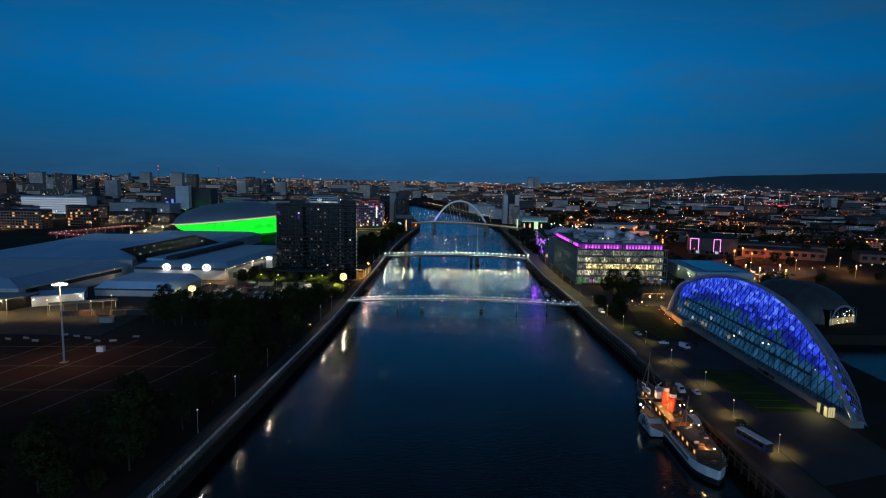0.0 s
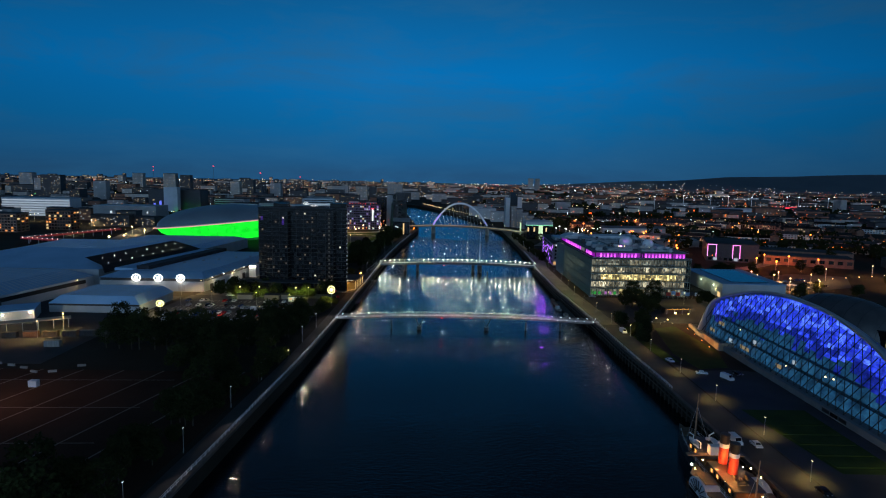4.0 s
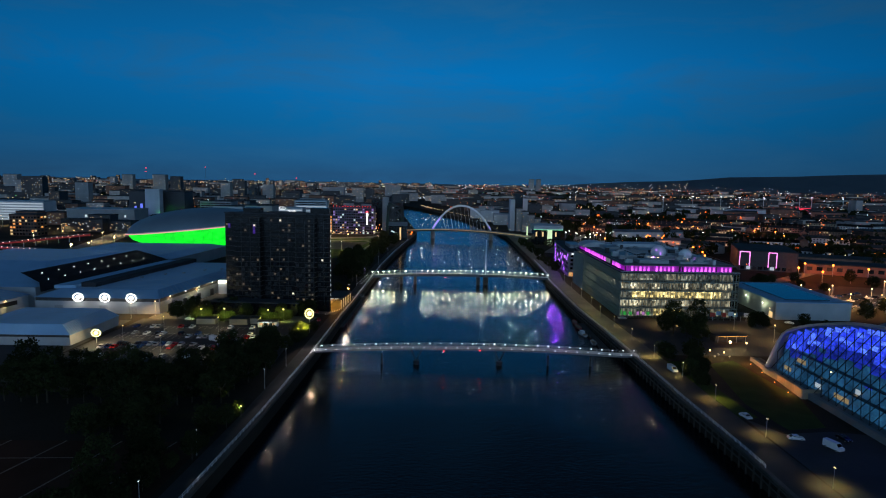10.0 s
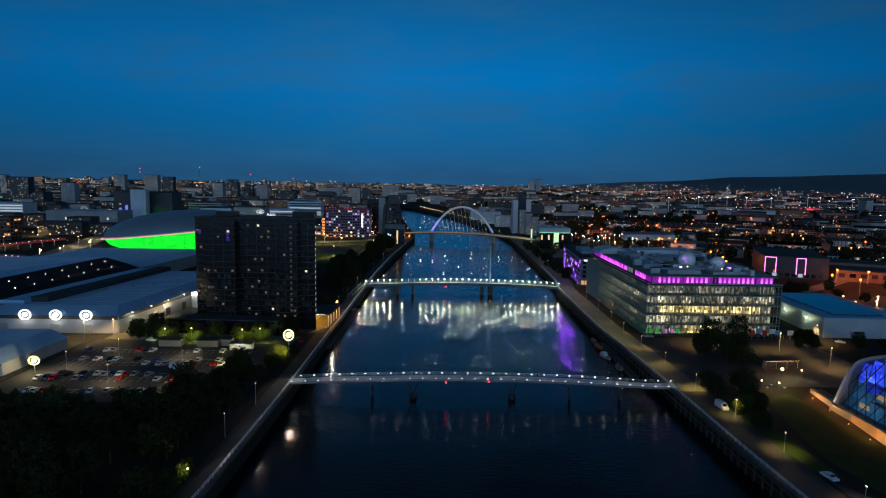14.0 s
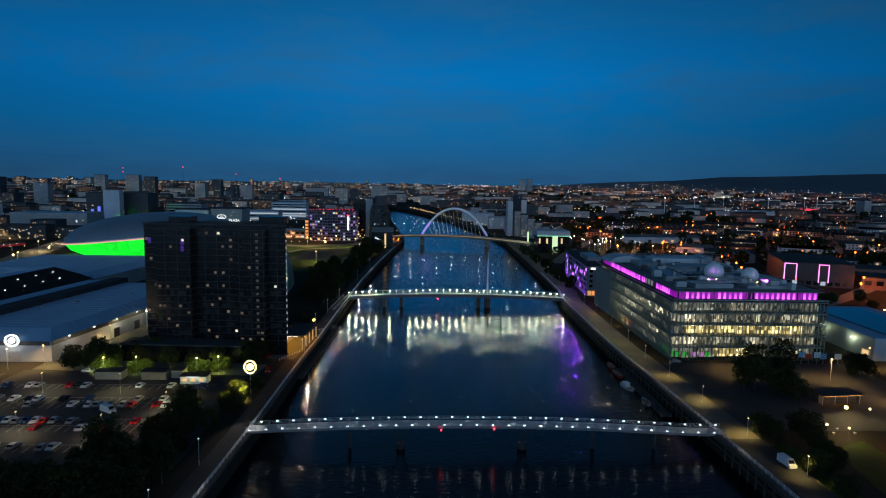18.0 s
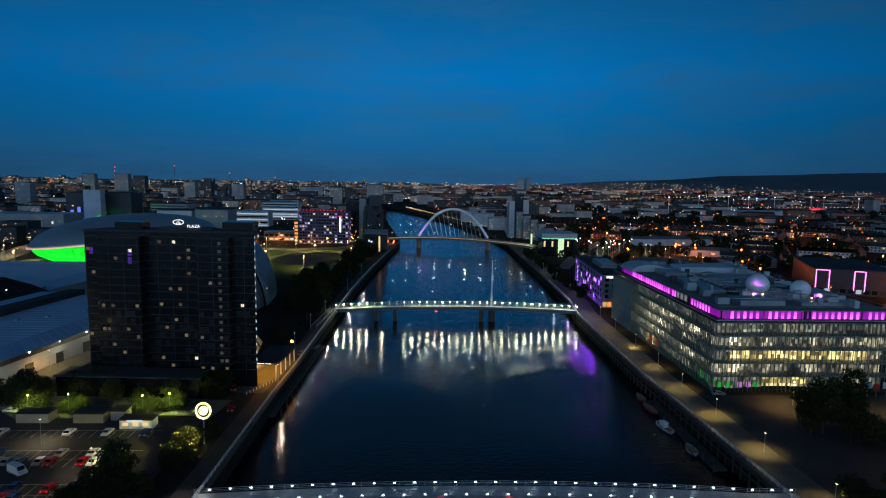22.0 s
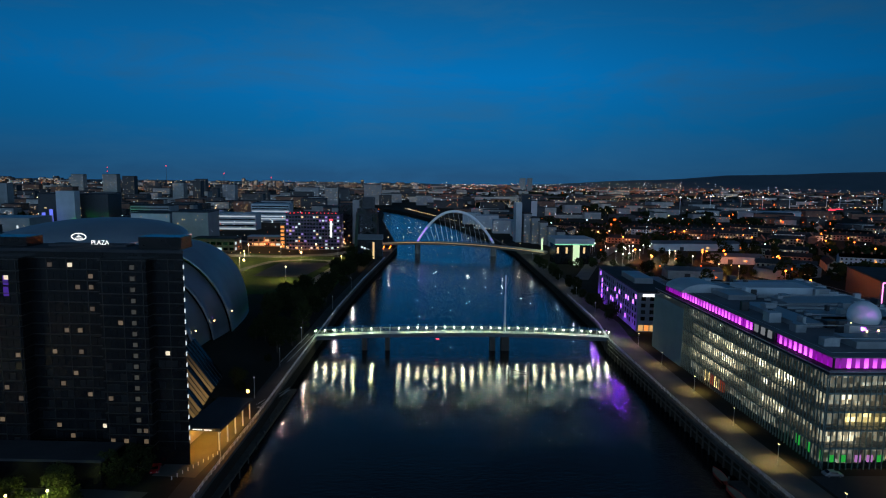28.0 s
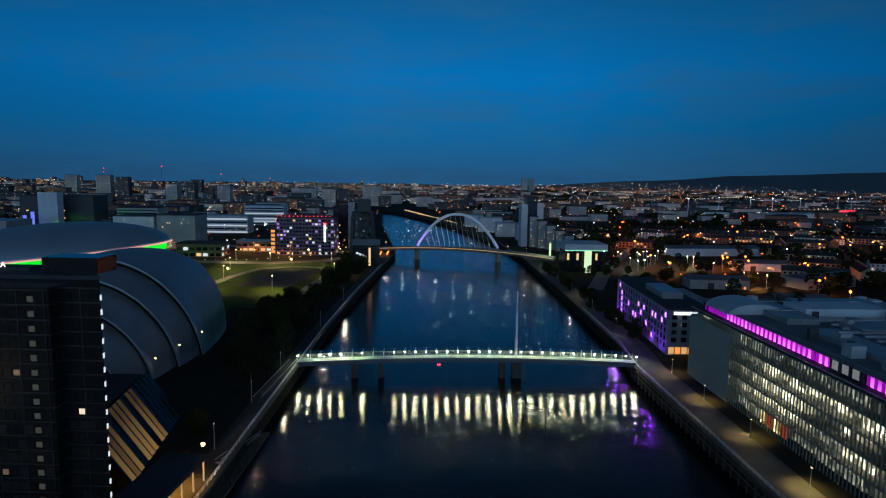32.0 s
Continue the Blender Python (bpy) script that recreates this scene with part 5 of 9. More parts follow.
def halls():
    # the hall with three round lamp signs, a long roof with a dark clerestory slot
    t = plain_hall("exhibition_hall", "exhibition hall with pale roof and round lamp signs", [(-206, 414), (-142, 414), (-124, 532), (-188, 532)], 8.2, fall=3.0)
    part("clerestory", prism(B(), [(16, 14), (24, 14), (40, 112), (32, 112)], 11.0, 13.6), "darkroof", t, "dark raised roof slot")
    part("canopy_roof", prism(B(), [(4, 10), (15.5, 10), (31.5, 110), (20, 110)], 11.0, 12.6), "roof_blue", t, "raised pale roof strip")
    for k in range(3):
        x = 22.5 + k * 13.6
        ring = B()
        for i in range(20):
            a, b = 2 * math.pi * i / 20, 2 * math.pi * (i + 1) / 20
            beam(ring, (x + 2.5 * math.cos(a), -0.6, 8.4 + 2.1 * math.sin(a)), (x + 2.5 * math.cos(b), -0.6, 8.4 + 2.1 * math.sin(b)), 0.5)
        part("ring_lamp", ring, "ring_lit", t, "glowing white ring sign")
        point(t, (x, -2.4, 7.6), 900, (1.0, 0.93, 0.8))
        part("disc_lamp", ball(B(), (x, -0.6, 8.4), 1.15, 12, 8), "ring_lit", t, "glowing white disc")
    part("fascia", box(B(), 0.4, -0.22, 6.4, 63.6, -0.004, 8.1), "dark", t, "dark band under the eaves")
    for x in (10, 33, 48):
        part("door", box(B(), x, -0.16, 0, x + 4.2, -0.004, 4.2), "steel", t, "grey roller door")
    part("side_fascia", prism(B(), [(64.02, 0.2), (64.3, 0.2), (82.3, 118), (82.02, 118)], 6.4, 8.1), "dark", t, "dark band under the eaves")
    for k in range(7):
        a, b = Vector((6 + k * 8.6, 6 + 3 * (k % 2), 11.25)), Vector((7.2 + k * 8.6, 8 + 3 * (k % 2), 12.0))
        part("roof_unit", box(B(), a.x + 10, a.y + 20 + 9 * k, 10.9, b.x + 10, b.y + 20 + 9 * k, 11.9), "steel", t, "small roof vent")
    for k in range(8):
        f = (k + 0.6) / 8.2
        part("wall_lamp", ball(B(), (64.6 + 18 * f, 118 * f, 8.0), 0.34), "lamp_white", t)
        if k % 2 == 0:
            point(t, (66.4 + 18 * f, 118 * f, 7.0), 700, (1.0, 0.85, 0.6))
        part("door", box(B(), 0, -1.8, 0, 0.2, 1.8, 4.0, Matrix.Translation((64.2 + 18 * f, 118 * f, 0)) @ Matrix.Rotation(-0.15, 4, "Z")), "dark", t, "dark loading door")
    part("lit_bay", box(B(), 74.6, 56, 0, 79.5, 65, 8.5), "white", t, "white stair box lit from above")
    part("bay_lamp", box(B(), 75.0, 55.2, 7.4, 79.0, 55.9, 8.1), "lamp_bay", t, "bright lamp over the bay")
    # the tall stepped hall behind, with a dark sloping flank carrying small roof lights
    t = plain_hall("exhibition_hall", "large exhibition hall with a stepped hipped roof", [(-330, 424), (-212, 424), (-196, 545), (-320, 545)], 11.5, fall=6.0, crown=[(-296, 482), (-238, 476), (-214, 536), (-300, 536)])
    fl = B()
    loft(fl, [[(126.5, -9, 10.6), (143, 110, 10.6)], [(119, 2, 13.6), (131, 114, 13.6)], [(104, 10, 17.4), (117, 114, 17.4)]])
    bmesh.ops.solidify(fl, geom=fl.faces[:], thickness=0.4)
    part("roof_flank", fl, "black_roof", t, "dark sloping roof flank")
    for k in range(16):
        part("roof_light", ball(B(), (119 + 13 * (k / 16) - (k % 2) * 8, 10 + 98 * k / 16, 14.1 + (k % 2) * 2.3), 0.24), "lamp_white", t)
    t = plain_hall("exhibition_hall", "long low exhibition hall with pale roof", [(-296, 545.5), (-196, 545.5), (-184, 640), (-286, 640)], 9.0, fall=2.5)
    # the flat hall in front with a low hipped crown
    t = plain_hall("exhibition_hall", "large exhibition hall with flat grey roof", [(-330, 330), (-228, 330), (-212, 418), (-330, 418)], 8.5, fall=4.5)
    part("strip_window", box(B(), 104.5, 12, 5.2, 113.8, 12.3, 7.4, Matrix.Identity(4)), "dark", t)
    part("side_window", prism(B(), [(103.2, 4), (103.6, 4), (117.6, 80), (117.2, 80)], 5.0, 7.2), "glass_dark", t, "dark strip window")
    for k in range(3):
        part("wall_lamp", ball(B(), (104.0 + 4.6 * k, 9 + 26 * k, 6.6), 0.5), "lamp_white", t)
    t = plain_hall("exhibition_pavilion", "low pale pavilion with a hipped blue-grey roof", [(-200, 354), (-153, 354), (-151, 390), (-198, 390)], 4.6, fall=4.0)
    part("fascia", box(B(), 0.2, -0.2, 3.6, 46.8, -0.004, 4.55), "dark", t, "dark band under the eaves")
    t = thing("ring_sign", "glowing round lamp sign on a short post", "sign", (-144.6, 358.6, 0.05))
    part("post", beam(B(), (0, 0.2, -0.05), (0, 0.2, 3.0), 0.3, n=8), "steel", t)
    part("disc_lamp", ball(B(), (0, 0, 4.4), 0.9, 12, 8), "ring_yellow", t, "glowing centre disc")
    ring = B()
    for i in range(20):
        a, b = 2 * math.pi * i / 20, 2 * math.pi * (i + 1) / 20
        beam(ring, (1.9 * math.cos(a), 0, 4.4 + 1.5 * math.sin(a)), (1.9 * math.cos(b), 0, 4.4 + 1.5 * math.sin(b)), 0.4)
    part("ring_lamp", ring, "ring_yellow", t, "glowing ring")
    point(t, (0.3, -2.0, 4.4), 2600, (1.0, 0.82, 0.42))
    t = plain_hall("exhibition_foyer", "dark glazed entrance foyer with lit doors", [(-262, 312), (-222, 312), (-216, 329), (-262, 329)], 6.0, wall="glass_dark", roof="roofing")
    for k in range(7):
        part("lit_door", box(B(), 3 + k * 4.6, -0.12, 0.3, 5.8 + k * 4.6, -0.004, 3.2), "win_warm", t)
    for x in (6, 20, 34):
        point(t, (x, -3.4, 4.2), 2200, (1.0, 0.62, 0.24))
    t = plain_hall("link_block", "low pale service block with bright wall lamps", [(-216, 322), (-196, 336), (-203, 352), (-222, 340)], 5.0)
    for k in range(3):
        part("wall_lamp", ball(B(), (1 + 9.0 * k, 0.2 + 6.3 * k, 4.0), 0.45), "ring_lit", t)
        point(t, (1.6 + 9.0 * k, -1.0 + 6.3 * k, 3.8), 420, (1.0, 0.8, 0.45))


M["black_roof"] = surf("black_roof_felt", (0.030, 0.030, 0.034), (0.065, 0.063, 0.066), 0.12, 0.8, fine=12, spec=0.1)
M["ring_yellow"] = glow("yellow_sign", (1.0, 0.86, 0.34), 2.6)
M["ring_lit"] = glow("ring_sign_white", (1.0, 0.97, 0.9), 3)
M["lamp_bay"] = glow("bay_lamp", (1.0, 0.9, 0.65), 20, True)
halls()


# ---- trees ----
def tree_kind(seed, h, r, low=0.28):
    """One broadleaf tree: tapered trunk, limbs, crown of many small leaf clumps."""
    rnd = random.Random(seed)
    tr = B()
    beam(tr, (0, 0, -0.2), (0, 0, h * 0.45), h * 0.035, n=7)
    tips = []
    for k in range(6):
        a = 2 * math.pi * k / 6 + rnd.uniform(-0.4, 0.4)
        z0, ln = h * rnd.uniform(0.25, 0.45), r * rnd.uniform(0.5, 0.8)
        tip = (ln * math.cos(a), ln * math.sin(a), z0 + h * rnd.uniform(0.15, 0.35))
        beam(tr, (0, 0, z0), tip, h * 0.016, n=5)
        tips.append(tip)
    lv = B()
    nblob = 64
    for k in range(nblob):
        a, u = rnd.uniform(0, 2 * math.pi), rnd.uniform(-1, 1)
        rad = rnd.uniform(0.2, 1.0) ** 0.5
        z = h * (low + (1 - low) * (0.5 + 0.5 * u))
        w = r * math.sqrt(max(0.05, 1 - (0.92 * u) ** 2)) * rad * rnd.uniform(0.8, 1.12)
        cx, cy, cr = w * math.cos(a), w * math.sin(a), r * rnd.uniform(0.20, 0.36)
        for q in range(27):
            d = Vector((rnd.gauss(0, 1), rnd.gauss(0, 1), rnd.gauss(0, 0.8))).normalized() * cr * rnd.uniform(0.5, 1.0)
            c = Vector((cx, cy, z)) + d
            e1 = Vector((rnd.gauss(0, 1), rnd.gauss(0, 1), rnd.gauss(0, 1))).normalized()
            e2 = e1.cross(Vector((rnd.gauss(0, 1), rnd.gauss(0, 1), rnd.gauss(0, 1)))).normalized()
            s = rnd.uniform(0.24, 0.48) * (r / 4.5) ** 0.5
            lv.faces.new([lv.verts.new(c + e1 * s), lv.verts.new(c + e2 * s * 0.7), lv.verts.new(c - e1 * s), lv.verts.new(c - e2 * s * 0.7)])
    return mesh_of("trunk", tr, "bark"), mesh_of("crown", lv, "leaf")


TREES = [tree_kind(1, 11, 4.4), tree_kind(2, 13, 4.0, 0.2), tree_kind(3, 9, 4.6, 0.22), tree_kind(4, 15, 4.8, 0.25), tree_kind(5, 4.5, 2.6, 0.05)]
TREE_LABELS = ["dark broadleaf tree with a rounded ragged crown", "tall dark broadleaf tree with a narrow crown", "spreading dark tree with an uneven crown",
               "tall full-crowned dark tree", "dense dark shrub reaching to the ground"]


def tree(x, y, kind, size=1.0, rnd=random.Random(9)):
    t = thing("shrub" if kind == 4 else "tree", TREE_LABELS[kind], "shrub" if kind == 4 else "tree", (x, y, 0), rnd.uniform(0, 360), "shrubs" if kind == 4 else "trees on the river banks")
    t.scale = (size, size, size * rnd.uniform(0.9, 1.12))
    part("trunk", TREES[kind][0], None, t)
    part("crown", TREES[kind][1], None, t)
    return t


def grove(rnd, n, x0, y0, x1, y1, kinds, s0=0.8, s1=1.2, slant=0.0):
    for k in range(n):
        y = rnd.uniform(y0, y1)
        tree(rnd.uniform(x0, x1) + slant * (y - y0), y, rnd.choice(kinds), rnd.uniform(s0, s1))


def plant_trees():
    rnd = random.Random(21)
    for k in range(15):                       # tall belt north of the earth lot
        for j in range(2):
            tree(-136 + k * 4.9 + rnd.uniform(-1.2, 1.2), 290 + j * 8 + rnd.uniform(-1.5, 1.5), rnd.choice((1, 3, 1)), rnd.uniform(0.85, 1.1))
    grove(rnd, 16, -76, 300, -61, 330, (0, 3, 2), 0.8, 1.05)
    grove(rnd, 20, -76, 185, -68, 290, (0, 2, 4), 0.6, 0.95, 0.10)
    grove(rnd, 14, -84, 165, -74, 290, (0, 3, 2), 0.7, 1.0, 0.10)
    grove(rnd, 10, -100, 262, -76, 290, (0, 2, 3), 0.7, 0.95)
    grove(rnd, 6, -104, 118, -84, 145, (3, 0, 2), 0.9, 1.2)
    for x, y, s in ((-78, 152, 1.25), (-82, 160, 1.2), (-75, 143, 1.0), (-88, 150, 1.1), (-72, 168, 0.8), (-74, 178, 0.75)):
        tree(x, y, 3, s)
    grove(rnd, 7, -88, 128, -76, 160, (0, 2, 4), 0.7, 1.0)
    grove(rnd, 12, -150, 150, -92, 160, (4, 4, 2), 0.5, 0.9)
    grove(rnd, 14, -74, 326, -62, 362, (0, 2, 4, 2), 0.6, 0.9)
    grove(rnd, 16, -130, 402, -64, 420, (0, 2, 2, 4), 0.6, 0.9)
    grove(rnd, 8, -74, 405, -63, 432, (2, 4, 0), 0.6, 0.95)
    grove(rnd, 10, -62, 446, -57, 540, (4, 4, 2), 0.4, 0.7)
    grove(rnd, 34, -72, 520, -52, 640, (0, 2, 3, 1), 0.7, 1.05)
    grove(rnd, 34, -70, 640, -48, 800, (0, 2, 1, 0), 0.7, 1.0, 0.06)
    grove(rnd, 9, 108, 366, 140, 404, (0, 2, 3), 0.75, 1.05)
    grove(rnd, 8, 95.5, 326, 108, 356, (0, 2, 2), 0.6, 0.85)
    grove(rnd, 7, 96, 300, 104, 330, (4, 2), 0.5, 0.7)
    grove(rnd, 9, 160, 398, 204, 412, (2, 4, 0), 0.5, 0.8)
    grove(rnd, 24, 93, 575, 99, 780, (0, 2, 4), 0.55, 0.85)
    grove(rnd, 12, 120, 640, 150, 780, (0, 2, 4), 0.7, 0.95)
    grove(rnd, 30, 170, 620, 420, 900, (0, 2, 3), 0.8, 1.2)
    grove(rnd, 40, 122, 655, 250, 865, (0, 2, 4, 2), 0.6, 1.0)
    grove(rnd, 22, 140, 870, 240, 1000, (0, 2, 3), 0.9, 1.3)
    grove(rnd, 30, 228, 380, 460, 545, (0, 2, 4, 2), 0.6, 0.95)
    grove(rnd, 14, 175, 500, 250, 620, (0, 2, 4), 0.6, 0.95)
    grove(rnd, 12, 330, 600, 460, 700, (0, 2, 3), 0.8, 1.1)


plant_trees()


# ---- lamps ----
def place_lamps():
    warm = lamp_post(5.5)
    spot(warm, (0.0, 0.6, 5.1), 2700, (1.0, 0.74, 0.24), 128, 0.9)
    aimed(warm, (-0.5, 0.0, 5.1), 900, (1.0, 0.84, 0.5), (-0.36, -0.92, -0.20), 42, 0.3)
    warm.matrix_basis = pose(96.6, 158, 0.06)
    for x, y in ((96.4, 184), (99.5, 212), (97.7, 240), (97.4, 270), (95.7, 299), (94.6, 324), (92.2, 348), (91.4, 375), (90.4, 400), (90, 424), (91, 448), (92, 476), (92, 504), (93, 532), (97, 610), (99, 680)):
        copy_thing(warm, pose(x, y, 0.06))
    cool = lamp_post(7.0, mat="lamp_dimwhite")
    tagged(cool, "slim grey lamp post with a faint white head")
    aimed(cool, (0.8, -0.5, 6.9), 2300, (1.0, 0.90, 0.82), (0.30, -0.94, -0.20), 40, 0.3)
    cool.matrix_basis = pose(-66.8, 166, 0.06)
    far = lamp_post(5.5, mat="lamp_dimwhite")
    tagged(far, "slim grey lamp post with a white head")
    aimed(far, (-0.5, 0.0, 5.2), 1300, (1.0, 0.96, 0.86), (-0.30, -0.92, -0.28), 56, 0.3)
    far.matrix_basis = pose(92.5, 596, 0.06)
    for x, y in ((93.5, 640), (94.5, 690), (95, 745), (96, 800)):
        copy_thing(far, pose(x, y, 0.06))
    for x, y in ((-65.5, 195), (-63.5, 227), (-61.5, 254), (-57.8, 305), (-56.5, 330), (-49.2, 428), (-52, 470), (-51.5, 503), (-49.5, 534), (-46, 600), (-43, 660)):
        copy_thing(cool, pose(x, y, 0.06))


M["lamp_dimwhite"] = glow("faint_white_lamp", (0.9, 0.95, 1.0), 2.2)
place_lamps()


def flood_mast():
    t = thing("floodlight_mast", "tall grey mast with a ring of bright lamps", "floodlight", (-142.5, 228.5, 0))
    part("pole", beam(beam(B(), (0, 0, -0.1), (0, 0, 16), 0.75, n=10), (0, 0, 15.8), (0, 0, 30.5), 0.5, n=10), "steel", t)
    part("base", box(B(), -1.3, -1.3, -0.05, 1.3, 1.3, 0.25), "concrete", t, "concrete footing")
    ring = B()
    for k in range(12):
        a, b = 2 * math.pi * k / 12, 2 * math.pi * (k + 1) / 12
        beam(ring, (2.1 * math.cos(a), 2.1 * math.sin(a), 31), (2.1 * math.cos(b), 2.1 * math.sin(b), 31), 0.35)
    part("crown", ring, "steel", t)
    lamp = mesh_of("lamp", box(B(), -0.5, -0.35, -0.3, 0.5, 0.35, 0.1), "lamp_pinkwhite")
    for k in range(8):
        a = 2 * math.pi * k / 8
        part("lamp", lamp, None, t).location = (2.1 * math.cos(a), 2.1 * math.sin(a), 30.8)
    spot(t, (0, -1.4, 30.0), 12000, (1.0, 0.55, 0.36), 150, 1.0, 1.5)
    part("hut", box(B(), 4.6, 14, 0.0, 7.4, 16, 2.2), "white", t, "small white cabin beside the mast")


M["lamp_pinkwhite"] = glow("mast_lamp", (1.0, 0.85, 0.75), 7)
flood_mast()


# ---- round lit sign over the car park ----
def round_sign():
    t = thing("round_sign", "bright round yellow-white sign on a pole", "sign", (-57.8, 380.5, 0))
    part("pole", beam(B(), (0, 0, -0.05), (0, 0, 7.2), 0.35, n=8), "steel", t)
    ring = B()
    for i in range(24):
        a, b = 2 * math.pi * i / 24, 2 * math.pi * (i + 1) / 24
        beam(ring, (1.9 * math.cos(a), -0.1, 9.2 + 2.1 * math.sin(a)), (1.9 * math.cos(b), -0.1, 9.2 + 2.1 * math.sin(b)), 0.42)
    part("ring", ring, "ring_yellow", t, "glowing outer ring")
    part("disc", ball(B(), (0, 0, 9.2), 1.2, 16, 10), "ring_yellow", t, "glowing centre disc", smooth=True)
    # added lamp in mid-air, for the sign's light on the trees below
    aimed(t, (0.9, -8.8, 8.2), 17000, (1.0, 0.88, 0.20), (-0.62, 0.30, -0.70), 95, 0.4)
    # second added lamp, for the sign's streak on the water
    aimed(t, (0.4, -1.5, 9.4), 11000, (1.0, 0.86, 0.74), (0.15, -0.97, -0.14), 30, 0.5)
    for x, y, k, z in ((-58.8, 376.2, 2, 0.66), (-60.4, 373.4, 4, 1.25), (-61.6, 377.0, 2, 0.6), (-59.4, 369.8, 4, 1.1), (-62.4, 370.4, 2, 0.55), (-60.6, 366.0, 4, 1.0), (-56.8, 385.0, 4, 0.8)):
        tree(x, y, k, z)


round_sign()


def green_uplights():
    """Low lamps that light the hedge trees behind the car park."""
    for x, y in ((-115, 399), (-104, 400), (-82, 399), (-75, 401)):
        t = thing("garden_lamp", "slim dark lamp post lighting the hedge", "lamp", (x, y, 0.06), group="garden lamps")
        part("post", beam(B(), (0, 0, -0.05), (0, 0, 6.2), 0.14, n=6), "dark", t)
        part("lens", ball(B(), (0, 0, 6.4), 0.28), "lamp_warm", t, "lit lens")
        aimed(t, (0, -1.2, 6.4), 5200, (0.80, 1.0, 0.22), (0, 0.75, -0.8), 105, 0.2)
        tree(x + 2.2, y + 3.2, 2, 0.5)
        tree(x - 2.0, y + 3.0, 4, 0.9)


green_uplights()


def lit_bush():
    """A small lamp shining into a bush beside the north river path."""
    t = thing("garden_lamp", "small lamp shining into a path-side bush", "lamp", (-57.7, 278.9, 0.06))
    part("post", beam(B(), (0, 0, -0.05), (0, 0, 3.6), 0.12, n=6), "dark", t)
    part("lens", ball(B(), (0, 0, 3.75), 0.2), "lamp_warm", t, "lit lens")
    aimed(t, (-0.2, 0.1, 3.9), 2200, (0.85, 1.0, 0.30), (-0.6, 0.5, -0.55), 90, 0.15)
    tree(-59.5, 281.1, 4, 0.8)


lit_bush()


def yard_lamps():
    """Tall lamps of the yards between the halls."""
    first = None
    for x, y in ((-214, 404), (-142, 409), (-133, 440), (-126, 486), (-232, 306), (-216, 303), (-196, 304), (-174, 304), (-171, 318), (-152, 404), (176, 414), (158, 376), (120, 409), (150, 398)):
        if first:
            copy_thing(first, pose(x, y, 0.05))
            continue
        first = thing("street_lamp", "warm yard lamp on a tall grey pole", "street lamp", group="yard lamps")
        first.matrix_basis = pose(x, y, 0.05)
        part("pole", beam(B(), (0, 0, -0.05), (0, 0, 7.6), 0.18, n=8), "steel", first)
        part("lens", ball(B(), (0, 0, 7.8), 0.26), "lamp_warm", first, "lit lens")
        spot(first, (0, -0.6, 7.5), 5600, (1.0, 0.62, 0.22), 150, 0.6, 0.2)


yard_lamps()


# ---- riverside railings ----
def railing(table, y0, y1, side, label):
    t = thing("railing", label, "railing", (0, 0, 0), group="riverside railings")
    post = mesh_of("post", box(B(), -0.06, -0.06, 0, 0.06, 0.06, 1.2), "white")
    n = int((y1 - y0) / 2.6)
    pts = [Vector((rows_at(table, y0 + (y1 - y0) * k / n) + side * 0.7, y0 + (y1 - y0) * k / n, 0.2)) for k in range(n + 1)]
    extra = B()
    for k, p in enumerate(pts):
        if k < 200:
            part("post", post, None, t).location = p
        else:
            box(extra, p.x - 0.06, p.y - 0.06, p.z, p.x + 0.06, p.y + 0.06, p.z + 1.2)
    for h in (0.45, 0.8, 1.15):
        part("rail", tube(B(), [p + Vector((0, 0, h)) for p in pts[::3]], 0.07), "white", t)
    tagged(part("post", extra, "white", t), kind="stuff")


railing(LEFT, 120, 800, -1, "white railing along the north river path")
railing(RIGHT, 250, 640, 1, "pale railing along the south quay")


# ---- timber fenders and mooring stage by the south quay ----
def fender_row():
    pile = mesh_of("fender_post", box(B(), -0.2, -0.2, -4.5, 0.2, 0.2, 0.5), "timber")
    t = thing("timber_fender", "row of dark timber fender piles against the quay wall", "fender", (0, 0, 0))
    for k in range(110):
        y = 140 + k * 3.9
        if 346 < y < 356 or y > 545:
            continue
        part("fender_post", pile, None, t).location = (rows_at(RIGHT, y) - 0.5, y, -0.6)
    for z in (-0.6, -2.2):
        part("waling", tube(B(), [(rows_at(RIGHT, 140 + k * 6.6) - 0.75, 140 + k * 6.6, z) for k in range(61)], 0.3), "timber", t, "horizontal timber waling")
    t = thing("landing_stage", "low concrete and timber landing stage in the water", "landing stage", (79.5, 398, WATER_Z))
    part("deck", box(B(), -1.8, -24, 0.2, 1.8, 26, 0.9), "timber", t)
    for k in range(9):
        part("pile", beam(B(), (-1.9, -24 + k * 6.2, -3), (-1.9, -24 + k * 6.2, 2.2), 0.4, n=6), "timber", t)
    t = thing("landing_stage", "dark timber landing stage along the north quay", "landing stage", (-46.2, 450, WATER_Z))
    part("deck", box(B(), -1.5, -40, 0.3, 1.5, 40, 1.0, Matrix.Rotation(-0.045, 4, "Z")), "timber", t)
    for k in range(10):
        part("pile", beam(B(), (1.6, -38 + k * 8, -3), (1.6, -38 + k * 8, 2.4), 0.4, n=6), "timber", t)
    t = thing("gangway", "sloping steel gangway down to the landing stage", "gangway", (-48.5, 462, 0))
    part("walkway", beam(B(), (0, 0, 0.1), (3.0, 26, -3.8), 1.4, 0.2), "steel", t)
    for s in (-0.7, 0.7):
        part("handrail", beam(B(), (s, 0, 1.1), (3.0 + s, 26, -2.8), 0.08), "white", t)


fender_row()


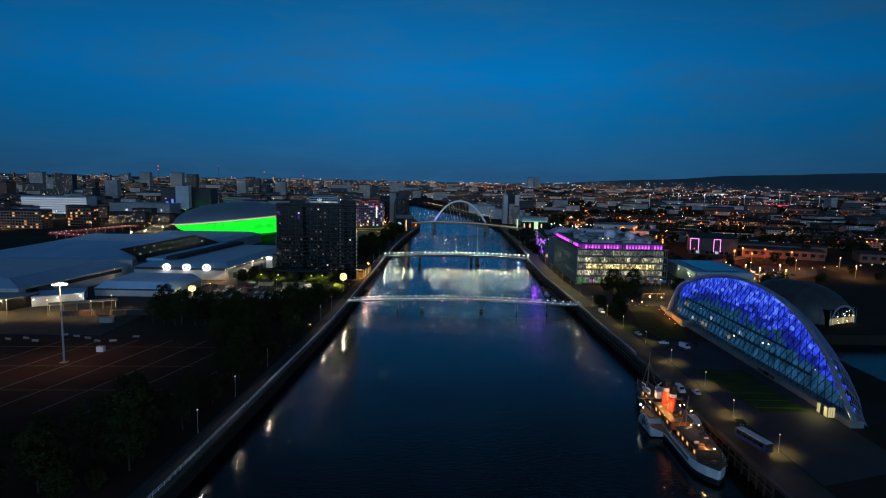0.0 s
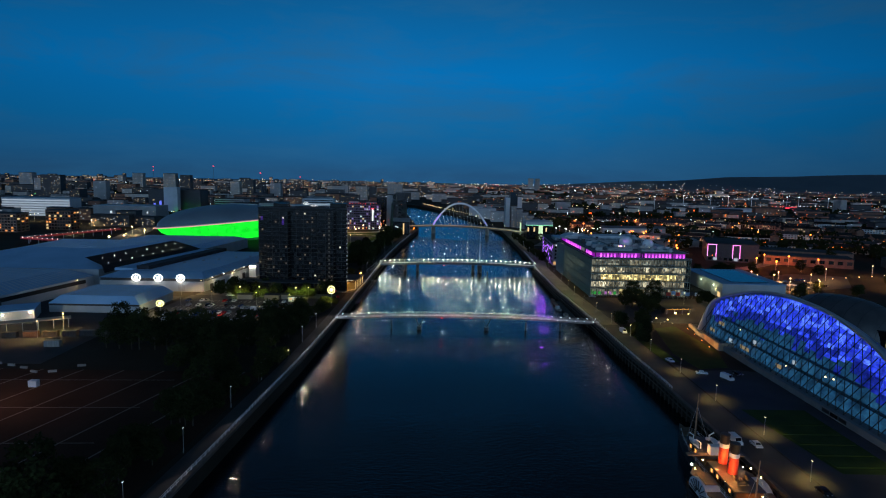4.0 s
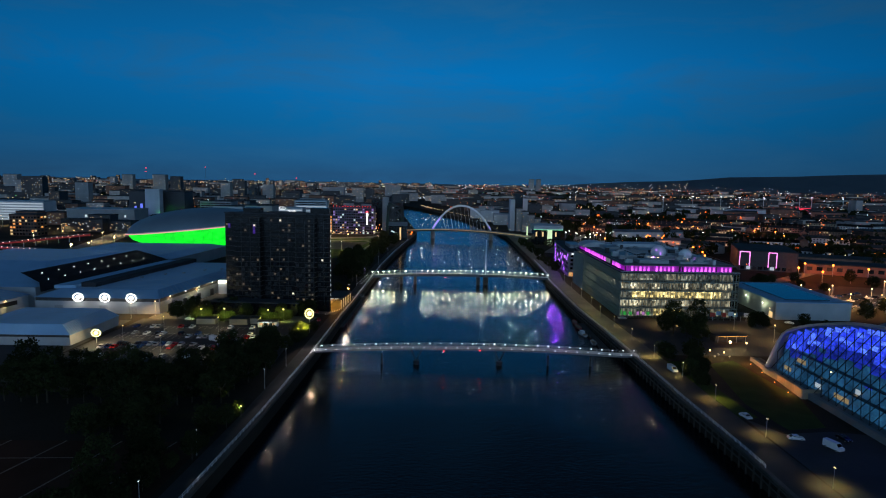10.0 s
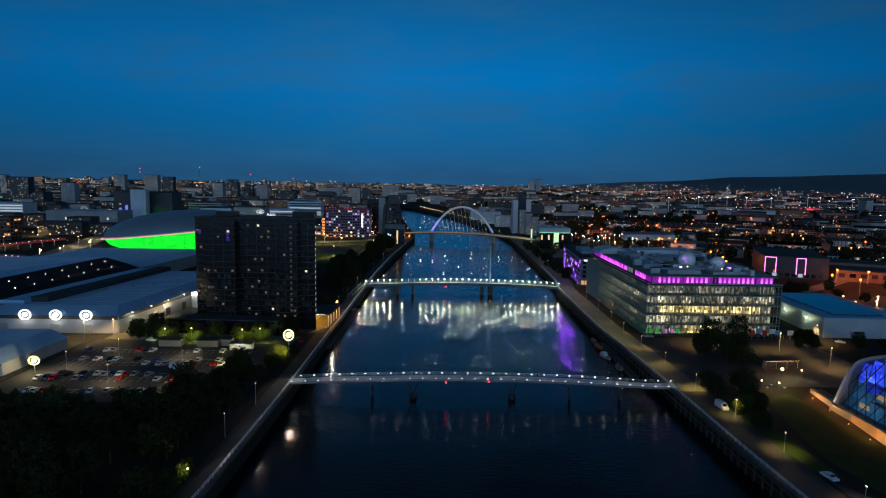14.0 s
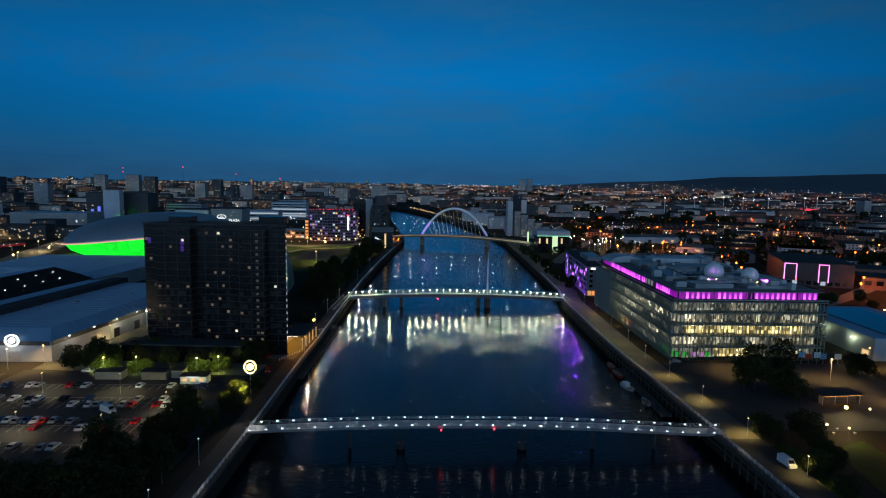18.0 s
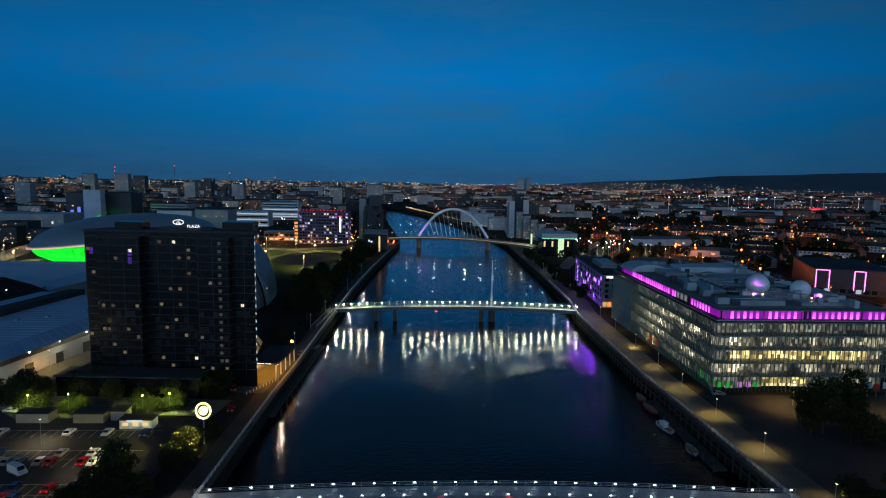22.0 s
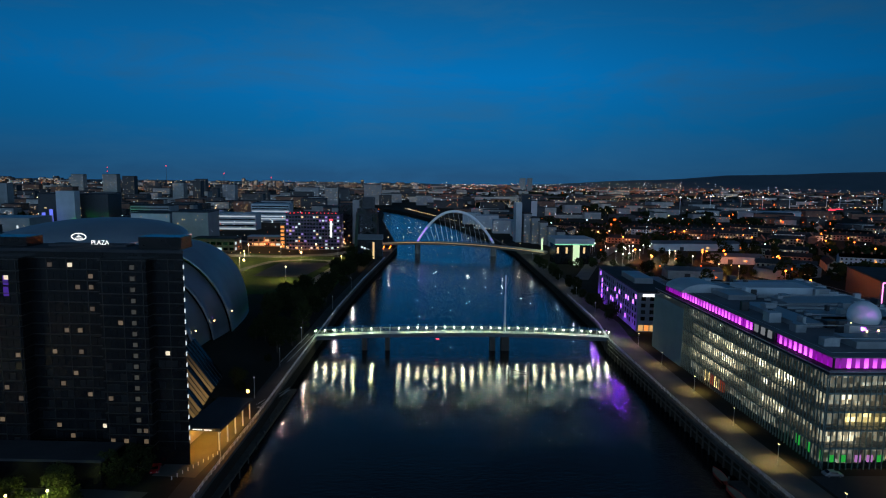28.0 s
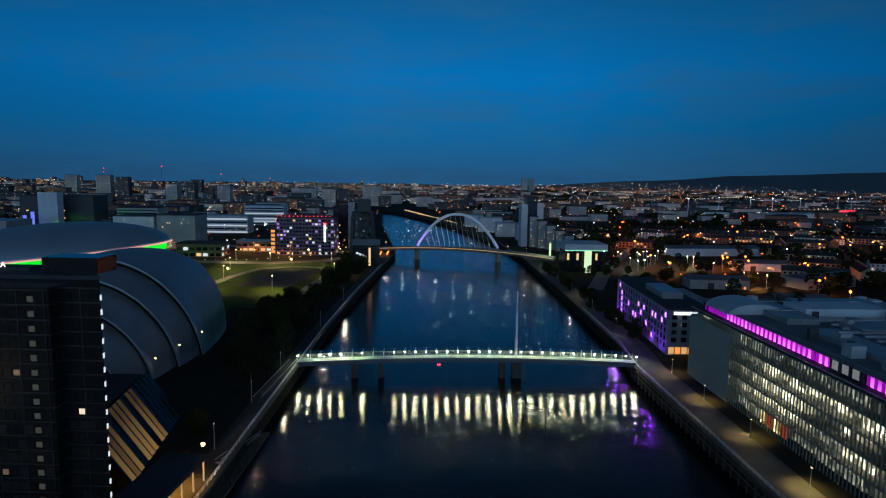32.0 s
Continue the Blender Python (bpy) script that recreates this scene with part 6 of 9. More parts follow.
def small_boat(name, label, at, rz, hull, ln=7.0, cabin=True):
    t = thing(name, label, "boat", at, rz)
    rows = []
    for j in range(9):
        f = j / 8
        w = 1.25 * (1 - max(0, f - 0.45) ** 2 * 3.2) * (0.85 + 0.15 * min(1, f * 4))
        rows.append([(-w, ln * (f - 0.5), 1.0 + 0.3 * f), (-w * 0.8, ln * (f - 0.5), 0.2), (0, ln * (f - 0.5), -0.3), (w * 0.8, ln * (f - 0.5), 0.2), (w, ln * (f - 0.5), 1.0 + 0.3 * f)])
    h = B()
    loft(h, rows)
    part("hull", h, hull, t, smooth=True)
    d = B()
    loft(d, [[(r[0][0], r[0][1], r[0][2] - 0.15), (r[4][0], r[4][1], r[4][2] - 0.15)] for r in rows])
    part("deck", d, "deck", t)
    if cabin:
        part("cabin", prism(B(), [(-0.8, -1.2), (0.8, -1.2), (0.65, 1.2), (-0.65, 1.2)], 0.9, 2.3), "white", t)
        part("windscreen", prism(B(), [(-0.62, 1.21), (0.62, 1.21), (0.6, 1.26), (-0.6, 1.26)], 1.5, 2.1), "glass_dark", t)
        part("cabin_roof", box(B(), -0.95, -1.4, 2.304, 0.95, 1.4, 2.42), "white", t)
    return t


small_boat("motor_boat", "small white motor boat with a cabin", (75.0, 401.5, WATER_Z + 0.2), 15, "white", 7.5)
small_boat("work_boat", "red open work boat moored at the stage", (76.2, 417, WATER_Z + 0.2), 5, "red_paint", 8.5, False)
small_boat("work_boat", "dark red open work boat moored at the stage", (76.8, 427, WATER_Z + 0.2), -3, "red_paint", 7, False)
small_boat("dinghy", "pale open boat lying against the stage", (76.6, 386, WATER_Z + 0.2), 0, "white", 5.5, False)


def mooring_dolphin():
    """Two piles in the river tied by a bar and a slanting brace."""
    t = thing("mooring_dolphin", "dark timber mooring piles with a slanting brace", "mooring piles", (0, 0, WATER_Z))
    for x, y, h in ((34.2, 507.1, 3.4), (40.6, 501.5, 6.8)):
        pile = part("pile", beam(B(), (x, y, -4), (x, y, h), 0.7, n=10), "timber", t)
        part("cap", beam(B(), (x, y, h), (x, y, h + 0.3), 0.9, n=10), "dark", pile, "dark iron pile cap")
    part("tie_bar", beam(B(), (34.2, 507.1, 2.8), (40.6, 501.5, 3.0), 0.3), "timber", t)
    part("brace", beam(B(), (34.2, 507.1, 0.4), (40.6, 501.5, 2.6), 0.3), "timber", t)


mooring_dolphin()


# ---- cars ----
def car_kind(name, paint, label, van=False, lit=False):
    t = thing(name, label, "van" if van else "car", group="parked cars")
    L, W, H = (5.2, 2.0, 2.3) if van else (4.3, 1.78, 1.42)
    prof = [(-0.5, 0.28), (-0.5, 0.55), (-0.30, 0.66), (-0.14, 1.0), (0.22, 1.0), (0.40, 0.68), (0.5, 0.6), (0.5, 0.28)]
    if van:
        prof = [(-0.5, 0.2), (-0.5, 0.5), (-0.38, 0.58), (-0.26, 1.0), (0.5, 1.0), (0.5, 0.2)]
    body = B()
    side = [[(s * W / 2 * (0.86 if z > 0.7 else 1.0), y * L, z * H) for y, z in prof] for s in (-1, 1)]
    vs = [[body.verts.new(p) for p in r] for r in side]
    n = len(prof)
    for k in range(n):
        body.faces.new((vs[0][k], vs[0][(k + 1) % n], vs[1][(k + 1) % n], vs[1][k]))
    body.faces.new(vs[0])
    body.faces.new(vs[1][::-1])
    part("body", body, paint, t)
    if not van:
        for s in (-1, 1):
            w = B()
            vsx = [w.verts.new((s * (W / 2 * 0.93 + 0.015), y * L, z * H)) for y, z in ((-0.26, 0.7), (-0.14, 0.94), (0.2, 0.94), (0.33, 0.7))]
            w.faces.new(vsx)
            bmesh.ops.solidify(w, geom=w.faces[:], thickness=0.03)
            part("side_window", w, "glass_dark", t)
    for y0, z0, y1, z1 in (((-0.29, 0.70, -0.15, 0.985), (0.385, 0.72, 0.235, 0.985)) if not van else ((-0.365, 0.62, -0.275, 0.96),)):
        w = B()
        o = -0.03 if y0 < 0 else 0.03
        w.faces.new([w.verts.new(p) for p in ((-W * 0.4, y0 * L + o, z0 * H), (W * 0.4, y0 * L + o, z0 * H), (W * 0.39, y1 * L + o, z1 * H), (-W * 0.39, y1 * L + o, z1 * H))])
        bmesh.ops.solidify(w, geom=w.faces[:], thickness=0.03)
        part("windscreen", w, "glass_dark", t)
    wh = mesh_of("wheel", beam(B(), (-0.11, 0, 0), (0.11, 0, 0), 0.64, n=12), "black_paint")
    hub = mesh_of("rim", beam(B(), (-0.13, 0, 0), (0.13, 0, 0), 0.38, n=8), "steel")
    for x in (-W / 2 + 0.1, W / 2 - 0.1):
        for y in (-0.31 * L, 0.31 * L):
            q = part("wheel", wh, None, t)
            q.location = (x, y, 0.32)
            part("rim", hub, None, q, "pale metal wheel rim")
    for s in (-1, 1):
        part("headlight", box(B(), s * 0.62 - 0.16, -L / 2 - 0.02, 0.5 * H - 0.1, s * 0.62 + 0.16, -L / 2 + 0.05, 0.5 * H + 0.04), "white", t)
        part("tail_light", box(B(), s * 0.66 - 0.13, L / 2 - 0.05, 0.5 * H - 0.08, s * 0.66 + 0.13, L / 2 + 0.02, 0.5 * H + 0.08), "lamp_tail" if lit else "red_paint", t)
    return t


M["lamp_tail"] = glow("tail_lamp", (1.0, 0.03, 0.02), 3)
M["car_white"] = surf("white_car_paint", (0.7, 0.7, 0.7), (0.82, 0.82, 0.82), 0.5, 0.25)
M["car_silver"] = surf("silver_car_paint", (0.35, 0.36, 0.38), (0.45, 0.46, 0.48), 0.5, 0.3, 0.5)
M["car_black"] = surf("black_car_paint", (0.012, 0.012, 0.014), (0.02, 0.02, 0.024), 0.5, 0.2)
M["car_red"] = surf("red_car_paint", (0.4, 0.02, 0.02), (0.5, 0.03, 0.03), 0.5, 0.25)
M["car_blue"] = surf("blue_car_paint", (0.02, 0.05, 0.14), (0.03, 0.07, 0.2), 0.5, 0.25)
M["line_paint"] = surf("worn_white_line", (0.35, 0.35, 0.33), (0.6, 0.6, 0.58), 0.8, 0.8)


def car_park():
    kinds = [car_kind("car", "car_white", "white hatchback parked in a bay"), car_kind("car", "car_silver", "silver hatchback parked in a bay"), car_kind("car", "car_black", "black hatchback parked in a bay"),
             car_kind("car", "car_red", "red hatchback with lit tail lamps", lit=True), car_kind("car", "car_blue", "dark blue hatchback parked in a bay"), car_kind("van", "car_white", "white panel van parked on asphalt", True)]
    rnd = random.Random(8)
    first = [True] * 6
    lines = B()
    rows = [(386.5, -142, -72), (374.0, -142, -72), (369.2, -142, -72), (356.5, -140, -74), (351.7, -140, -74), (339.0, -138, -72)]
    for y, x0, x1 in rows:
        n = int((x1 - x0) / 2.6)
        for k in range(n + 1):
            x = x0 + k * 2.6
            box(lines, x - 0.06, y - 2.3, 0.052, x + 0.06, y + 2.3, 0.058)
            if rnd.random() < 0.43 and k < n:
                i = rnd.choices(range(6), (5, 3, 3, 2, 2, 0.4))[0]
                m = pose(x + 1.3 + rnd.uniform(-0.15, 0.15), y + rnd.uniform(-0.3, 0.3), 0.05, 0, 0, rnd.choice((0, 180)) + rnd.uniform(-2, 2))
                if first[i]:
                    kinds[i].matrix_basis, first[i] = m, False
                else:
                    copy_thing(kinds[i], m)
        box(lines, x0, y - 0.06 + 2.36, 0.052, x1, y + 0.06 + 2.36, 0.057)
    tagged(part("bay_marking", lines, "line_paint"), "worn white parking bay lines", "marking", kind="structure")
    for i in range(6):
        if first[i]:
            kinds[i].matrix_basis = pose(-92.7 + 4 * i, 363, 0.05, 0, 0, 90)
    for x, y, r, i in ((112, 262, 20, 5), (105, 268, 80, 0), (119, 268, 10, 2), (93, 330, 5, 5), (98.5, 284, 10, 0), (88, 206, 0, 5), (93, 204, 0, 0), (96, 178, 4, 2), (-96, 364, 60, 5),
                       (-160, 400, 80, 5), (-166, 396, 70, 0), (-175, 392, 85, 2), (-58, 404, 10, 3), (-122, 402, 85, 0), (186, 412, 60, 0), (100, 418, 88, 1), (-62.5, 422, 12, 3)):
        copy_thing(kinds[i], pose(x, y, 0.06, 0, 0, r))
    for k in range(26):
        copy_thing(kinds[rnd.choice((0, 1, 2, 2, 4))], pose(232 + (k % 9) * 6.2 + 3 * (k // 9), 446 + (k // 9) * 15 + (k % 9) * 3.2, 0.12, 0, 0, 28 + rnd.choice((0, 180))))
    # a coach on the quay
    t = thing("coach", "dark blue and white coach parked on the quay", "coach", (91.6, 162, 0.06), 14)
    part("body", box(box(B(), -1.25, -6, 0.9, 1.25, 6, 1.7), -1.22, -5.9, 1.69, 1.22, 5.9, 3.3), "car_blue", t)
    part("roof", box(B(), -1.2, -5.85, 3.304, 1.2, 5.85, 3.45), "white", t)
    part("windscreen", box(B(), -1.15, -6.06, 1.6, 1.15, -5.95, 3.0), "glass_dark", t)
    for s in (-1.27, 1.21):
        for k in range(5):
            part("side_window", box(B(), s, -4.9 + k * 2.1, 1.9, s + 0.06, -3.1 + k * 2.1, 2.9), "glass_dark", t)
    wh = mesh_of("wheel", beam(B(), (-0.15, 0, 0), (0.15, 0, 0), 0.95, n=12), "black_paint")
    for x in (-1.12, 1.12):
        for y in (-3.8, 3.6):
            part("wheel", wh, None, t).location = (x, y, 0.48)
    # sheds at the end of the car park
    for k, (x0, x1, y) in enumerate(((-115.5, -106.5, 394), (-99.5, -91, 394), (-90, -86, 396))):
        t = thing("storage_shed", "low pale flat-roofed storage shed", "shed", (x0, y, 0.05), group="car park sheds")
        part("wall", box(B(), 0, 0, 0, x1 - x0, 4.5, 2.7), "sandstone", t)
        part("roof", box(B(), -0.25, -0.25, 2.704, x1 - x0 + 0.25, 4.75, 2.95), "darkroof", t)
    post = None
    for x, y in ((-125, 380), (-100, 380), (-78, 363), (-112, 347), (-88, 345), (-135, 362)):
        if post:
            copy_thing(post, pose(x, y, 0.05))
            continue
        post = lamp_post(7.0, mat="lamp_warm")
        tagged(post, "grey car park lamp post with warm head", group="car park lamp posts")
        spot(post, (0, 0.6, 6.6), 2900, (1.0, 0.80, 0.48), 160, 1.0)
        post.matrix_basis = pose(x, y, 0.05)
    t = thing("kiosk", "lit pay kiosk with a white sign board", "kiosk", (-84.5, 389.8, 0.05))
    part("wall", box(B(), 0, 0, 0, 9, 4, 2.6), "white", t)
    part("roof", box(B(), -0.3, -0.3, 2.604, 9.3, 4.3, 2.85), "dark", t)
    part("sign_panel", box(B(), 2.2, -0.4, 2.2, 6.6, -0.304, 2.75), "win_white", t, "lit white sign panel")
    for k in range(3):
        part("window", box(B(), 0.8 + k * 2.8, -0.06, 0.9, 2.4 + k * 2.8, -0.004, 2.0), "win_warm", t)


car_park()


M["varnish"] = surf("varnished_timber", (0.10, 0.045, 0.02), (0.2, 0.1, 0.05), 0.8, 0.4)


def earth_lot():
    """Faint lines and scraps on the bare lot."""
    lines = B()
    for k in range(7):
        beam(lines, (-182 + k * 15, 178, 0.045), (-160 + k * 15, 262, 0.045), 0.5, 0.02)
    for k in range(3):
        beam(lines, (-190, 196 + k * 26, 0.05), (-92, 200 + k * 26, 0.05), 0.35, 0.02)
    tagged(part("ground_marking", lines, "line_faint"), "faint pale lines on the bare earth", "marking", kind="structure")
    rnd = random.Random(4)
    for k in range(9):
        t = thing("barrier", "low pale concrete barrier block", "barrier", (-185 + k * 6.5, 262 + rnd.uniform(-6, 6), 0.03), rnd.uniform(-20, 20), "barrier blocks")
        part("block", prism(B(), [(-1.4, -0.3), (1.4, -0.3), (1.4, 0.3), (-1.4, 0.3)], 0, 0.8), "concrete", t)
    for x, y, c in ((-178, 306, "varnish"), (-170, 307, "timber"), (-162, 308, "dark"), (-186, 304, "timber"), (-155, 309, "dark"), (-160, 292, "concrete"), (-149, 309, "timber")):
        t = thing("container", "steel storage container in the service yard", "container", (x, y, 0.05), 8, "storage containers")
        part("body", box(B(), -3, -1.25, 0, 3, 1.25, 2.6), c, t)
        for k in range(9):
            part("rib", box(B(), -2.9 + k * 0.7, -1.31, 0.1, -2.6 + k * 0.7, -1.252, 2.5), c, t)
    t = thing("service_canopy", "open timber-coloured canopy lit from below", "canopy", (-186, 318, 0), 30)
    part("roof", box(B(), -16, -3, 4.2, 16, 3, 4.5), "sandstone", t)
    for k in range(6):
        part("post", beam(B(), (-15 + k * 6, -2.6, 0), (-15 + k * 6, -2.6, 4.2), 0.25), "steel", t)
    point(t, (-14, -1, 3.4), 900, (1.0, 0.65, 0.25), 0.6)
    t = thing("flag_row", "row of lit white poles before the foyer", "flagpole", (-232, 304, 0))
    for k in range(6):
        part("pole", beam(B(), (k * 1.7, 0, 0), (k * 1.7, 0, 7), 0.16, n=6), "white", t)
    point(t, (4, -2.4, 4.0), 3600, (1.0, 0.75, 0.35), 0.6)


M["line_faint"] = surf("faint_line", (0.12, 0.10, 0.085), (0.2, 0.17, 0.14), 0.4, 0.95)
earth_lot()


# ---- paddle steamer at the south quay ----
M["win_ship"] = glow("ship_saloon_light", (1.0, 0.42, 0.10), 1.6)
M["lamp_ship"] = glow("ship_lamp", (1.0, 0.70, 0.34), 14)


def paddle_steamer():
    t = thing("paddle_steamer", "moored paddle steamer with two red, white and black funnels", "ship", (76.8, 184.5, WATER_Z), -1.0)
    L = 71.0
    half = lambda f: 4.5 * (1 - max(0, (f - 0.62) / 0.38) ** 2.0) * (1 - 0.92 * max(0, (0.12 - f) / 0.12) ** 2.2)
    sheer = lambda f: 3.9 + 1.6 * max(0, f - 0.55) ** 1.5 * 2.2 + 0.5 * max(0, 0.3 - f)
    n = 30

    def skin(z0, z1, j0=0, j1=30):
        b = B()
        rows = []
        for j in range(j0, j1 + 1):
            f = j / n
            y, w, s = L * (f - 0.5), max(half(f), 0.12), sheer(f)
            rows.append([(-w * (0.75 if z0 < 0 else 1), y, z0), (-w, y, min(z1, s) if z1 < 3 else s), (w, y, min(z1, s) if z1 < 3 else s), (w * (0.75 if z0 < 0 else 1), y, z0)])
        vs = loft(b, rows)
        for r in (vs[0], vs[-1]):
            b.faces.new(r)
        return b

    part("hull", skin(-1.5, 1.55), "black_paint", t, "black lower hull")
    part("bulwark", skin(1.56, 9, 0, 15), "white", t, "white upper hull band aft")
    part("bulwark", skin(1.56, 9, 15, n), "black_paint", t, "black upper hull forward")
    d = B()
    loft(d, [[(-max(half(j / n), 0.1) + 0.12, L * (j / n - 0.5), sheer(j / n) + 0.02), (max(half(j / n), 0.1) - 0.12, L * (j / n - 0.5), sheer(j / n) + 0.02)] for j in range(n + 1)])
    bmesh.ops.solidify(d, geom=d.faces[:], thickness=0.06)
    part("deck", d, "deck", t)
    win = mesh_of("port_window", box(B(), -0.05, -0.45, -0.5, 0.05, 0.45, 0.5), "black_paint")
    for k in range(13):
        for s in (-1, 1):
            part("port_window", win, None, t).location = (s * 4.53, -25.5 + k * 1.5, 2.75)
    for s in (-1, 1):
        pb = B()
        rows = []
        for j in range(13):
            a = math.pi * j / 12
            rows.append([(s * 4.4, 6.2 * math.cos(a), 0.4 + 4.4 * math.sin(a)), (s * 8.3, 6.2 * math.cos(a), 0.4 + 4.4 * math.sin(a))])
        vs = loft(pb, rows)
        pb.faces.new([r[1] for r in vs])
        part("paddle_box", pb, "white", t, "white curved paddle box")
        for k in range(9):
            a = math.pi * (k + 0.5) / 9
            part("vent_slat", beam(B(), (s * 8.36, 1.4 * math.cos(a), 0.6 + 1.2 * math.sin(a)), (s * 8.36, 5.2 * math.cos(a), 0.5 + 3.8 * math.sin(a)), 0.22), "black_paint", t)
        part("sponson", prism(B(), [(s * 4.4, -12), (s * 8.1, -6.1), (s * 8.1, 6.1), (s * 4.4, 12)], 3.3, 3.7), "deck", t, "sponson deck")
    for (y0, y1, w, h, nm) in ((-28, -13, 3.1, 2.5, "saloon"), (-9, 6, 3.3, 2.6, "engine_house"), (9, 22, 3.0, 2.4, "saloon")):
        s = part(nm, box(B(), -w, y0, 3.9, w, y1, 3.9 + h), "varnish", t, "varnished timber deck house")
        part("house_roof", box(B(), -w - 0.5, y0 - 0.5, 3.904 + h, w + 0.5, y1 + 0.5, 4.05 + h), "dark", t)
        k = y0 + 1
        while k < y1 - 1:
            for sx in (-1, 1):
                part("saloon_window", box(B(), sx * w - 0.04 + 0.02 * sx, k, 4.7, sx * w + 0.04 + 0.02 * sx, k + 0.9, 5.6), "win_ship" if int(k) % 3 == 0 else "glass_dark", t)
            k += 1.7
    part("bridge_wing", box(B(), -7.6, 9.5, 6.6, 7.6, 11.2, 6.8), "deck", t, "navigating bridge")
    part("wheelhouse", box(B(), -1.6, 9.6, 6.804, 1.6, 11.6, 9.2), "white", t)
    part("awning", box(B(), -3.4, -24, 7.0, 3.4, -15, 7.12), "dark", t, "dark canvas awning over the after deck")
    for fy in (0.3, 6.0):
        part("funnel", beam(B(), (0, fy, 3.9), (0, fy + -0.5, 11.2), 2.3, n=20), "red_paint", t, "red funnel", smooth=False)
        part("funnel_band", beam(B(), (0, fy - 0.5, 11.2), (0, fy - 0.58, 12.3), 2.42, n=20), "white", t, "white funnel band")
        part("funnel_top", beam(B(), (0, fy - 0.58, 12.3), (0, fy - 0.75, 14.8), 2.34, n=20), "black_paint", t, "black funnel top")
    for my, h in ((24, 19), (-11.5, 16)):
        part("mast", beam(beam(B(), (0, my, 3.9), (0, my - 0.5, h * 0.7), 0.4, n=8), (0, my - 0.5, h * 0.7), (0, my - 0.9, h), 0.24, n=8), "deck", t, "varnished mast")
        for s in (-1, 1):
            part("shroud", beam(B(), (s * 3.6, my - 2, 4), (0, my - 0.5, h * 0.8), 0.07), "steel", t)
    for s in (-1, 1):
        lb = B()
        loft(lb, [[(s * 3.0 + 0.95 * math.cos(a) * (1 - abs(f) ** 2.2), 17 + 3.4 * f, 7.4 + 0.75 * math.sin(a)) for a in [math.pi + math.pi * i / 8 for i in range(9)]] for f in (-1, -0.6, -0.2, 0.2, 0.6, 1)])
        part("lifeboat", lb, "white", t, "white lifeboat", smooth=True)
        for dy in (14.5, 19.5):
            dv = B()
            beam(dv, (s * 2.2, dy, 3.9), (s * 2.2, dy, 8.2), 0.25)
            beam(dv, (s * 2.2, dy, 8.1), (s * 3.5, dy, 9.0), 0.25)
            part("davit", dv, "white", t)
    bench = mesh_of("deck_bench", box(box(B(), -0.9, -0.25, 0, 0.9, 0.25, 0.45), -0.9, 0.18, 0.45, 0.9, 0.25, 0.95), "timber")
    rs = random.Random(2)
    for k in range(34):
        y = rs.choice((rs.uniform(-33, -29), rs.uniform(-12, -9.5), rs.uniform(-27, -14), rs.uniform(23, 31), rs.uniform(-8, 5)))
        top = -28.4 < y < -12.6 or -9.4 < y < 6.4
        q = part("deck_bench", bench, None, t)
        q.location = (rs.uniform(-2.4, 2.4), y, (6.42 if -28.4 < y < -12.6 else 6.56) if top else sheer(y / L + 0.5) + 0.05)
        q.rotation_euler = (0, 0, rs.choice((0, 1.57)))
    for k, (x, y) in enumerate(((-2.2, 18.5), (2.2, 20), (-1.8, -24.5), (1.9, -22), (0.5, 13))):
        part("life_raft", beam(B(), (x - 0.6, y, 6.9), (x + 0.6, y, 6.9), 0.9, n=10), "white", t, "white life raft canister")
    part("paddle_wing_roof", box(B(), -8.0, -3.2, 5.0, -4.6, 3.2, 5.15), "deck", t)
    lamp = mesh_of("deck_lamp", ball(B(), (0, 0, 0), 0.18, 8, 6), "lamp_ship")
    for x, y, z in ((-2.6, 3, 6.2), (-3.2, -3, 6.0), (-2.0, -8, 6.4), (1.5, -12, 6.8), (2.2, -16, 8.4), (3.4, -7, 9.2), (2.4, -4, 10.0), (-1.0, -26.5, 6.4), (-4.0, 8.5, 6.0), (1.0, -29.5, 7.4), (3.4, 2, 7.4), (-7.6, 4.4, 5.6)):
        part("deck_lamp", lamp, None, t).location = (x, y, z)
    part("anchor_lamp", ball(B(), (-7.8, 6.3, 5.8), 0.35), "lamp_white", t, "white side lamp")
    for x, y, z, p in ((-1.8, -3.0, 8.4, 900), (0.5, 3.0, 9.2, 700), (-2.6, 3.0, 7.2, 500), (0.6, -11, 8.0, 800), (0, -27.5, 7.8, 700), (-1.5, -19, 6.6, 350), (-2.5, 12.5, 7.0, 250)):
        point(t, (x, y, z), p * 1.2, (1.0, 0.42, 0.10), 0.3)
    for y in range(-30, 31, 3):
        for s in (-1, 1):
            f = y / L + 0.5
            part("stanchion", box(B(), s * half(f) - 0.04, y - 0.04, sheer(f), s * half(f) + 0.04, y + 0.04, sheer(f) + 1.1), "white", t)
    for h in (0.6, 1.08):
        r = B()
        for y in range(-30, 30, 3):
            for s in (-1, 1):
                f, g = y / L + 0.5, (y + 3) / L + 0.5
                beam(r, (s * half(f), y, sheer(f) + h), (s * half(g), y + 3, sheer(g) + h), 0.05)
        part("guard_rail", r, "white", t)


paddle_steamer()


# ---- hotel porch and link foyer ----
M["porch_glow"] = glow("porch_lighting", (1.0, 0.52, 0.08), 1.5, True)
# foyer lighting painted on the panes as emission, fading upwards
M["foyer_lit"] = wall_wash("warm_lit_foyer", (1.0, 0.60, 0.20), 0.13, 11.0)


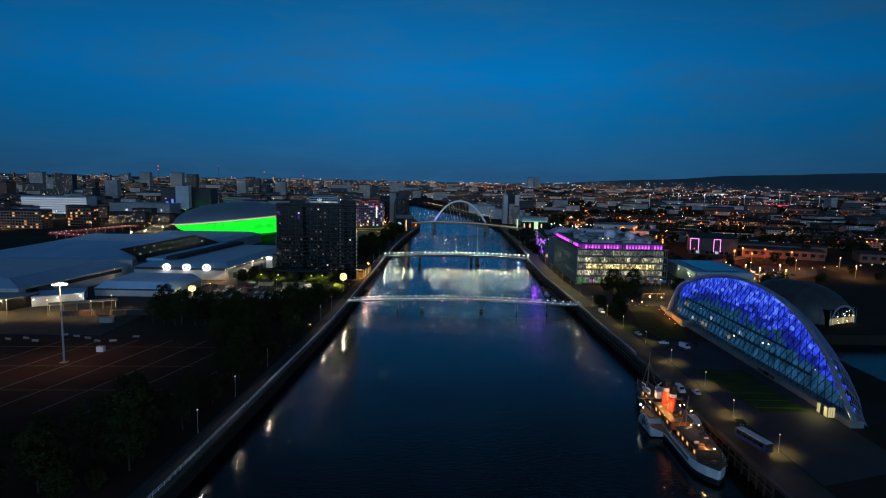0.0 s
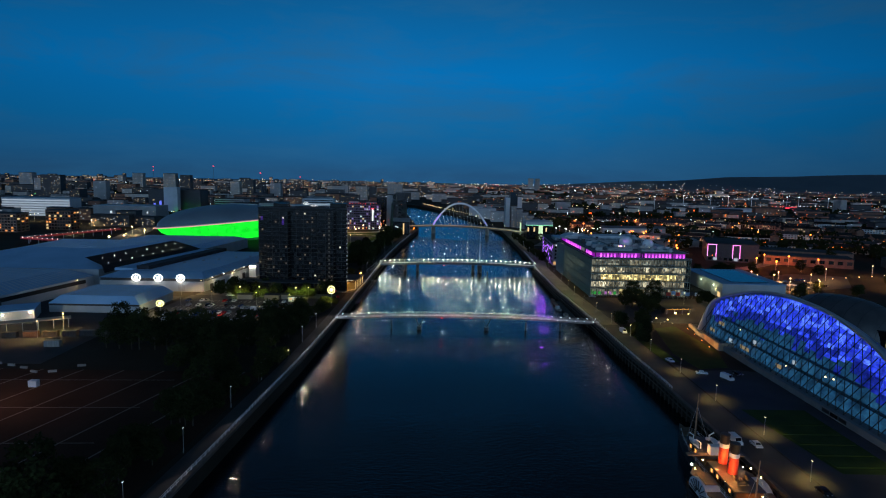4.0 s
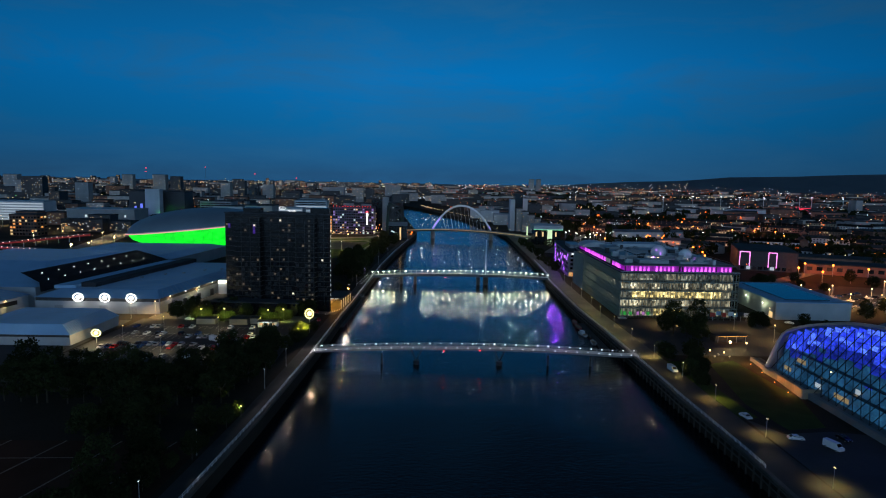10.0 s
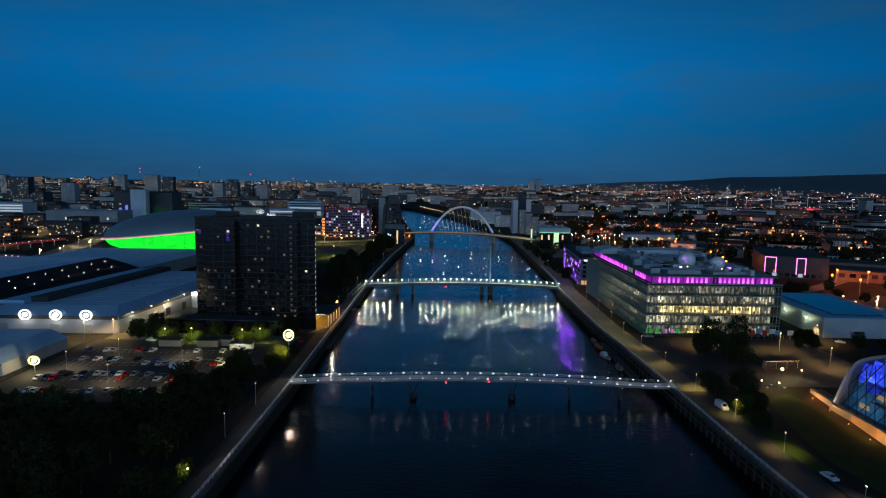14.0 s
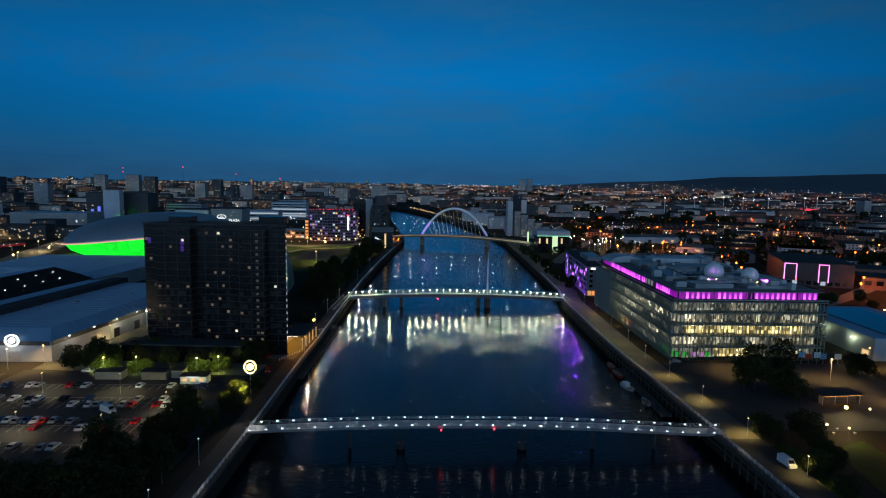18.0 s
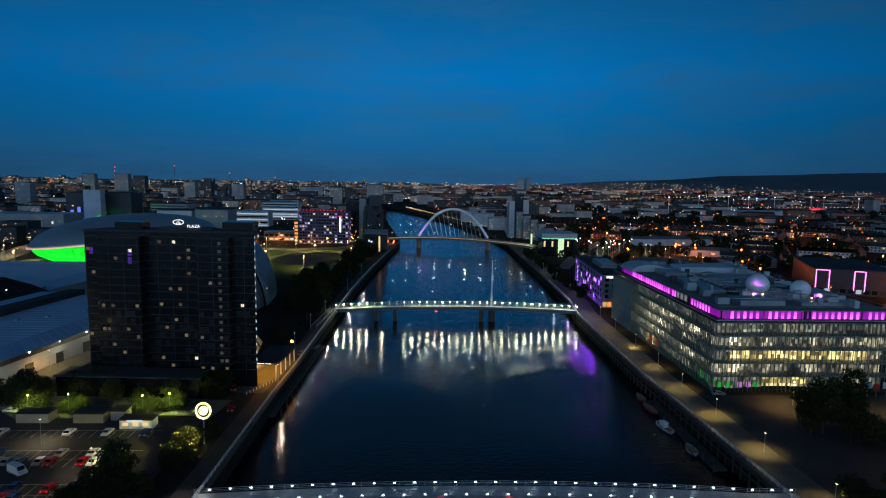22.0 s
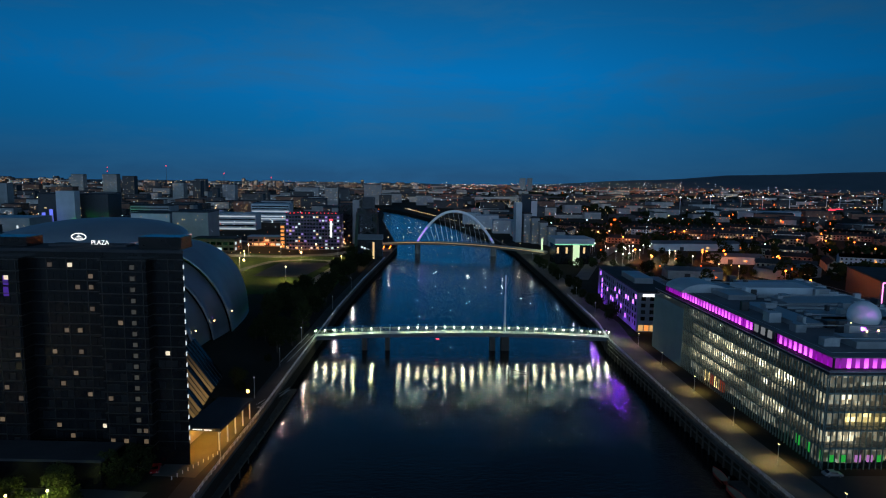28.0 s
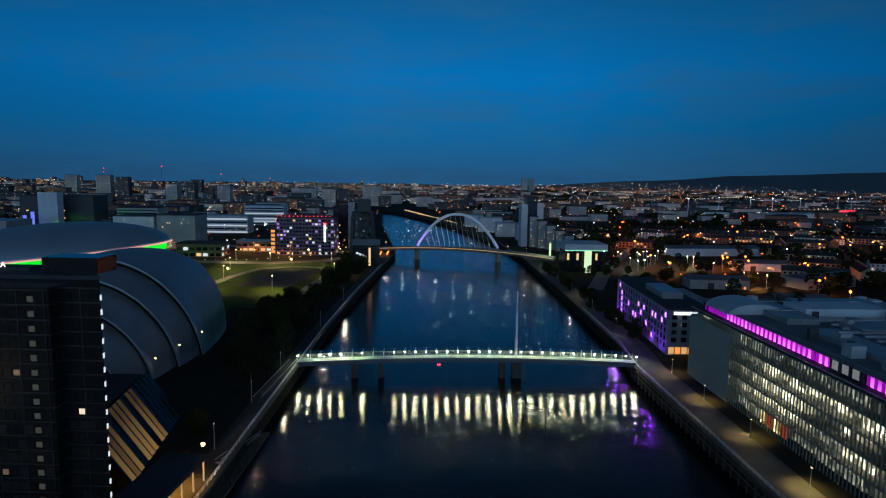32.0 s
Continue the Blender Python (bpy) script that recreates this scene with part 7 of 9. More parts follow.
def porch():
    t = thing("entrance_porch", "orange-lit hotel entrance canopy with dark roof", "porch", (-60, 433.5, 0), -6)
    part("roof", box(B(), -0.5, 0, 5.2, 9.5, 22, 6.0), "darkroof", t, "flat blue-grey canopy roof")
    part("soffit", box(B(), 0, 0.5, 5.05, 9, 21.5, 5.196), "porch_glow", t, "glowing orange soffit")
    part("back_wall", box(B(), -0.4, 0.5, 0, -0.1, 21.5, 5.0), "sandstone", t)
    for k in range(5):
        part("column", beam(B(), (8.9, 0.6 + k * 5.1, 0), (8.9, 0.6 + k * 5.1, 5.2), 0.4, n=8), "white", t)
    fascia = part("fascia_sign", box(B(), 1.0, -0.15, 5.3, 8.2, -0.004, 5.9), "dark", t, "dark fascia sign")
    for k in range(12):
        if k != 6:
            part("sign_bar", box(B(), 2.4 + k * 0.42, -0.2, 5.45, 2.7 + k * 0.42, -0.154, 5.75), "sign_white", fascia, "small white lettering bar")
    part("forecourt", box(B(), -1, -14, 0.03, 9.5, 22, 0.09), "paving", t, "lit paved forecourt")
    point(t, (4.5, 2, 4.2), 1700, (1.0, 0.40, 0.03), 1.0)
    point(t, (6.5, -5, 4.2), 900, (1.0, 0.45, 0.05), 1.0)
    point(t, (5.5, 15, 4.2), 1000, (1.0, 0.40, 0.03), 1.0)
    part("lantern", ball(B(), (6.5, 26, 6.5), 0.5), "lamp_orange", t, "round orange lantern")
    for k in range(10):
        part("bollard", beam(B(), (9.6 - k * 0.55, -2 - k * 1.5, 0), (9.6 - k * 0.55, -2 - k * 1.5, 0.9), 0.2, n=6), "white", t)
    t = thing("link_foyer", "sloping glazed foyer with warm lit bays", "foyer", (-82, 452, 0), 0)
    for k in range(15):
        g = B()
        y = k * 2.75
        x = 17.5 - 0.12 * y
        loft(g, [[(x, y, 0.2), (x, y + 2.35, 0.2)], [(x - 9, y - 1.0, 13.5), (x - 9, y + 1.35, 13.5)]])
        bmesh.ops.solidify(g, geom=g.faces[:], thickness=0.25)
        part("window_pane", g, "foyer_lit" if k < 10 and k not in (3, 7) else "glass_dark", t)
        part("rib", beam(B(), (x + 0.25, y - 0.2, 0), (x - 8.8, y - 1.2, 13.8), 0.4), "dark", t)
    part("body", prism(B(), [(-14, 0), (6, 0), (2, 41), (-14, 41)], 0, 12.5), "hotel_spandrel", t, "dark body behind the glass")


M["lamp_orange"] = glow("orange_lantern", (1.0, 0.45, 0.08), 14)
porch()


# ---- hotel with violet-lit windows and neighbours on the south bank ----
M["violet_win"] = glow("violet_window", (0.55, 0.16, 1.0), 4.0)
M["violet_wall"] = surf("violet_lit_render", (0.18, 0.18, 0.22), (0.26, 0.26, 0.30), 0.2, 0.7)
M["pink_tube"] = glow("pink_light_tube", (1.0, 0.25, 0.75), 3.0)


def violet_hotel():
    t = thing("riverside_hotel", "pale hotel block with violet glowing windows", "hotel", (100.5, 556, 0), -3.2)
    part("wall", box(B(), 0, 0, 0, 17, 78, 18.5), "violet_wall", t)
    part("roof", box(B(), -0.3, -0.3, 18.504, 17.3, 78.3, 19.3), "darkroof", t)
    part("plant_room", box(B(), 4, 20, 19.304, 13, 44, 22), "roofing", t)
    part("annex", box(B(), 17.004, 20, 0, 34, 76, 14), "violet_wall", t)
    rnd = random.Random(6)
    w = mesh_of("window", box(B(), -0.1, -0.7, 0, 0.1, 0.7, 2.0), "glass_dark")
    v = mesh_of("window", box(B(), -0.1, -0.55, 0, 0.12, 0.55, 2.0), "violet_win")
    for k in range(5):
        for i in range(18):
            part("window", v if rnd.random() < 0.24 else w, None, t).location = (-0.05, 3 + i * 4.1, 2.4 + k * 3.15)
    w2 = mesh_of("window", box(B(), -1.0, -0.1, 0, 1.0, 0.1, 1.8), "glass_dark")
    for k in range(4):
        for i in range(4):
            part("window", w2, None, t).location = (2.6 + i * 4.0, -0.05, 5.4 + k * 3.1)
    part("sign", box(B(), 2.2, -0.35, 16.6, 11.5, -0.004, 17.8), "sign_white", t, "glowing white sign bar")
    for k in range(6):
        part("shopfront", box(B(), 0.8 + k * 2.6, -0.2, 0.5, 2.9 + k * 2.6, -0.004, 3.2), "win_orange" if k % 2 else "win_warm_soft", t, "warm lit ground floor glass")
    # added violet lamps without bodies: one lights the wall, one colours the water
    for y in (6, 20, 34, 48, 62, 74):
        aimed(t, (-4.5, y, 0.8), 2600, (0.26, 0.05, 1.0), (0.72, 0, 0.70), 110, 0.3)
        aimed(t, (-3.0, y, 14.0), 3800, (0.26, 0.03, 1.0), (-0.30, -0.92, -0.22), 44, 0.6)
    t = thing("office_building", "low grey studio hall with a flat blue-grey roof", "studio hall", (184, 422, 0), -2)
    part("wall", box(B(), 0, 0, 0, 40, 64, 9.2), "cladding", t)
    part("roof", box(B(), -0.3, -0.3, 9.204, 40.3, 64.3, 9.7), "roof_blue", t)
    part("rooflight", box(B(), 8, 6, 9.704, 32, 58, 10.1), "glass_blue", t, "dark blue rooflight panels")
    part("lit_door", box(B(), -0.12, 3, 0.2, -0.004, 7, 3.4), "win_warm", t)
    for y in (14, 34):
        part("wall_lamp", ball(B(), (-0.3, y, 6.6), 0.35), "lamp_white", t)
        point(t, (-1.6, y, 6.0), 420, (0.8, 1.0, 0.6), 0.4)
    t = thing("office_building", "dark office block with glowing pink frames", "office building", (254, 606, 0), -20)
    part("wall", box(B(), 0, 0, 0, 44, 60, 16), "dark", t)
    part("roof", box(B(), -0.4, -0.4, 16.004, 44.4, 60.4, 16.6), "darkroof", t)
    for x0, x1, z0 in ((1, 8.5, 4), (22.5, 28.5, 3)):
        f = B()
        for a, b in (((x0, z0), (x0, 15.4)), ((x0, 15.4), (x1, 15.4)), ((x1, 15.4), (x1, z0))):
            beam(f, (a[0], -0.3, a[1]), (b[0], -0.3, b[1]), 0.42)
        part("light_frame", f, "pink_tube", t, "glowing pink light frame")
    for k in range(9):
        part("window", box(B(), 2 + k * 4.4, -0.12, 1.0, 5 + k * 4.4, -0.004, 3.6), "win_band" if k % 4 == 1 else "glass_dark", t)


M["win_warm_soft"] = glow("warm_shopfront", (1.0, 0.55, 0.2), 0.7)
violet_hotel()


def sculpture_signs():
    """Coloured panels on the forecourt by the glass offices."""
    for k, (x, c, dz) in enumerate(((148, "red_paint", 0), (151, "roof_blue", 0.8), (154, "red_paint", 0), (157.5, "white", 0.6), (160, "roof_blue", 0), (163, "black_paint", 0.4), (166, "white", 0))):
        t = thing("display_panel", "free-standing coloured display panel on a post", "display panel", (x, 417.5, 0.05), 6 * (k % 3), "display panels")
        part("post", beam(B(), (0, 0, 0), (0, 0, 2.2), 0.16), "steel", t)
        part("panel", box(B(), -1.35, -0.1, 2.0 + dz, 1.35, 0.1, 4.2 + dz), c, t)
    # terrace cafe lamps and garden wall
    t = thing("curved_terrace", "orange-lit curved terrace wall beside the glass hall", "terrace", (126, 300, 0))
    for k in range(8):
        a = (0.7 + k * 0.62, 2 + k * 5.5)
        b = (0.7 + (k + 1) * 0.62, 2 + (k + 1) * 5.5)
        part("wall_segment", prism(B(), [(a[0], a[1]), (b[0], b[1]), (b[0] + 1.2, b[1]), (a[0] + 1.2, a[1])], 0, 3.3 - 0.26 * k), "sandstone", t)
    part("end_wall", box(B(), 0.7, 1.4, 0, 8.2, 1.996, 3.3), "sandstone", t)
    part("terrace_floor", prism(B(), [(1.95, 2.0), (8.2, 2.0), (10.0, 46), (6.9, 46)], 0, 1.2), "paving", t)
    for y in (7, 18, 29, 40):
        part("ground_lamp", ball(B(), (-1.6 + y * 0.11, y, 0.25), 0.18), "lamp_orange_low", t)
        point(t, (-1.8 + y * 0.11, y, 0.9), 620, (1.0, 0.40, 0.09), 0.4)
    for x, y, p in ((130.9, 362.3, 1900), (120.8, 346.5, 1300), (116, 349, 500), (137.5, 361, 500)):
        t = thing("terrace_lamp", "bright globe lamp on the terrace", "lamp", (x, y, 0.05), group="terrace lamps")
        part("post", beam(B(), (0, 0, 0), (0, 0, 3.0), 0.14, n=6), "dark", t)
        part("globe", ball(B(), (0, 0, 3.2), 0.6 if p > 1500 else 0.36), "lamp_warm", t)
        point(t, (0, -0.9, 3.4), p, (1.0, 0.72, 0.32), 0.4)
    t = thing("cafe_kiosk", "low cafe kiosk with an orange-lit canopy edge", "kiosk", (130, 372, 0.05), 6)
    part("wall", box(B(), 0, 2.0, 0, 14, 6.5, 3.0), "timber", t)
    part("roof", box(B(), -0.5, -0.5, 3.25, 14.5, 7.0, 3.5), "darkroof", t)
    part("soffit_light", box(B(), 0.2, -0.3, 3.1, 14, 1.2, 3.246), "lamp_orange_low", t, "orange lit soffit")
    for k in range(4):
        part("post", beam(B(), (0.3 + k * 4.5, 0.4, 0), (0.3 + k * 4.5, 0.4, 3.09), 0.16), "steel", t)
    for k in range(5):
        q = thing("cafe_table", "small round cafe table on the terrace", "table", (112 + k * 3.1, 349 + (k % 2) * 3, 0.05), group="cafe tables")
        part("tabletop", beam(B(), (0, 0, 0.70), (0, 0, 0.75), 0.9, n=12), "white", q)
        part("pedestal", beam(B(), (0, 0, 0), (0, 0, 0.70), 0.1, n=8), "steel", q)


M["lamp_orange_low"] = glow("low_orange_lamp", (1.0, 0.45, 0.10), 2.5)
sculpture_signs()


# ---- city blocks that can be told apart ----
def block(name, label, x0, y0, x1, y1, h, wall="concrete", roof="darkroof", lit=0.15, cols=None, rows=None, seed=1, rz=0.0, glow_mats=("win_warm", "win_white"), category="office building", band=False):
    """A block with storeys of windows on the two faces seen from the river."""
    t = thing(name, label, category, (x0, y0, 0), rz)
    W, D = x1 - x0, y1 - y0
    part("wall", box(B(), 0, 0, -0.1, W, D, h), wall, t)
    part("roof", box(B(), -0.3, -0.3, h + 0.004, W + 0.3, D + 0.3, h + 0.8), roof, t)
    rnd = random.Random(seed)
    rows = rows or max(2, int(h / 3.4))
    cols = cols or max(3, int(W / 4.0))
    fh, cw = (h - 1.0) / rows, W / cols
    mk = lambda m: mesh_of("window", box(B(), 0, -0.08, 0, cw * 0.72, 0.05, fh * 0.52), m)
    ms = [mk("glass_dark")] + [mk(g) for g in glow_mats]
    far, rest = y0 > 880, [B() for _ in glow_mats]
    for r in range(rows):
        if band:
            part("window_band", box(B(), 0.6, -0.08, 0.9 + r * fh, W - 0.6, -0.004, 0.9 + r * fh + fh * 0.45), "win_band" if rnd.random() < lit * 2 else "glass_dark", t)
            continue
        for c in range(cols):
            u = rnd.random()
            if far:
                if u < lit:
                    box(rest[rnd.randrange(len(glow_mats))], c * cw + cw * 0.2, -0.08, 0.9 + r * fh, c * cw + cw * rnd.uniform(0.4, 0.65), 0.05, 0.9 + r * fh + fh * 0.3)
                continue
            q = part("window", ms[0] if u > lit else rnd.choice(ms[1:]), None, t)
            q.location = (c * cw + cw * 0.14, -0.01, 0.9 + r * fh)
    if far:
        for m, b in zip(glow_mats, rest):
            tagged(part("window", b, m, t), kind="stuff")
        return t
    if y0 > 960:
        return t
    side = -0.08 if x0 > 0 else W - 0.05
    cd = max(2, int(D / 6))
    m2 = [mesh_of("window", box(B(), 0, 0, 0, 0.13, D / cd * 0.6, fh * 0.5), m) for m in ("glass_dark", *glow_mats)]
    for r in range(rows):
        for c in range(cd):
            u = rnd.random()
            part("window", m2[0] if u > lit else rnd.choice(m2[1:]), None, t).location = (side, (c + 0.2) * D / cd, 0.9 + r * fh)
    return t


M["win_purple"] = glow("purple_window", (0.5, 0.3, 0.9), 0.7)
M["purple_wall"] = surf("plum_cladding", (0.10, 0.06, 0.11), (0.17, 0.10, 0.18), 0.3, 0.7)
M["blue_wash"] = glow("blue_wash", (0.15, 0.2, 1.0), 1.0)
M["red_wash"] = glow("red_walkway_light", (1.0, 0.03, 0.08), 0.10)
M["white_render"] = surf("white_render", (0.40, 0.42, 0.45), (0.56, 0.58, 0.60), 0.1, 0.8, fine=8)
M["pale_block"] = surf("pale_stone_cladding", (0.22, 0.225, 0.23), (0.33, 0.335, 0.34), 0.1, 0.8, fine=8)


def named_blocks():
    block("hotel", "grey ribbed hotel block", -246, 897, -211, 930, 31, "pale_block", lit=0.03, cols=16, rows=8, seed=2, category="hotel")
    block("office_building", "long pale office block with dark square windows", -290, 905, -252, 935, 29, "white_render", lit=0.08, seed=3)
    block("hotel", "plum-coloured hotel with scattered lit windows", -126, 857, -76, 884, 33, "purple_wall", lit=0.24, cols=18, rows=10, seed=4, glow_mats=("win_warm", "win_purple", "win_white", "win_purple"), category="hotel")
    t = thing("roof_light_row", "row of red lights on the hotel roof edge", "lights", (-126, 856.5, 33.9))
    for k in range(14):
        part("lamp", gem(B(), 1 + k * 3.5, 0, 0.5, 0.42), "lamp_red", t)
    t = thing("vertical_sign", "tall glowing white sign on the hotel wall", "sign", (-84, 856.2, 12))
    part("panel", box(B(), -0.9, 0, 0, 0.9, 0.5, 15), "sign_bright", t)
    part("cap", box(B(), -1.3, 0, 15.3, 1.3, 0.5, 16.6), "lamp_red", t)
    t = thing("stair_tower", "slim stair tower with orange lit floors", "stair tower", (-131, 856, 0))
    part("body", box(B(), 0, 0.3, 0, 4, 5, 24), "dark", t)
    for k in range(6):
        part("lit_floor", box(B(), 0.3, 0.0, 2 + k * 3.6, 3.7, 0.29, 4.2 + k * 3.6), "win_orange", t)
    block("apartment_tower", "dark glass apartment tower", -84, 908, -70, 930, 40, "hotel_spandrel", lit=0.10, seed=5, category="apartments")
    t = thing("apartment_tower", "slim pale blank-sided apartment tower", "apartments", (-69.5, 908, 0))
    part("wall", box(B(), 0, 0, 0, 8, 20, 45), "pale_block", t)
    part("roof", box(B(), -0.3, -0.3, 45.004, 8.3, 20.3, 45.6), "darkroof", t)
    block("warehouse", "low brown warehouse with lit doors", -206, 838, -168, 860, 11, "brick", lit=0.3, cols=7, rows=2, seed=6, category="warehouse")
    block("warehouse", "long low pale-roofed shed", -168, 880, -136, 895, 9, "brick", "roofing", lit=0.2, cols=6, rows=2, seed=7, category="warehouse")
    block("office_building", "white banded office block", -275, 1050, -205, 1075, 20, "white_render", "roofing", lit=0.3, seed=8, band=True)
    block("office_building", "white banded office block", -244, 1175, -190, 1200, 26, "white_render", "roofing", lit=0.2, seed=9, band=True)
    block("office_building", "dark office block with pale frame", -380, 1098, -330, 1130, 26, "pale_block", lit=0.12, seed=10, band=True)
    block("multistorey_car_park", "framed multi-storey car park with lit base", -492, 925, -402, 965, 21, "pale_block", "roofing", lit=0.05, cols=12, rows=2, seed=11, category="car park")
    t = thing("lit_arcade", "warm lit arcade along the car park base", "lights", (-492, 924, 0))
    for k in range(20):
        part("lamp", box(B(), 1 + k * 4.5, 0, 1.4, 3.2 + k * 4.5, 0.4, 2.4), "win_warm2", t)
    block("hospital_building", "long white banded building with stepped roof", -664, 985, -560, 1015, 27, "white_render", "roofing", lit=0.35, seed=12, band=True, category="hospital")
    block("apartment_block", "brick apartment block with warm windows", -540, 742, -478, 764, 21, "brick", lit=0.16, cols=18, rows=6, seed=13, category="apartments", glow_mats=("win_warm", "win_orange"))
    block("apartment_block", "brick apartment block with warm windows", -470, 782, -440, 800, 23, "brick", lit=0.18, cols=9, rows=6, seed=14, category="apartments", glow_mats=("win_warm", "win_orange"))
    block("office_tower", "pale slab tower with blank end", -716, 1333, -690, 1350, 48, "pale_block", lit=0.02, seed=15)
    block("office_building", "huge dark block behind a white slab", -478, 1066, -392, 1100, 41, "dark", lit=0.06, cols=14, rows=9, seed=16)
    t = thing("stair_slab", "white slab tower lit blue at its foot", "tower", (-442, 1042, 0))
    part("wall", box(B(), 0, 0, 0, 22, 12, 46), "white_render", t)
    for k in range(3):
        part("light_column", box(B(), -22 + k * 9, -8, 2, -19.5 + k * 9, -5, 16 + 4 * k), "blue_wash", t, "blue glowing column")
    for x, y, n in ((-426, 1028, 5), (-400, 1036, 5), (-392, 1026, 4)):
        for k in range(n):
            tree(x + k * 4.2, y + 2.5 * (k % 2), (2, 0)[k % 2], 0.8)
        t = thing("garden_lamp", "green floodlight among the trees", "lamp", (x + 7, y - 7, 0))
        part("body", box(B(), -0.4, -0.3, 0, 0.4, 0.3, 0.8), "dark", t)
        part("lens", box(B(), -0.35, -0.42, 0.2, 0.35, -0.304, 0.7), "lamp_green", t, "green lens")
        aimed(t, (0, 0.6, 7.5), 16000, (0.06, 1.0, 0.08), (0, 0.95, -0.3), 75, 0.4)
    for k, (x, y, w, h) in enumerate(((-905, 1458, 46, 70), (-960, 1520, 40, 55), (-500, 1540, 22, 56), (-462, 1545, 16, 62), (-420, 1600, 26, 50), (-190, 1500, 26, 46), (-160, 1506, 16, 42), (-135, 1740, 40, 52),
                                      (-560, 1350, 40, 34), (-330, 1420, 40, 32), (-270, 1330, 50, 24), (-130, 1180, 36, 22), (-95, 1080, 30, 26), (-120, 1000, 30, 20), (-820, 1900, 36, 80), (-770, 1900, 30, 72),
                                      (-1250, 1900, 40, 70), (-1010, 2100, 34, 76), (-640, 2050, 30, 60), (-320, 1850, 60, 36))):
        h = min(h, 0.55 * h + 18)
        block("tower_block", "distant tower block with scattered lit windows", x, y, x + w, y + 20, h, ("dark", "pale_block", "concrete")[k % 3], lit=0.24, cols=max(4, int(w / 3.6)), rows=int(h / 4.4), seed=40 + k, category="tower block")
    # right bank
    t = thing("apartment_tower", "white slab of a riverside apartment tower", "apartments", (102.5, 940, 0))
    part("wall", box(B(), 0, 0, 0, 6.4, 18, 43), "white_render", t)
    block("apartment_tower", "dark glass apartment tower with pale flank", 111, 958, 122, 978, 50, "glass_blue", lit=0.06, seed=60, category="apartments")
    block("apartment_tower", "pale flank of an apartment tower", 122.1, 960, 129, 980, 44, "white_render", lit=0.02, cols=2, seed=61, category="apartments")
    for k in range(6):
        block("apartment_block", "terraced riverside apartments stepping down", 111 + k * 6.6, 936 - k * 11, 119 + k * 6.6, 956 - k * 10, 31 - k * 3.8, "pale_block", lit=0.3, cols=3, rows=max(3, int(9 - k)), seed=62 + k, category="apartments")
    for k, (x, y, w, h) in enumerate(((68, 1040, 26, 16), (86, 1000, 16, 18), (52, 1100, 30, 18), (40, 1180, 26, 16))):
        block("apartment_block", "white riverside apartment block", x + 22, y, x + w + 22, y + 16, h, "white_render", "roofing", lit=0.12, seed=70 + k, category="apartments")
    t = thing("canopy_office", "office with a broad pale roof slab on a lit column", "office building", (108, 768, 0))
    part("roof_slab", box(B(), 0, 0, 17, 32, 30, 21.5), "white_render", t, "broad pale roof slab")
    part("edge_light", box(B(), 0, -0.25, 16.7, 32, -0.004, 17.1), "green_edge", t, "thin green edge light")
    part("body", box(B(), 2, 6, 0, 30, 28, 16.99), "hotel_spandrel", t, "dark glass body")
    part("lit_column", box(B(), 16, 1.5, 0, 20.5, 5.0, 16.98), "win_column", t, "glowing white-green column")
    for k in range(4):
        part("window", box(B(), 3.0 + k * 7.2, 5.8, 9, 4.6 + k * 7.2, 5.99, 14), "win_warm", t)
    t = thing("light_pylon", "tall glowing green-white sign pylon", "sign", (110.6, 834, 0))
    part("panel", box(B(), -0.8, -0.4, 0, 0.8, 0.4, 15), "win_column", t)
    spot(t, (-4, -1, 14), 5000, (0.8, 1.0, 0.55), 172, 0.1, 0.6)
    for k in range(16):
        rnd = random.Random(k)
        t = thing("street_lamp", "white car park lamp on a post", "street lamp", (150 + rnd.uniform(0, 75), 770 + rnd.uniform(0, 95), 0), group="car park lamps")
        part("pole", beam(B(), (0, 0, 0), (0, 0, 8), 0.2), "steel", t)
        part("lens", gem(B(), 0, 0, 8.2, 0.65), "lamp_white2", t)


M["sign_bright"] = glow("bright_white_sign", (0.9, 1.0, 0.95), 1.6)
M["win_warm2"] = glow("arcade_light", (1.0, 0.75, 0.4), 1.0)
M["green_edge"] = glow("green_edge_light", (0.3, 1.0, 0.5), 1.2)
M["win_column"] = glow("lit_column", (0.75, 1.0, 0.6), 0.9)
M["lamp_white2"] = glow("white_street_lamp", (0.9, 1.0, 0.85), 5)
named_blocks()


def red_walkway():
    t = thing("covered_walkway", "elevated covered walkway lit red with white lamps", "walkway", (0, 0, 0))
    legs = [((-406, 642), (-366, 752)), ((-406, 642), (-316, 617))]
    for a, b in legs:
        a, b = Vector((*a, 5)), Vector((*b, 5))
        d = (b - a).normalized()
        part("tube", beam(B(), a, b, 2.4, 1.4), "red_wash", t, "red glowing tube")
        part("roof", beam(B(), a + Vector((0, 0, 1.7)), b + Vector((0, 0, 1.7)), 3.6, 0.3), "dark", t)
        n = int((b - a).length / 6)
        for k in range(n):
            p = a + d * (6 * k + 3)
            part("lamp", gem(B(), p.x, p.y - 1.9, 6.2, 0.42), "lamp_pinkred", t)
            if k % 2:
                part("leg", beam(B(), (p.x, p.y, 0), (p.x, p.y, 4.2), 0.5), "steel", t)


M["lamp_pinkred"] = glow("walkway_lamp", (1.0, 0.60, 0.50), 5.0)
red_walkway()


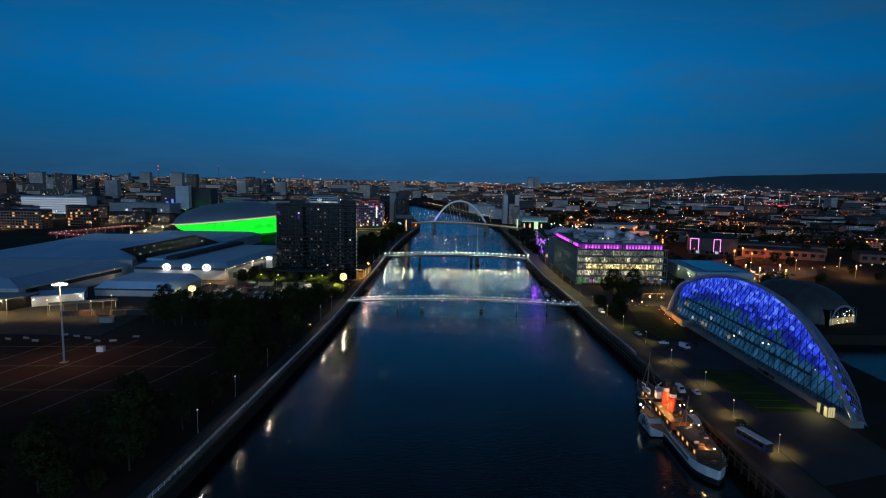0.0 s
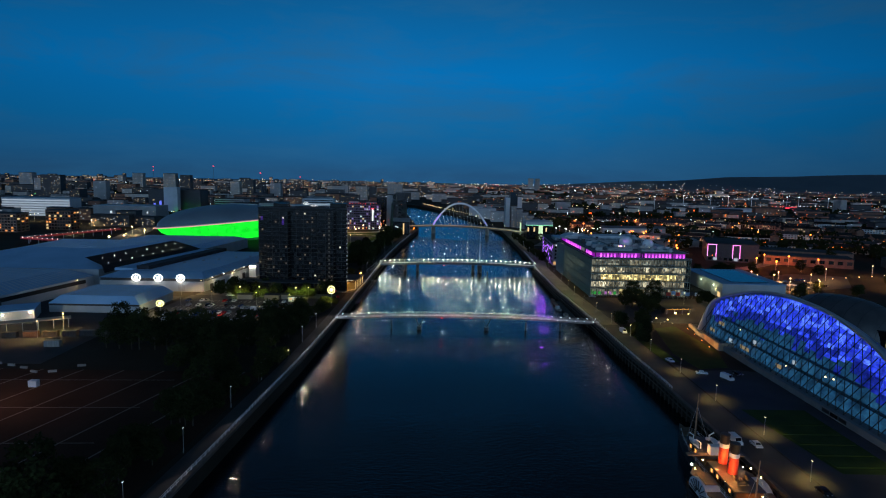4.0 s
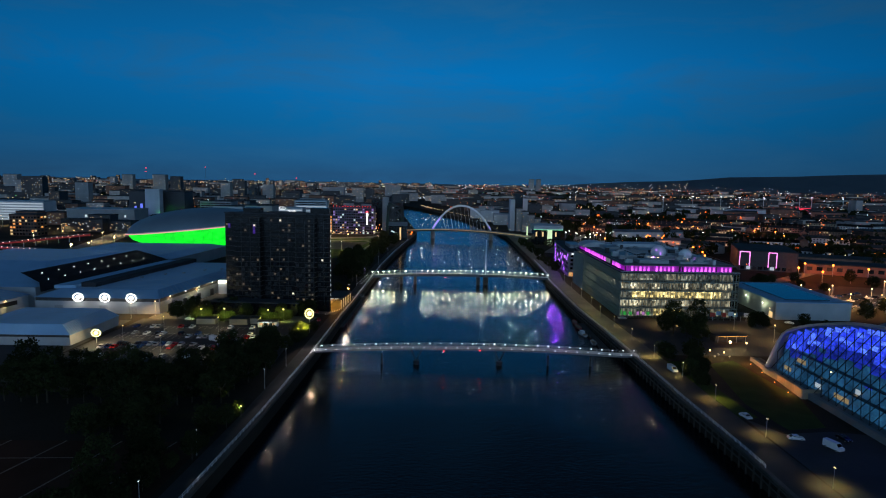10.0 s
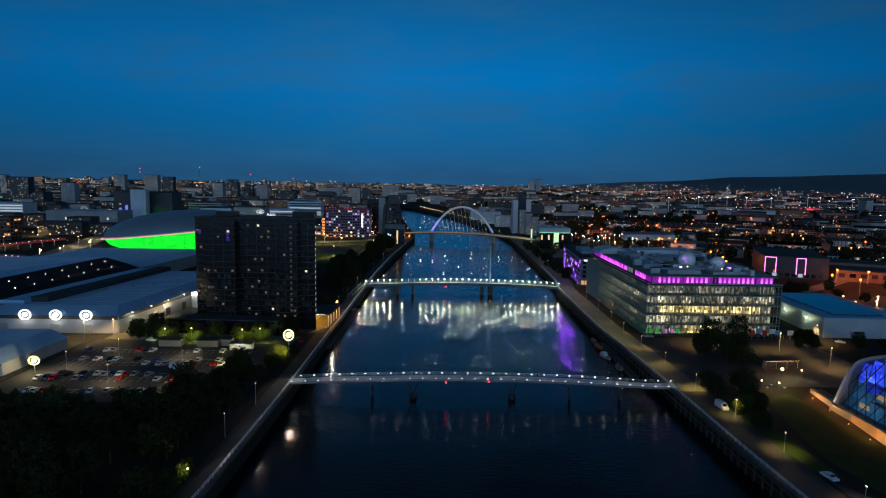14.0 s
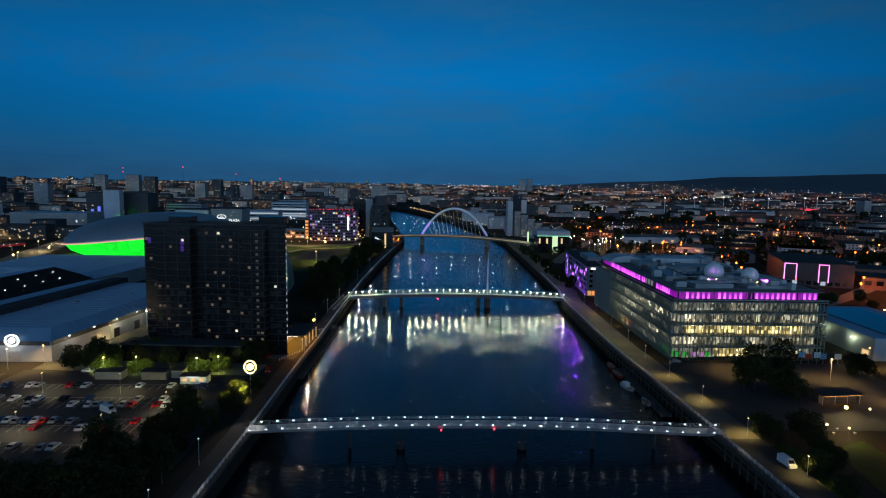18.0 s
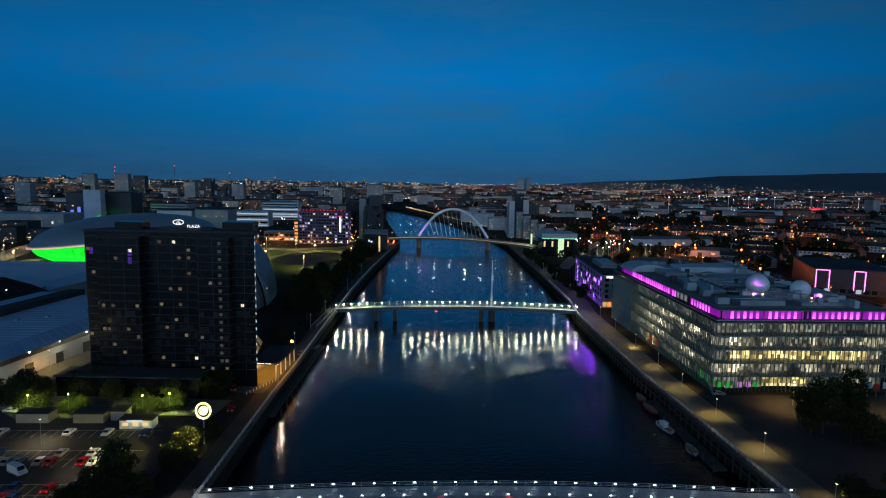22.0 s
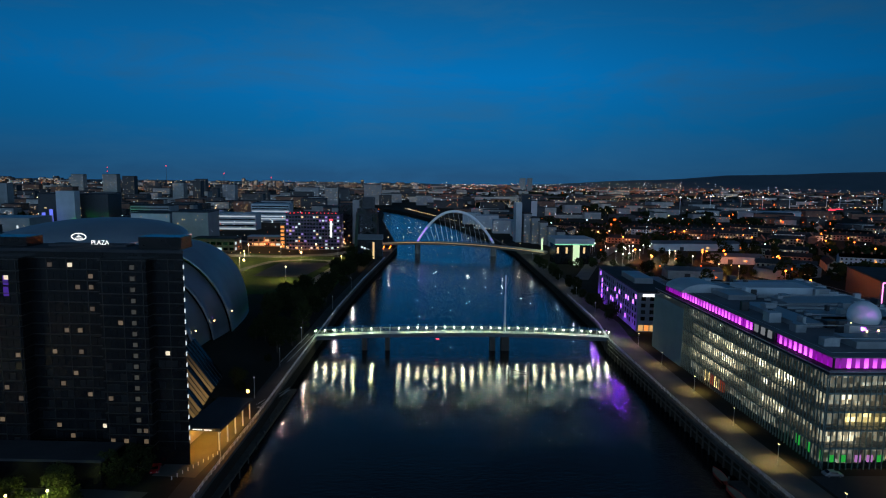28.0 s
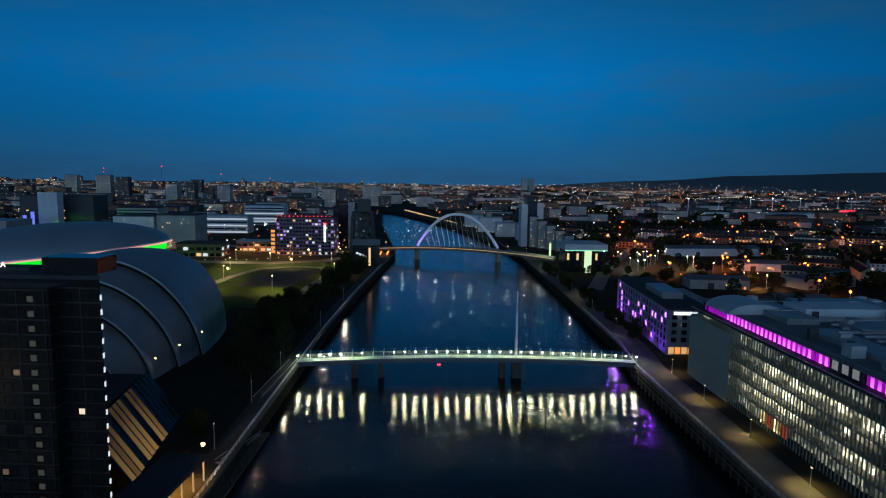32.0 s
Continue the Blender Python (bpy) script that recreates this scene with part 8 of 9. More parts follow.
def dock_crane():
    t = thing("cantilever_crane", "giant dark steel hammerhead dock crane", "crane", (-46, 806, 0), 8)
    tw = 8.0
    for sx in (-1, 1):
        for sy in (-1, 1):
            part("leg", beam(B(), (sx * tw * 1.15, sy * tw * 1.15, 0), (sx * tw * 0.9, sy * tw * 0.9, 38), 2.4), "dark", t)
    for k in range(4):
        z0, z1 = k * 9.5, (k + 1) * 9.5
        for s in (-1, 1):
            for a, b in (((-tw, s * tw, z0), (tw, s * tw, z1)), ((tw, s * tw, z0), (-tw, s * tw, z1)), ((s * tw, -tw, z0), (s * tw, tw, z1)), ((s * tw, tw, z0), (s * tw, -tw, z1))):
                part("brace", beam(B(), a, b, 1.1), "dark", t)
        for s in (-1, 1):
            part("tie", beam(B(), (-tw * 1.1, s * tw, z1), (tw * 1.1, s * tw, z1), 0.8), "dark", t)
    part("turntable", beam(B(), (0, 0, 38), (0, 0, 42), 17, n=20), "dark", t)
    for s in (-1, 1):
        for z in (42.4, 51.5):
            part("jib_chord", beam(B(), (s * 4.5, -28, z), (s * 4.5 * (1 if z < 45 else 0.9), 44, z - (0 if z < 45 else 4)), 1.4), "dark", t)
        for k in range(12):
            y = -28 + k * 6
            part("jib_web", beam(B(), (s * 4.5, y, 42.4), (s * 4.4, y + 6, 51 - k * 0.3), 0.7), "dark", t)
            part("jib_post", beam(B(), (s * 4.5, y, 42.4), (s * 4.4, y, 51 - k * 0.3), 0.6), "dark", t)
    part("machine_house", box(B(), -5, -27, 43.5, 5, -12, 52.5), "dark", t, "dark machinery house")
    t = thing("crane_pavilion", "glass pavilion with a pale peaked roof and lit stair", "pavilion", (-52, 790, 0))
    part("wall", box(B(), 0, 0, 0, 20, 10, 17), "glass_dark", t)
    r = B()
    loft(r, [[(-0.5, -0.5, 17), (20.5, -0.5, 17)], [(-0.5, 5, 21), (20.5, 5, 21)], [(-0.5, 10.5, 17), (20.5, 10.5, 17)]])
    part("roof", r, "roofing", t, "pale peaked glass roof")
    part("lit_stair", box(B(), 12, -0.2, 1, 13.6, -0.004, 15), "win_warm", t)
    for k in range(4):
        part("lit_window", box(B(), 2.5 + k * 2.2, -0.2, 10 - k, 4.2 + k * 2.2, -0.004, 11.6 - k), "win_white", t)
    t = thing("quay_terrace", "orange-lit waterside terrace by the bridge", "terrace", (-36, 845, 0.1))
    part("floor", box(B(), 0, 0, 0, 9, 26, 0.4), "paving", t)
    for k in range(8):
        part("lamp", gem(B(), 1 + (k % 2) * 6, 2 + k * 3, 2.6, 0.6), "lamp_sodium", t)


dock_crane()


# ---- houses and sheds of the south side ----
def house_rows():
    kinds = []
    rnd = random.Random(31)
    for k in range(4):
        wall = ("brick", "sandstone", "white_render", "brick")[k]
        t = thing("terraced_houses", ("row of brick houses under a dark pitched roof", "row of pale stone houses under a dark pitched roof", "row of white rendered houses under a dark pitched roof",
                                      "row of red-brown brick houses with chimneys")[k], "houses", group="terraced houses")
        n = 5 + k
        W = n * 7.0
        part("wall", box(B(), 0, 0, -0.1, W, 9, 6.2), wall, t)
        r = B()
        loft(r, [[(-0.4, -0.5, 6.2), (W + 0.4, -0.5, 6.2)], [(-0.4, 4.5, 9.6), (W + 0.4, 4.5, 9.6)], [(-0.4, 9.5, 6.2), (W + 0.4, 9.5, 6.2)]])
        bmesh.ops.solidify(r, geom=r.faces[:], thickness=0.2)
        part("roof", r, "darkroof", t, "dark pitched roof")
        g = B()
        for x in (0.0, W):
            g.faces.new([g.verts.new(p) for p in ((x, 0, 6.2), (x, 9, 6.2), (x, 4.5, 9.5))])
        part("gable", g, wall, t)
        stacks, panes, rooms = B(), B(), B()
        for i in range(n):
            box(stacks, i * 7 + 3, 4.0, 9.0, i * 7 + 4, 5.0, 10.8)
            for z in (1.0, 3.9):
                for dx in (1.0, 4.4):
                    box(rooms if rnd.random() < 0.16 else panes, i * 7 + dx, -0.08, z, i * 7 + dx + 1.5, -0.004, z + 1.5)
        tagged(part("chimney", stacks, "brick", t), kind="stuff")
        tagged(part("window", panes, "glass_dark", t), kind="stuff")
        tagged(part("lit_window", rooms, "win_warm", t), kind="stuff")
        kinds.append(t)
    used = [False] * 4
    spots = []
    for j in range(9):
        for i in range(8):
            x = 176 + i * 62 + (j % 2) * 22 + rnd.uniform(-6, 6)
            y = 690 + j * 52 + rnd.uniform(-8, 8)
            if x < 250 and y < 900 or rnd.random() < 0.22:
                continue
            spots.append((x, y))
    for x, y in spots:
        k = rnd.randrange(4)
        m = pose(x, y, 0, 0, 0, rnd.choice((-24, -24, 60, -30)) + rnd.uniform(-6, 6))
        if used[k]:
            copy_thing(kinds[k], m)
        else:
            kinds[k].matrix_basis, used[k] = m, True
    for k in range(26):
        x, y = rnd.uniform(330, 1100), rnd.uniform(560, 1500)
        if x < 560 and 660 < y < 1180:
            x += 420
        w, d, h = rnd.uniform(40, 100), rnd.uniform(22, 45), rnd.uniform(7, 12)
        t = thing("warehouse", "long low warehouse with a pale roof", "warehouse", (x, y, 0), rnd.choice((-20, 60, -24)), "warehouses")
        part("wall", box(B(), 0, 0, -0.1, w, d, h), rnd.choice(("cladding", "brick", "concrete")), t)
        r = B()
        loft(r, [[(-0.4, -0.4, h + 0.01), (w + 0.4, -0.4, h + 0.01)], [(-0.4, d / 2, h + 2.5), (w + 0.4, d / 2, h + 2.5)], [(-0.4, d + 0.4, h + 0.01), (w + 0.4, d + 0.4, h + 0.01)]])
        part("roof", r, rnd.choice(("roofing", "darkroof", "darkroof")), t)
    for x, y, w, d, h, rz, m in ((228, 872, 92, 24, 7, 4, "white_render"), (246, 786, 42, 18, 6, -8, "white_render"), (252, 702, 46, 20, 7, 20, "pale_block"), (176, 706, 38, 16, 6, -6, "concrete"), (196, 640, 30, 18, 6, -4, "brick")):
        t = thing("workshop_shed", "low pale workshop shed with a grey roof", "shed", (x, y, 0), rz, "workshop sheds")
        part("wall", box(B(), 0, 0, -0.1, w, d, h), m, t)
        r = B()
        loft(r, [[(-0.4, -0.4, h + 0.01), (w + 0.4, -0.4, h + 0.01)], [(-0.4, d / 2, h + 2.2), (w + 0.4, d / 2, h + 2.2)], [(-0.4, d + 0.4, h + 0.01), (w + 0.4, d + 0.4, h + 0.01)]])
        bmesh.ops.solidify(r, geom=r.faces[:], thickness=0.2)
        part("roof", r, "roofing", t)
        part("door", box(B(), w * 0.3, -0.12, 0, w * 0.3 + 4, -0.004, 4), "dark", t)
        part("lit_window", box(B(), w * 0.6, -0.12, 2, w * 0.6 + 3, -0.004, 3.6), "win_warm", t)
    # long red-brown depots behind the glass offices
    for x, y, w, d, rz in ((300, 590, 70, 26, -22), (310, 640, 90, 24, -22), (395, 560, 90, 30, -22), (420, 500, 80, 30, -22)):
        t = thing("depot_shed", "long red-brown brick depot with a pale roof", "depot", (x, y, 0), rz, "depots")
        part("wall", box(B(), 0, 0, -0.1, w, d, 8), "brick", t)
        part("roof", box(B(), -0.3, -0.3, 8.004, w + 0.3, d + 0.3, 8.7), "darkroof", t)
        for k in range(int(w / 7)):
            part("window", box(B(), 2 + k * 7, -0.1, 3, 6 + k * 7, -0.004, 6), "glass_dark", t)


house_rows()


# ---- the rest of the city: stuff far off ----
def in_river(x, y, m=20):
    return y < 2600 and rows_at(LEFT, max(y, -500)) - m < x < rows_at(RIGHT, max(y, -500)) + m


def far_city():
    rnd = random.Random(77)
    walls = {"concrete": B(), "brick": B(), "dark": B(), "pale_block": B()}
    roofs = B()
    wins = {"win_warm": B(), "win_white": B(), "win_orange": B()}

    def put(x, y, w, d, h, wall, lit):
        box(walls[wall], x, y, -0.2, x + w, y + d, h)
        box(roofs, x - 0.3, y - 0.3, h + 0.02, x + w + 0.3, y + d + 0.3, h + 0.9)
        n = int(w * h / 40 * lit * rnd.uniform(0.3, 1.7))
        for _ in range(min(n, 24)):
            s = max(0.8, (y - 150) * 0.0006)
            a, z = x + rnd.uniform(0.5, max(0.6, w - 2 * s)), rnd.uniform(1.5, max(1.6, h - s - 1))
            box(wins[rnd.choices(("win_warm", "win_white", "win_orange"), (5, 4, 1))[0]], a, y - 0.2, z, a + s * rnd.uniform(0.9, 2.0), y - 0.02, z + s)

    for _ in range(1500):
        y = 900 + 3400 * rnd.random() ** 1.25
        x = rnd.uniform(-1, 1) * (y * 0.80 + 200)
        if in_river(x, y, 30 + y * 0.01) or (x > 120 and y < 1250 and x < 560) or (-700 < x < -60 and y < 1120):
            continue
        left = x < 0
        if left and y < 1700 and rnd.random() < 0.3:
            continue
        w, d = rnd.uniform(14, 46) * (1 + y / 4000), rnd.uniform(12, 30)
        h = rnd.choice((8, 10, 12, 14, 18)) * (1.3 if left else 0.75) * rnd.uniform(0.8, 1.2)
        if rnd.random() < (0.05 if left else 0.012):
            h, w = rnd.uniform(26, 44), rnd.uniform(14, 24)
        put(x, y, w, d, h, rnd.choices(list(walls), (3, 3, 5, 1))[0], 0.75 if left else 0.25)
    # the city nearer on the north side
    for _ in range(150):
        x, y = rnd.uniform(-900, -330), rnd.uniform(820, 1500)
        if (-500 < x < -380 and 880 < y < 980) or (-680 < x < -540 and 960 < y < 1030) or (-460 < x < -340 and 900 < y < 1130):
            continue
        put(x, y, rnd.uniform(18, 50), rnd.uniform(12, 26), rnd.uniform(8, 22), rnd.choice(("brick", "concrete", "pale_block", "dark", "dark")), 1.3)
    for k, b in walls.items():
        tagged(part("distant_buildings", b, k), "far city blocks of mixed brick and concrete", "buildings", kind="stuff")
    tagged(part("distant_roofs", roofs, "darkroof"), "dark roofs of the far city", "roofs", kind="stuff")
    for k, b in wins.items():
        tagged(part("distant_windows", b, k), "lit windows of the far city", "windows", kind="stuff")


far_city()


def city_lamps():
    rnd = random.Random(99)
    kinds = {"far_white": B(), "far_warm": B(), "far_sodium": B(), "far_red": B(), "far_green": B(), "far_blue": B()}

    def lamp(kind, x, y, z, k=1.0):
        gem(kinds[kind], x, y, z, k * max(0.46, 0.00060 * (min(y, 1400) - 150 + 0.62 * max(0.0, y - 1400))))

    # single strong lamps of the south streets
    for x, y in ((288, 1187), (556, 1358), (675, 1572), (694, 1578), (889, 1800), (973, 1922), (992, 1930), (937, 2006), (538, 1174), (716, 1651), (255, 1095), (292, 1193), (330, 930), (262, 700), (360, 700), (640, 960), (600, 1040), (420, 1130)):
        lamp("far_sodium", x, y, 8.5, 2.3)
    for x, y in ((754, 1928), (925, 2126), (918, 2004), (980, 1989), (1415, 2312), (1040, 1912), (1068, 1924)):
        lamp("far_white", x, y, 14, 1.1)
    for x, y in ((-318, 638), (-311, 652), (-313, 700), (-127, 723), (-93, 828), (-95, 769)):
        lamp("far_warm", x, y, 8.5, 2.2)
    # rows of lit shop fronts, pitches and yards
    for x, y, n, step, kind in ((586, 1753, 9, 6, "far_white"), (525, 1454, 9, 8, "far_warm"), (311, 1521, 10, 9, "far_warm"), (409, 1641, 8, 5, "far_white"), (826, 1510, 8, 6, "far_red"), (656, 2356, 14, 9, "far_warm"),
                                (640, 2420, 20, 12, "far_sodium"), (-451, 791, 12, 9, "far_warm"), (-445, 1087, 14, 7, "far_white"), (-640, 1300, 20, 12, "far_white"), (-200, 1900, 24, 12, "far_white"), (1500, 2050, 12, 14, "far_white")):
        for k in range(n):
            lamp(kind, x + k * step, y + rnd.uniform(-6, 6), rnd.uniform(5, 8), rnd.uniform(0.7, 1.3))
    # streets of the south side: sodium orange
    for _ in range(170):
        x, y = rnd.uniform(150, 900), rnd.uniform(560, 1350)
        lamp(rnd.choices(("far_sodium", "far_warm", "far_white"), (6, 2, 2))[0], x, y, 8, rnd.choice((0.7, 0.9, 1.2, 1.7)))
    for k in range(20):
        lamp("far_sodium", 250 + k * 22 + rnd.uniform(-4, 4), 590 + k * 9 + rnd.uniform(-16, 16), 8, rnd.uniform(1.0, 1.9))
    for k in range(26):
        lamp("far_warm", 205 + k * 13, 436 + k * 5.0, 7, 0.9)
    # motorways as lines of warm lamps
    for k in range(70):
        lamp("far_warm", 130 + k * 16, 1650 + k * 13 + 25 * math.sin(k * 0.2), 11, 0.8)
        lamp(rnd.choice(("far_warm", "far_white")), 420 + k * 12, 1500 + 3 * k, 11, 0.65)
    for k in range(46):
        lamp("far_warm", -350 + k * 7.0, 690 + k * 3.2 + 30 * math.sin(k * 0.14), 9, 0.55)
        lamp("far_white", -300 + k * 13, 1000 + 18 * math.sin(k * 0.3), 9, 0.7)
    for k in range(22):
        lamp(rnd.choice(("far_sodium", "far_warm")), -70 + rnd.uniform(-28, 26), 868 + rnd.uniform(-10, 34), 6, rnd.uniform(0.7, 1.3))
    for k in range(60):
        lamp(rnd.choices(("far_sodium", "far_warm", "far_white", "far_red"), (4, 4, 2, 1))[0], rnd.uniform(-270, -55), rnd.uniform(832, 935), rnd.uniform(3, 7), rnd.uniform(0.6, 1.2))
    for k in range(150):
        lamp(rnd.choices(("far_sodium", "far_warm", "far_white", "far_blue"), (2, 4, 5, 1))[0], rnd.uniform(-700, -60), rnd.uniform(940, 1500), rnd.uniform(3, 14), rnd.uniform(0.6, 1.3))
    for k in range(40):
        lamp("far_warm", 91 - k * 3.1, 1010 + k * 12.0, 6, 0.75)
    # the whole plain
    for _ in range(2900):
        y = 900 + 3600 * rnd.random() ** 1.3
        x = rnd.uniform(-1, 1) * (y * 0.80 + 150)
        if in_river(x, y, 12):
            continue
        w = (4, 5, 3, 1.2, 0.25, 0.15) if x < 0 else (2.2, 3, 6, 1.6, 0.2, 0.05)
        u = rnd.random()
        lamp(rnd.choices(list(kinds), w)[0], x, y, rnd.uniform(5, 16), 0.6 if u < 0.6 else (0.85 if u < 0.93 else 1.35))
    # a bright retail park and pitches on the south side
    for _ in range(90):
        lamp(rnd.choices(("far_sodium", "far_white", "far_warm"), (3, 2, 2))[0], rnd.gauss(900, 190), rnd.gauss(2900, 230), rnd.uniform(6, 16), rnd.uniform(0.6, 1.1))
    for _ in range(60):
        lamp("far_white", rnd.gauss(880, 230), rnd.gauss(2250, 60), 8, rnd.uniform(0.5, 0.9))
    for _ in range(320):
        a = math.radians(rnd.uniform(3, 37))
        d = rnd.uniform(4150, 4800)
        lamp(rnd.choices(("far_white", "far_warm", "far_red"), (5, 4, 0.6))[0], d * math.sin(a), d * math.cos(a), 8 + (d - 4200) / 680 * 46 * min(1, max(0.1, (math.degrees(a) - 4) / 18)), rnd.uniform(0.4, 0.9))
    for _ in range(120):
        a = math.radians(rnd.uniform(-38, 3))
        d = rnd.uniform(4000, 4750)
        lamp(rnd.choices(("far_white", "far_warm", "far_red"), (5, 4, 1))[0], d * math.sin(a), d * math.cos(a), rnd.uniform(6, 26), rnd.uniform(0.4, 0.8))
    for k, b in kinds.items():
        tagged(part("distant_lamps", b, k), "far street lamps and signs of the city", "lamps", kind="stuff")
    # red aviation lights on masts
    for x, y, h in ((-766, 2167, 87), (-1313, 2918, 68), (-1313, 2918, 84), (-700, 2500, 66), (-630, 2900, 50), (723, 1342, 20), (735, 1344, 20), (742, 1346, 20)):
        t = thing("mast_light", "red warning light on a slender mast", "mast", (x, y, 0), group="red mast lights")
        part("mast", beam(B(), (0, 0, 0), (0, 0, h), 0.6), "dark", t)
        part("lamp", gem(B(), 0, 0, h + 1, 0.0010 * y), "far_red", t)
    block("tower_block", "pair of distant dark tower blocks", 486, 3308, 512, 3330, 62, "concrete", lit=0.05, cols=5, rows=8, seed=90, category="tower block")
    block("tower_block", "pair of distant dark tower blocks", 524, 3320, 548, 3340, 62, "concrete", lit=0.05, cols=5, rows=8, seed=91, category="tower block")


M["far_white"] = glow("far_white_lamp", (0.85, 0.95, 1.0), 5.5)
M["far_warm"] = glow("far_warm_lamp", (1.0, 0.66, 0.30), 5.0)
M["far_sodium"] = glow("far_sodium_lamp", (1.0, 0.13, 0.015), 3.2)
M["far_red"] = glow("far_red_lamp", (1.0, 0.04, 0.08), 2.2)
M["far_green"] = glow("far_green_lamp", (0.15, 1.0, 0.3), 1.6)
M["far_blue"] = glow("far_blue_lamp", (0.2, 0.3, 1.0), 1.6)
city_lamps()


def street_glow():
    """Lamps of the nearer streets that light the houses and grass about them."""
    rnd = random.Random(17)
    spots = [(291, 767, 1), (243, 650, 1), (247, 807, 1), (264, 803, 1), (213, 917, 1), (211, 968, 1), (297, 988, 1), (187, 806, 1), (277, 559, 1), (297, 584, 1), (283, 539, 1), (314, 575, 1), (306, 542, 1), (328, 555, 1), (234, 625, 1),
             (286, 756, 1), (246, 797, 1), (258, 441, 5), (228, 464, 5), (244, 451, 5), (241, 466, 5), (232, 480, 5), (252, 480, 5), (270, 470, 5), (350, 520, 5), (330, 470, 5), (300, 500, 5), (553, 1205, 1), (704, 1135, 1), (520, 1299, 1), (410, 735, 1), (420, 900, 1), (470, 800, 1), (380, 1040, 1), (165, 790, 4), (190, 830, 4), (215, 800, 4),
             (-100, 797, 2), (-90, 690, 2), (-140, 770, 2), (-60, 745, 2), (-200, 850, 3), (-150, 872, 3), (-112, 848, 3), (-232, 884, 3),
             (-118, 800, 2), (-132, 730, 2), (-128, 690, 2), (-70, 800, 2), (-150, 818, 2), (-200, 806, 2), (-300, 735, 2), (-78, 875, 3), (-60, 872, 3), (-100, 890, 3), (-48, 868, 3), (-180, 866, 2), (-250, 890, 2),
             (-330, 900, 2), (-420, 905, 2), (-319, 638, 2), (-314, 662, 2), (-316, 706, 2), (-345, 738, 2), (-362, 800, 2), (-378, 868, 2), (-442, 830, 2), (-463, 802, 2), (-411, 730, 2), (-500, 860, 2), (-560, 900, 2), (-520, 725, 2),
             (240, 792, 1), (213, 919, 1), (287, 973, 1), (219, 798, 5), (218, 718, 5), (253, 778, 1), (228, 708, 5), (250, 688, 1), (186, 767, 5), (465, 930, 1), (394, 907, 1)]
    cols = {1: ("lamp_sodium", (1.0, 0.25, 0.04), "orange sodium street lamp on a tall post"), 2: ("lamp_warm", (1.0, 0.72, 0.30), "warm street lamp beside the expressway"), 3: ("lamp_sodium", (1.0, 0.42, 0.10), "orange street lamp by the hotels"), 5: ("lamp_warm", (1.0, 0.50, 0.16), "warm yard lamp on a tall post"), 4: ("lamp_white2", (0.9, 1.0, 0.8), "white car park lamp on a tall post")}
    # further lamps at random spots, added to brighten the house fronts
    for _ in range(16):
        spots.append((rnd.uniform(175, 520), rnd.uniform(610, 1000), 1))
    made = {}
    for x, y, c in spots:
        m = pose(x, y, 0.1)
        if c in made:
            copy_thing(made[c], m)
            continue
        mat, col, lab = cols[c]
        t = thing("street_lamp", lab, "street lamp", group="city street lamps")
        t.matrix_basis = m
        part("pole", beam(B(), (0, 0, -0.1), (0, 0, 8.8), 0.2), "steel", t)
        part("lens", ball(B(), (0, 0, 9.0), 0.78 if c == 1 else 0.42, 10, 7), mat, t, "glowing lens")
        if c == 1:
            point(t, (0, -1.4, 8.6), 5200, (1.0, 0.24, 0.04), size=0.5)
        else:
            spot(t, (0, -1.0, 8.6), 11000, col, 164, 0.4, 0.3)
        made[c] = t


street_glow()


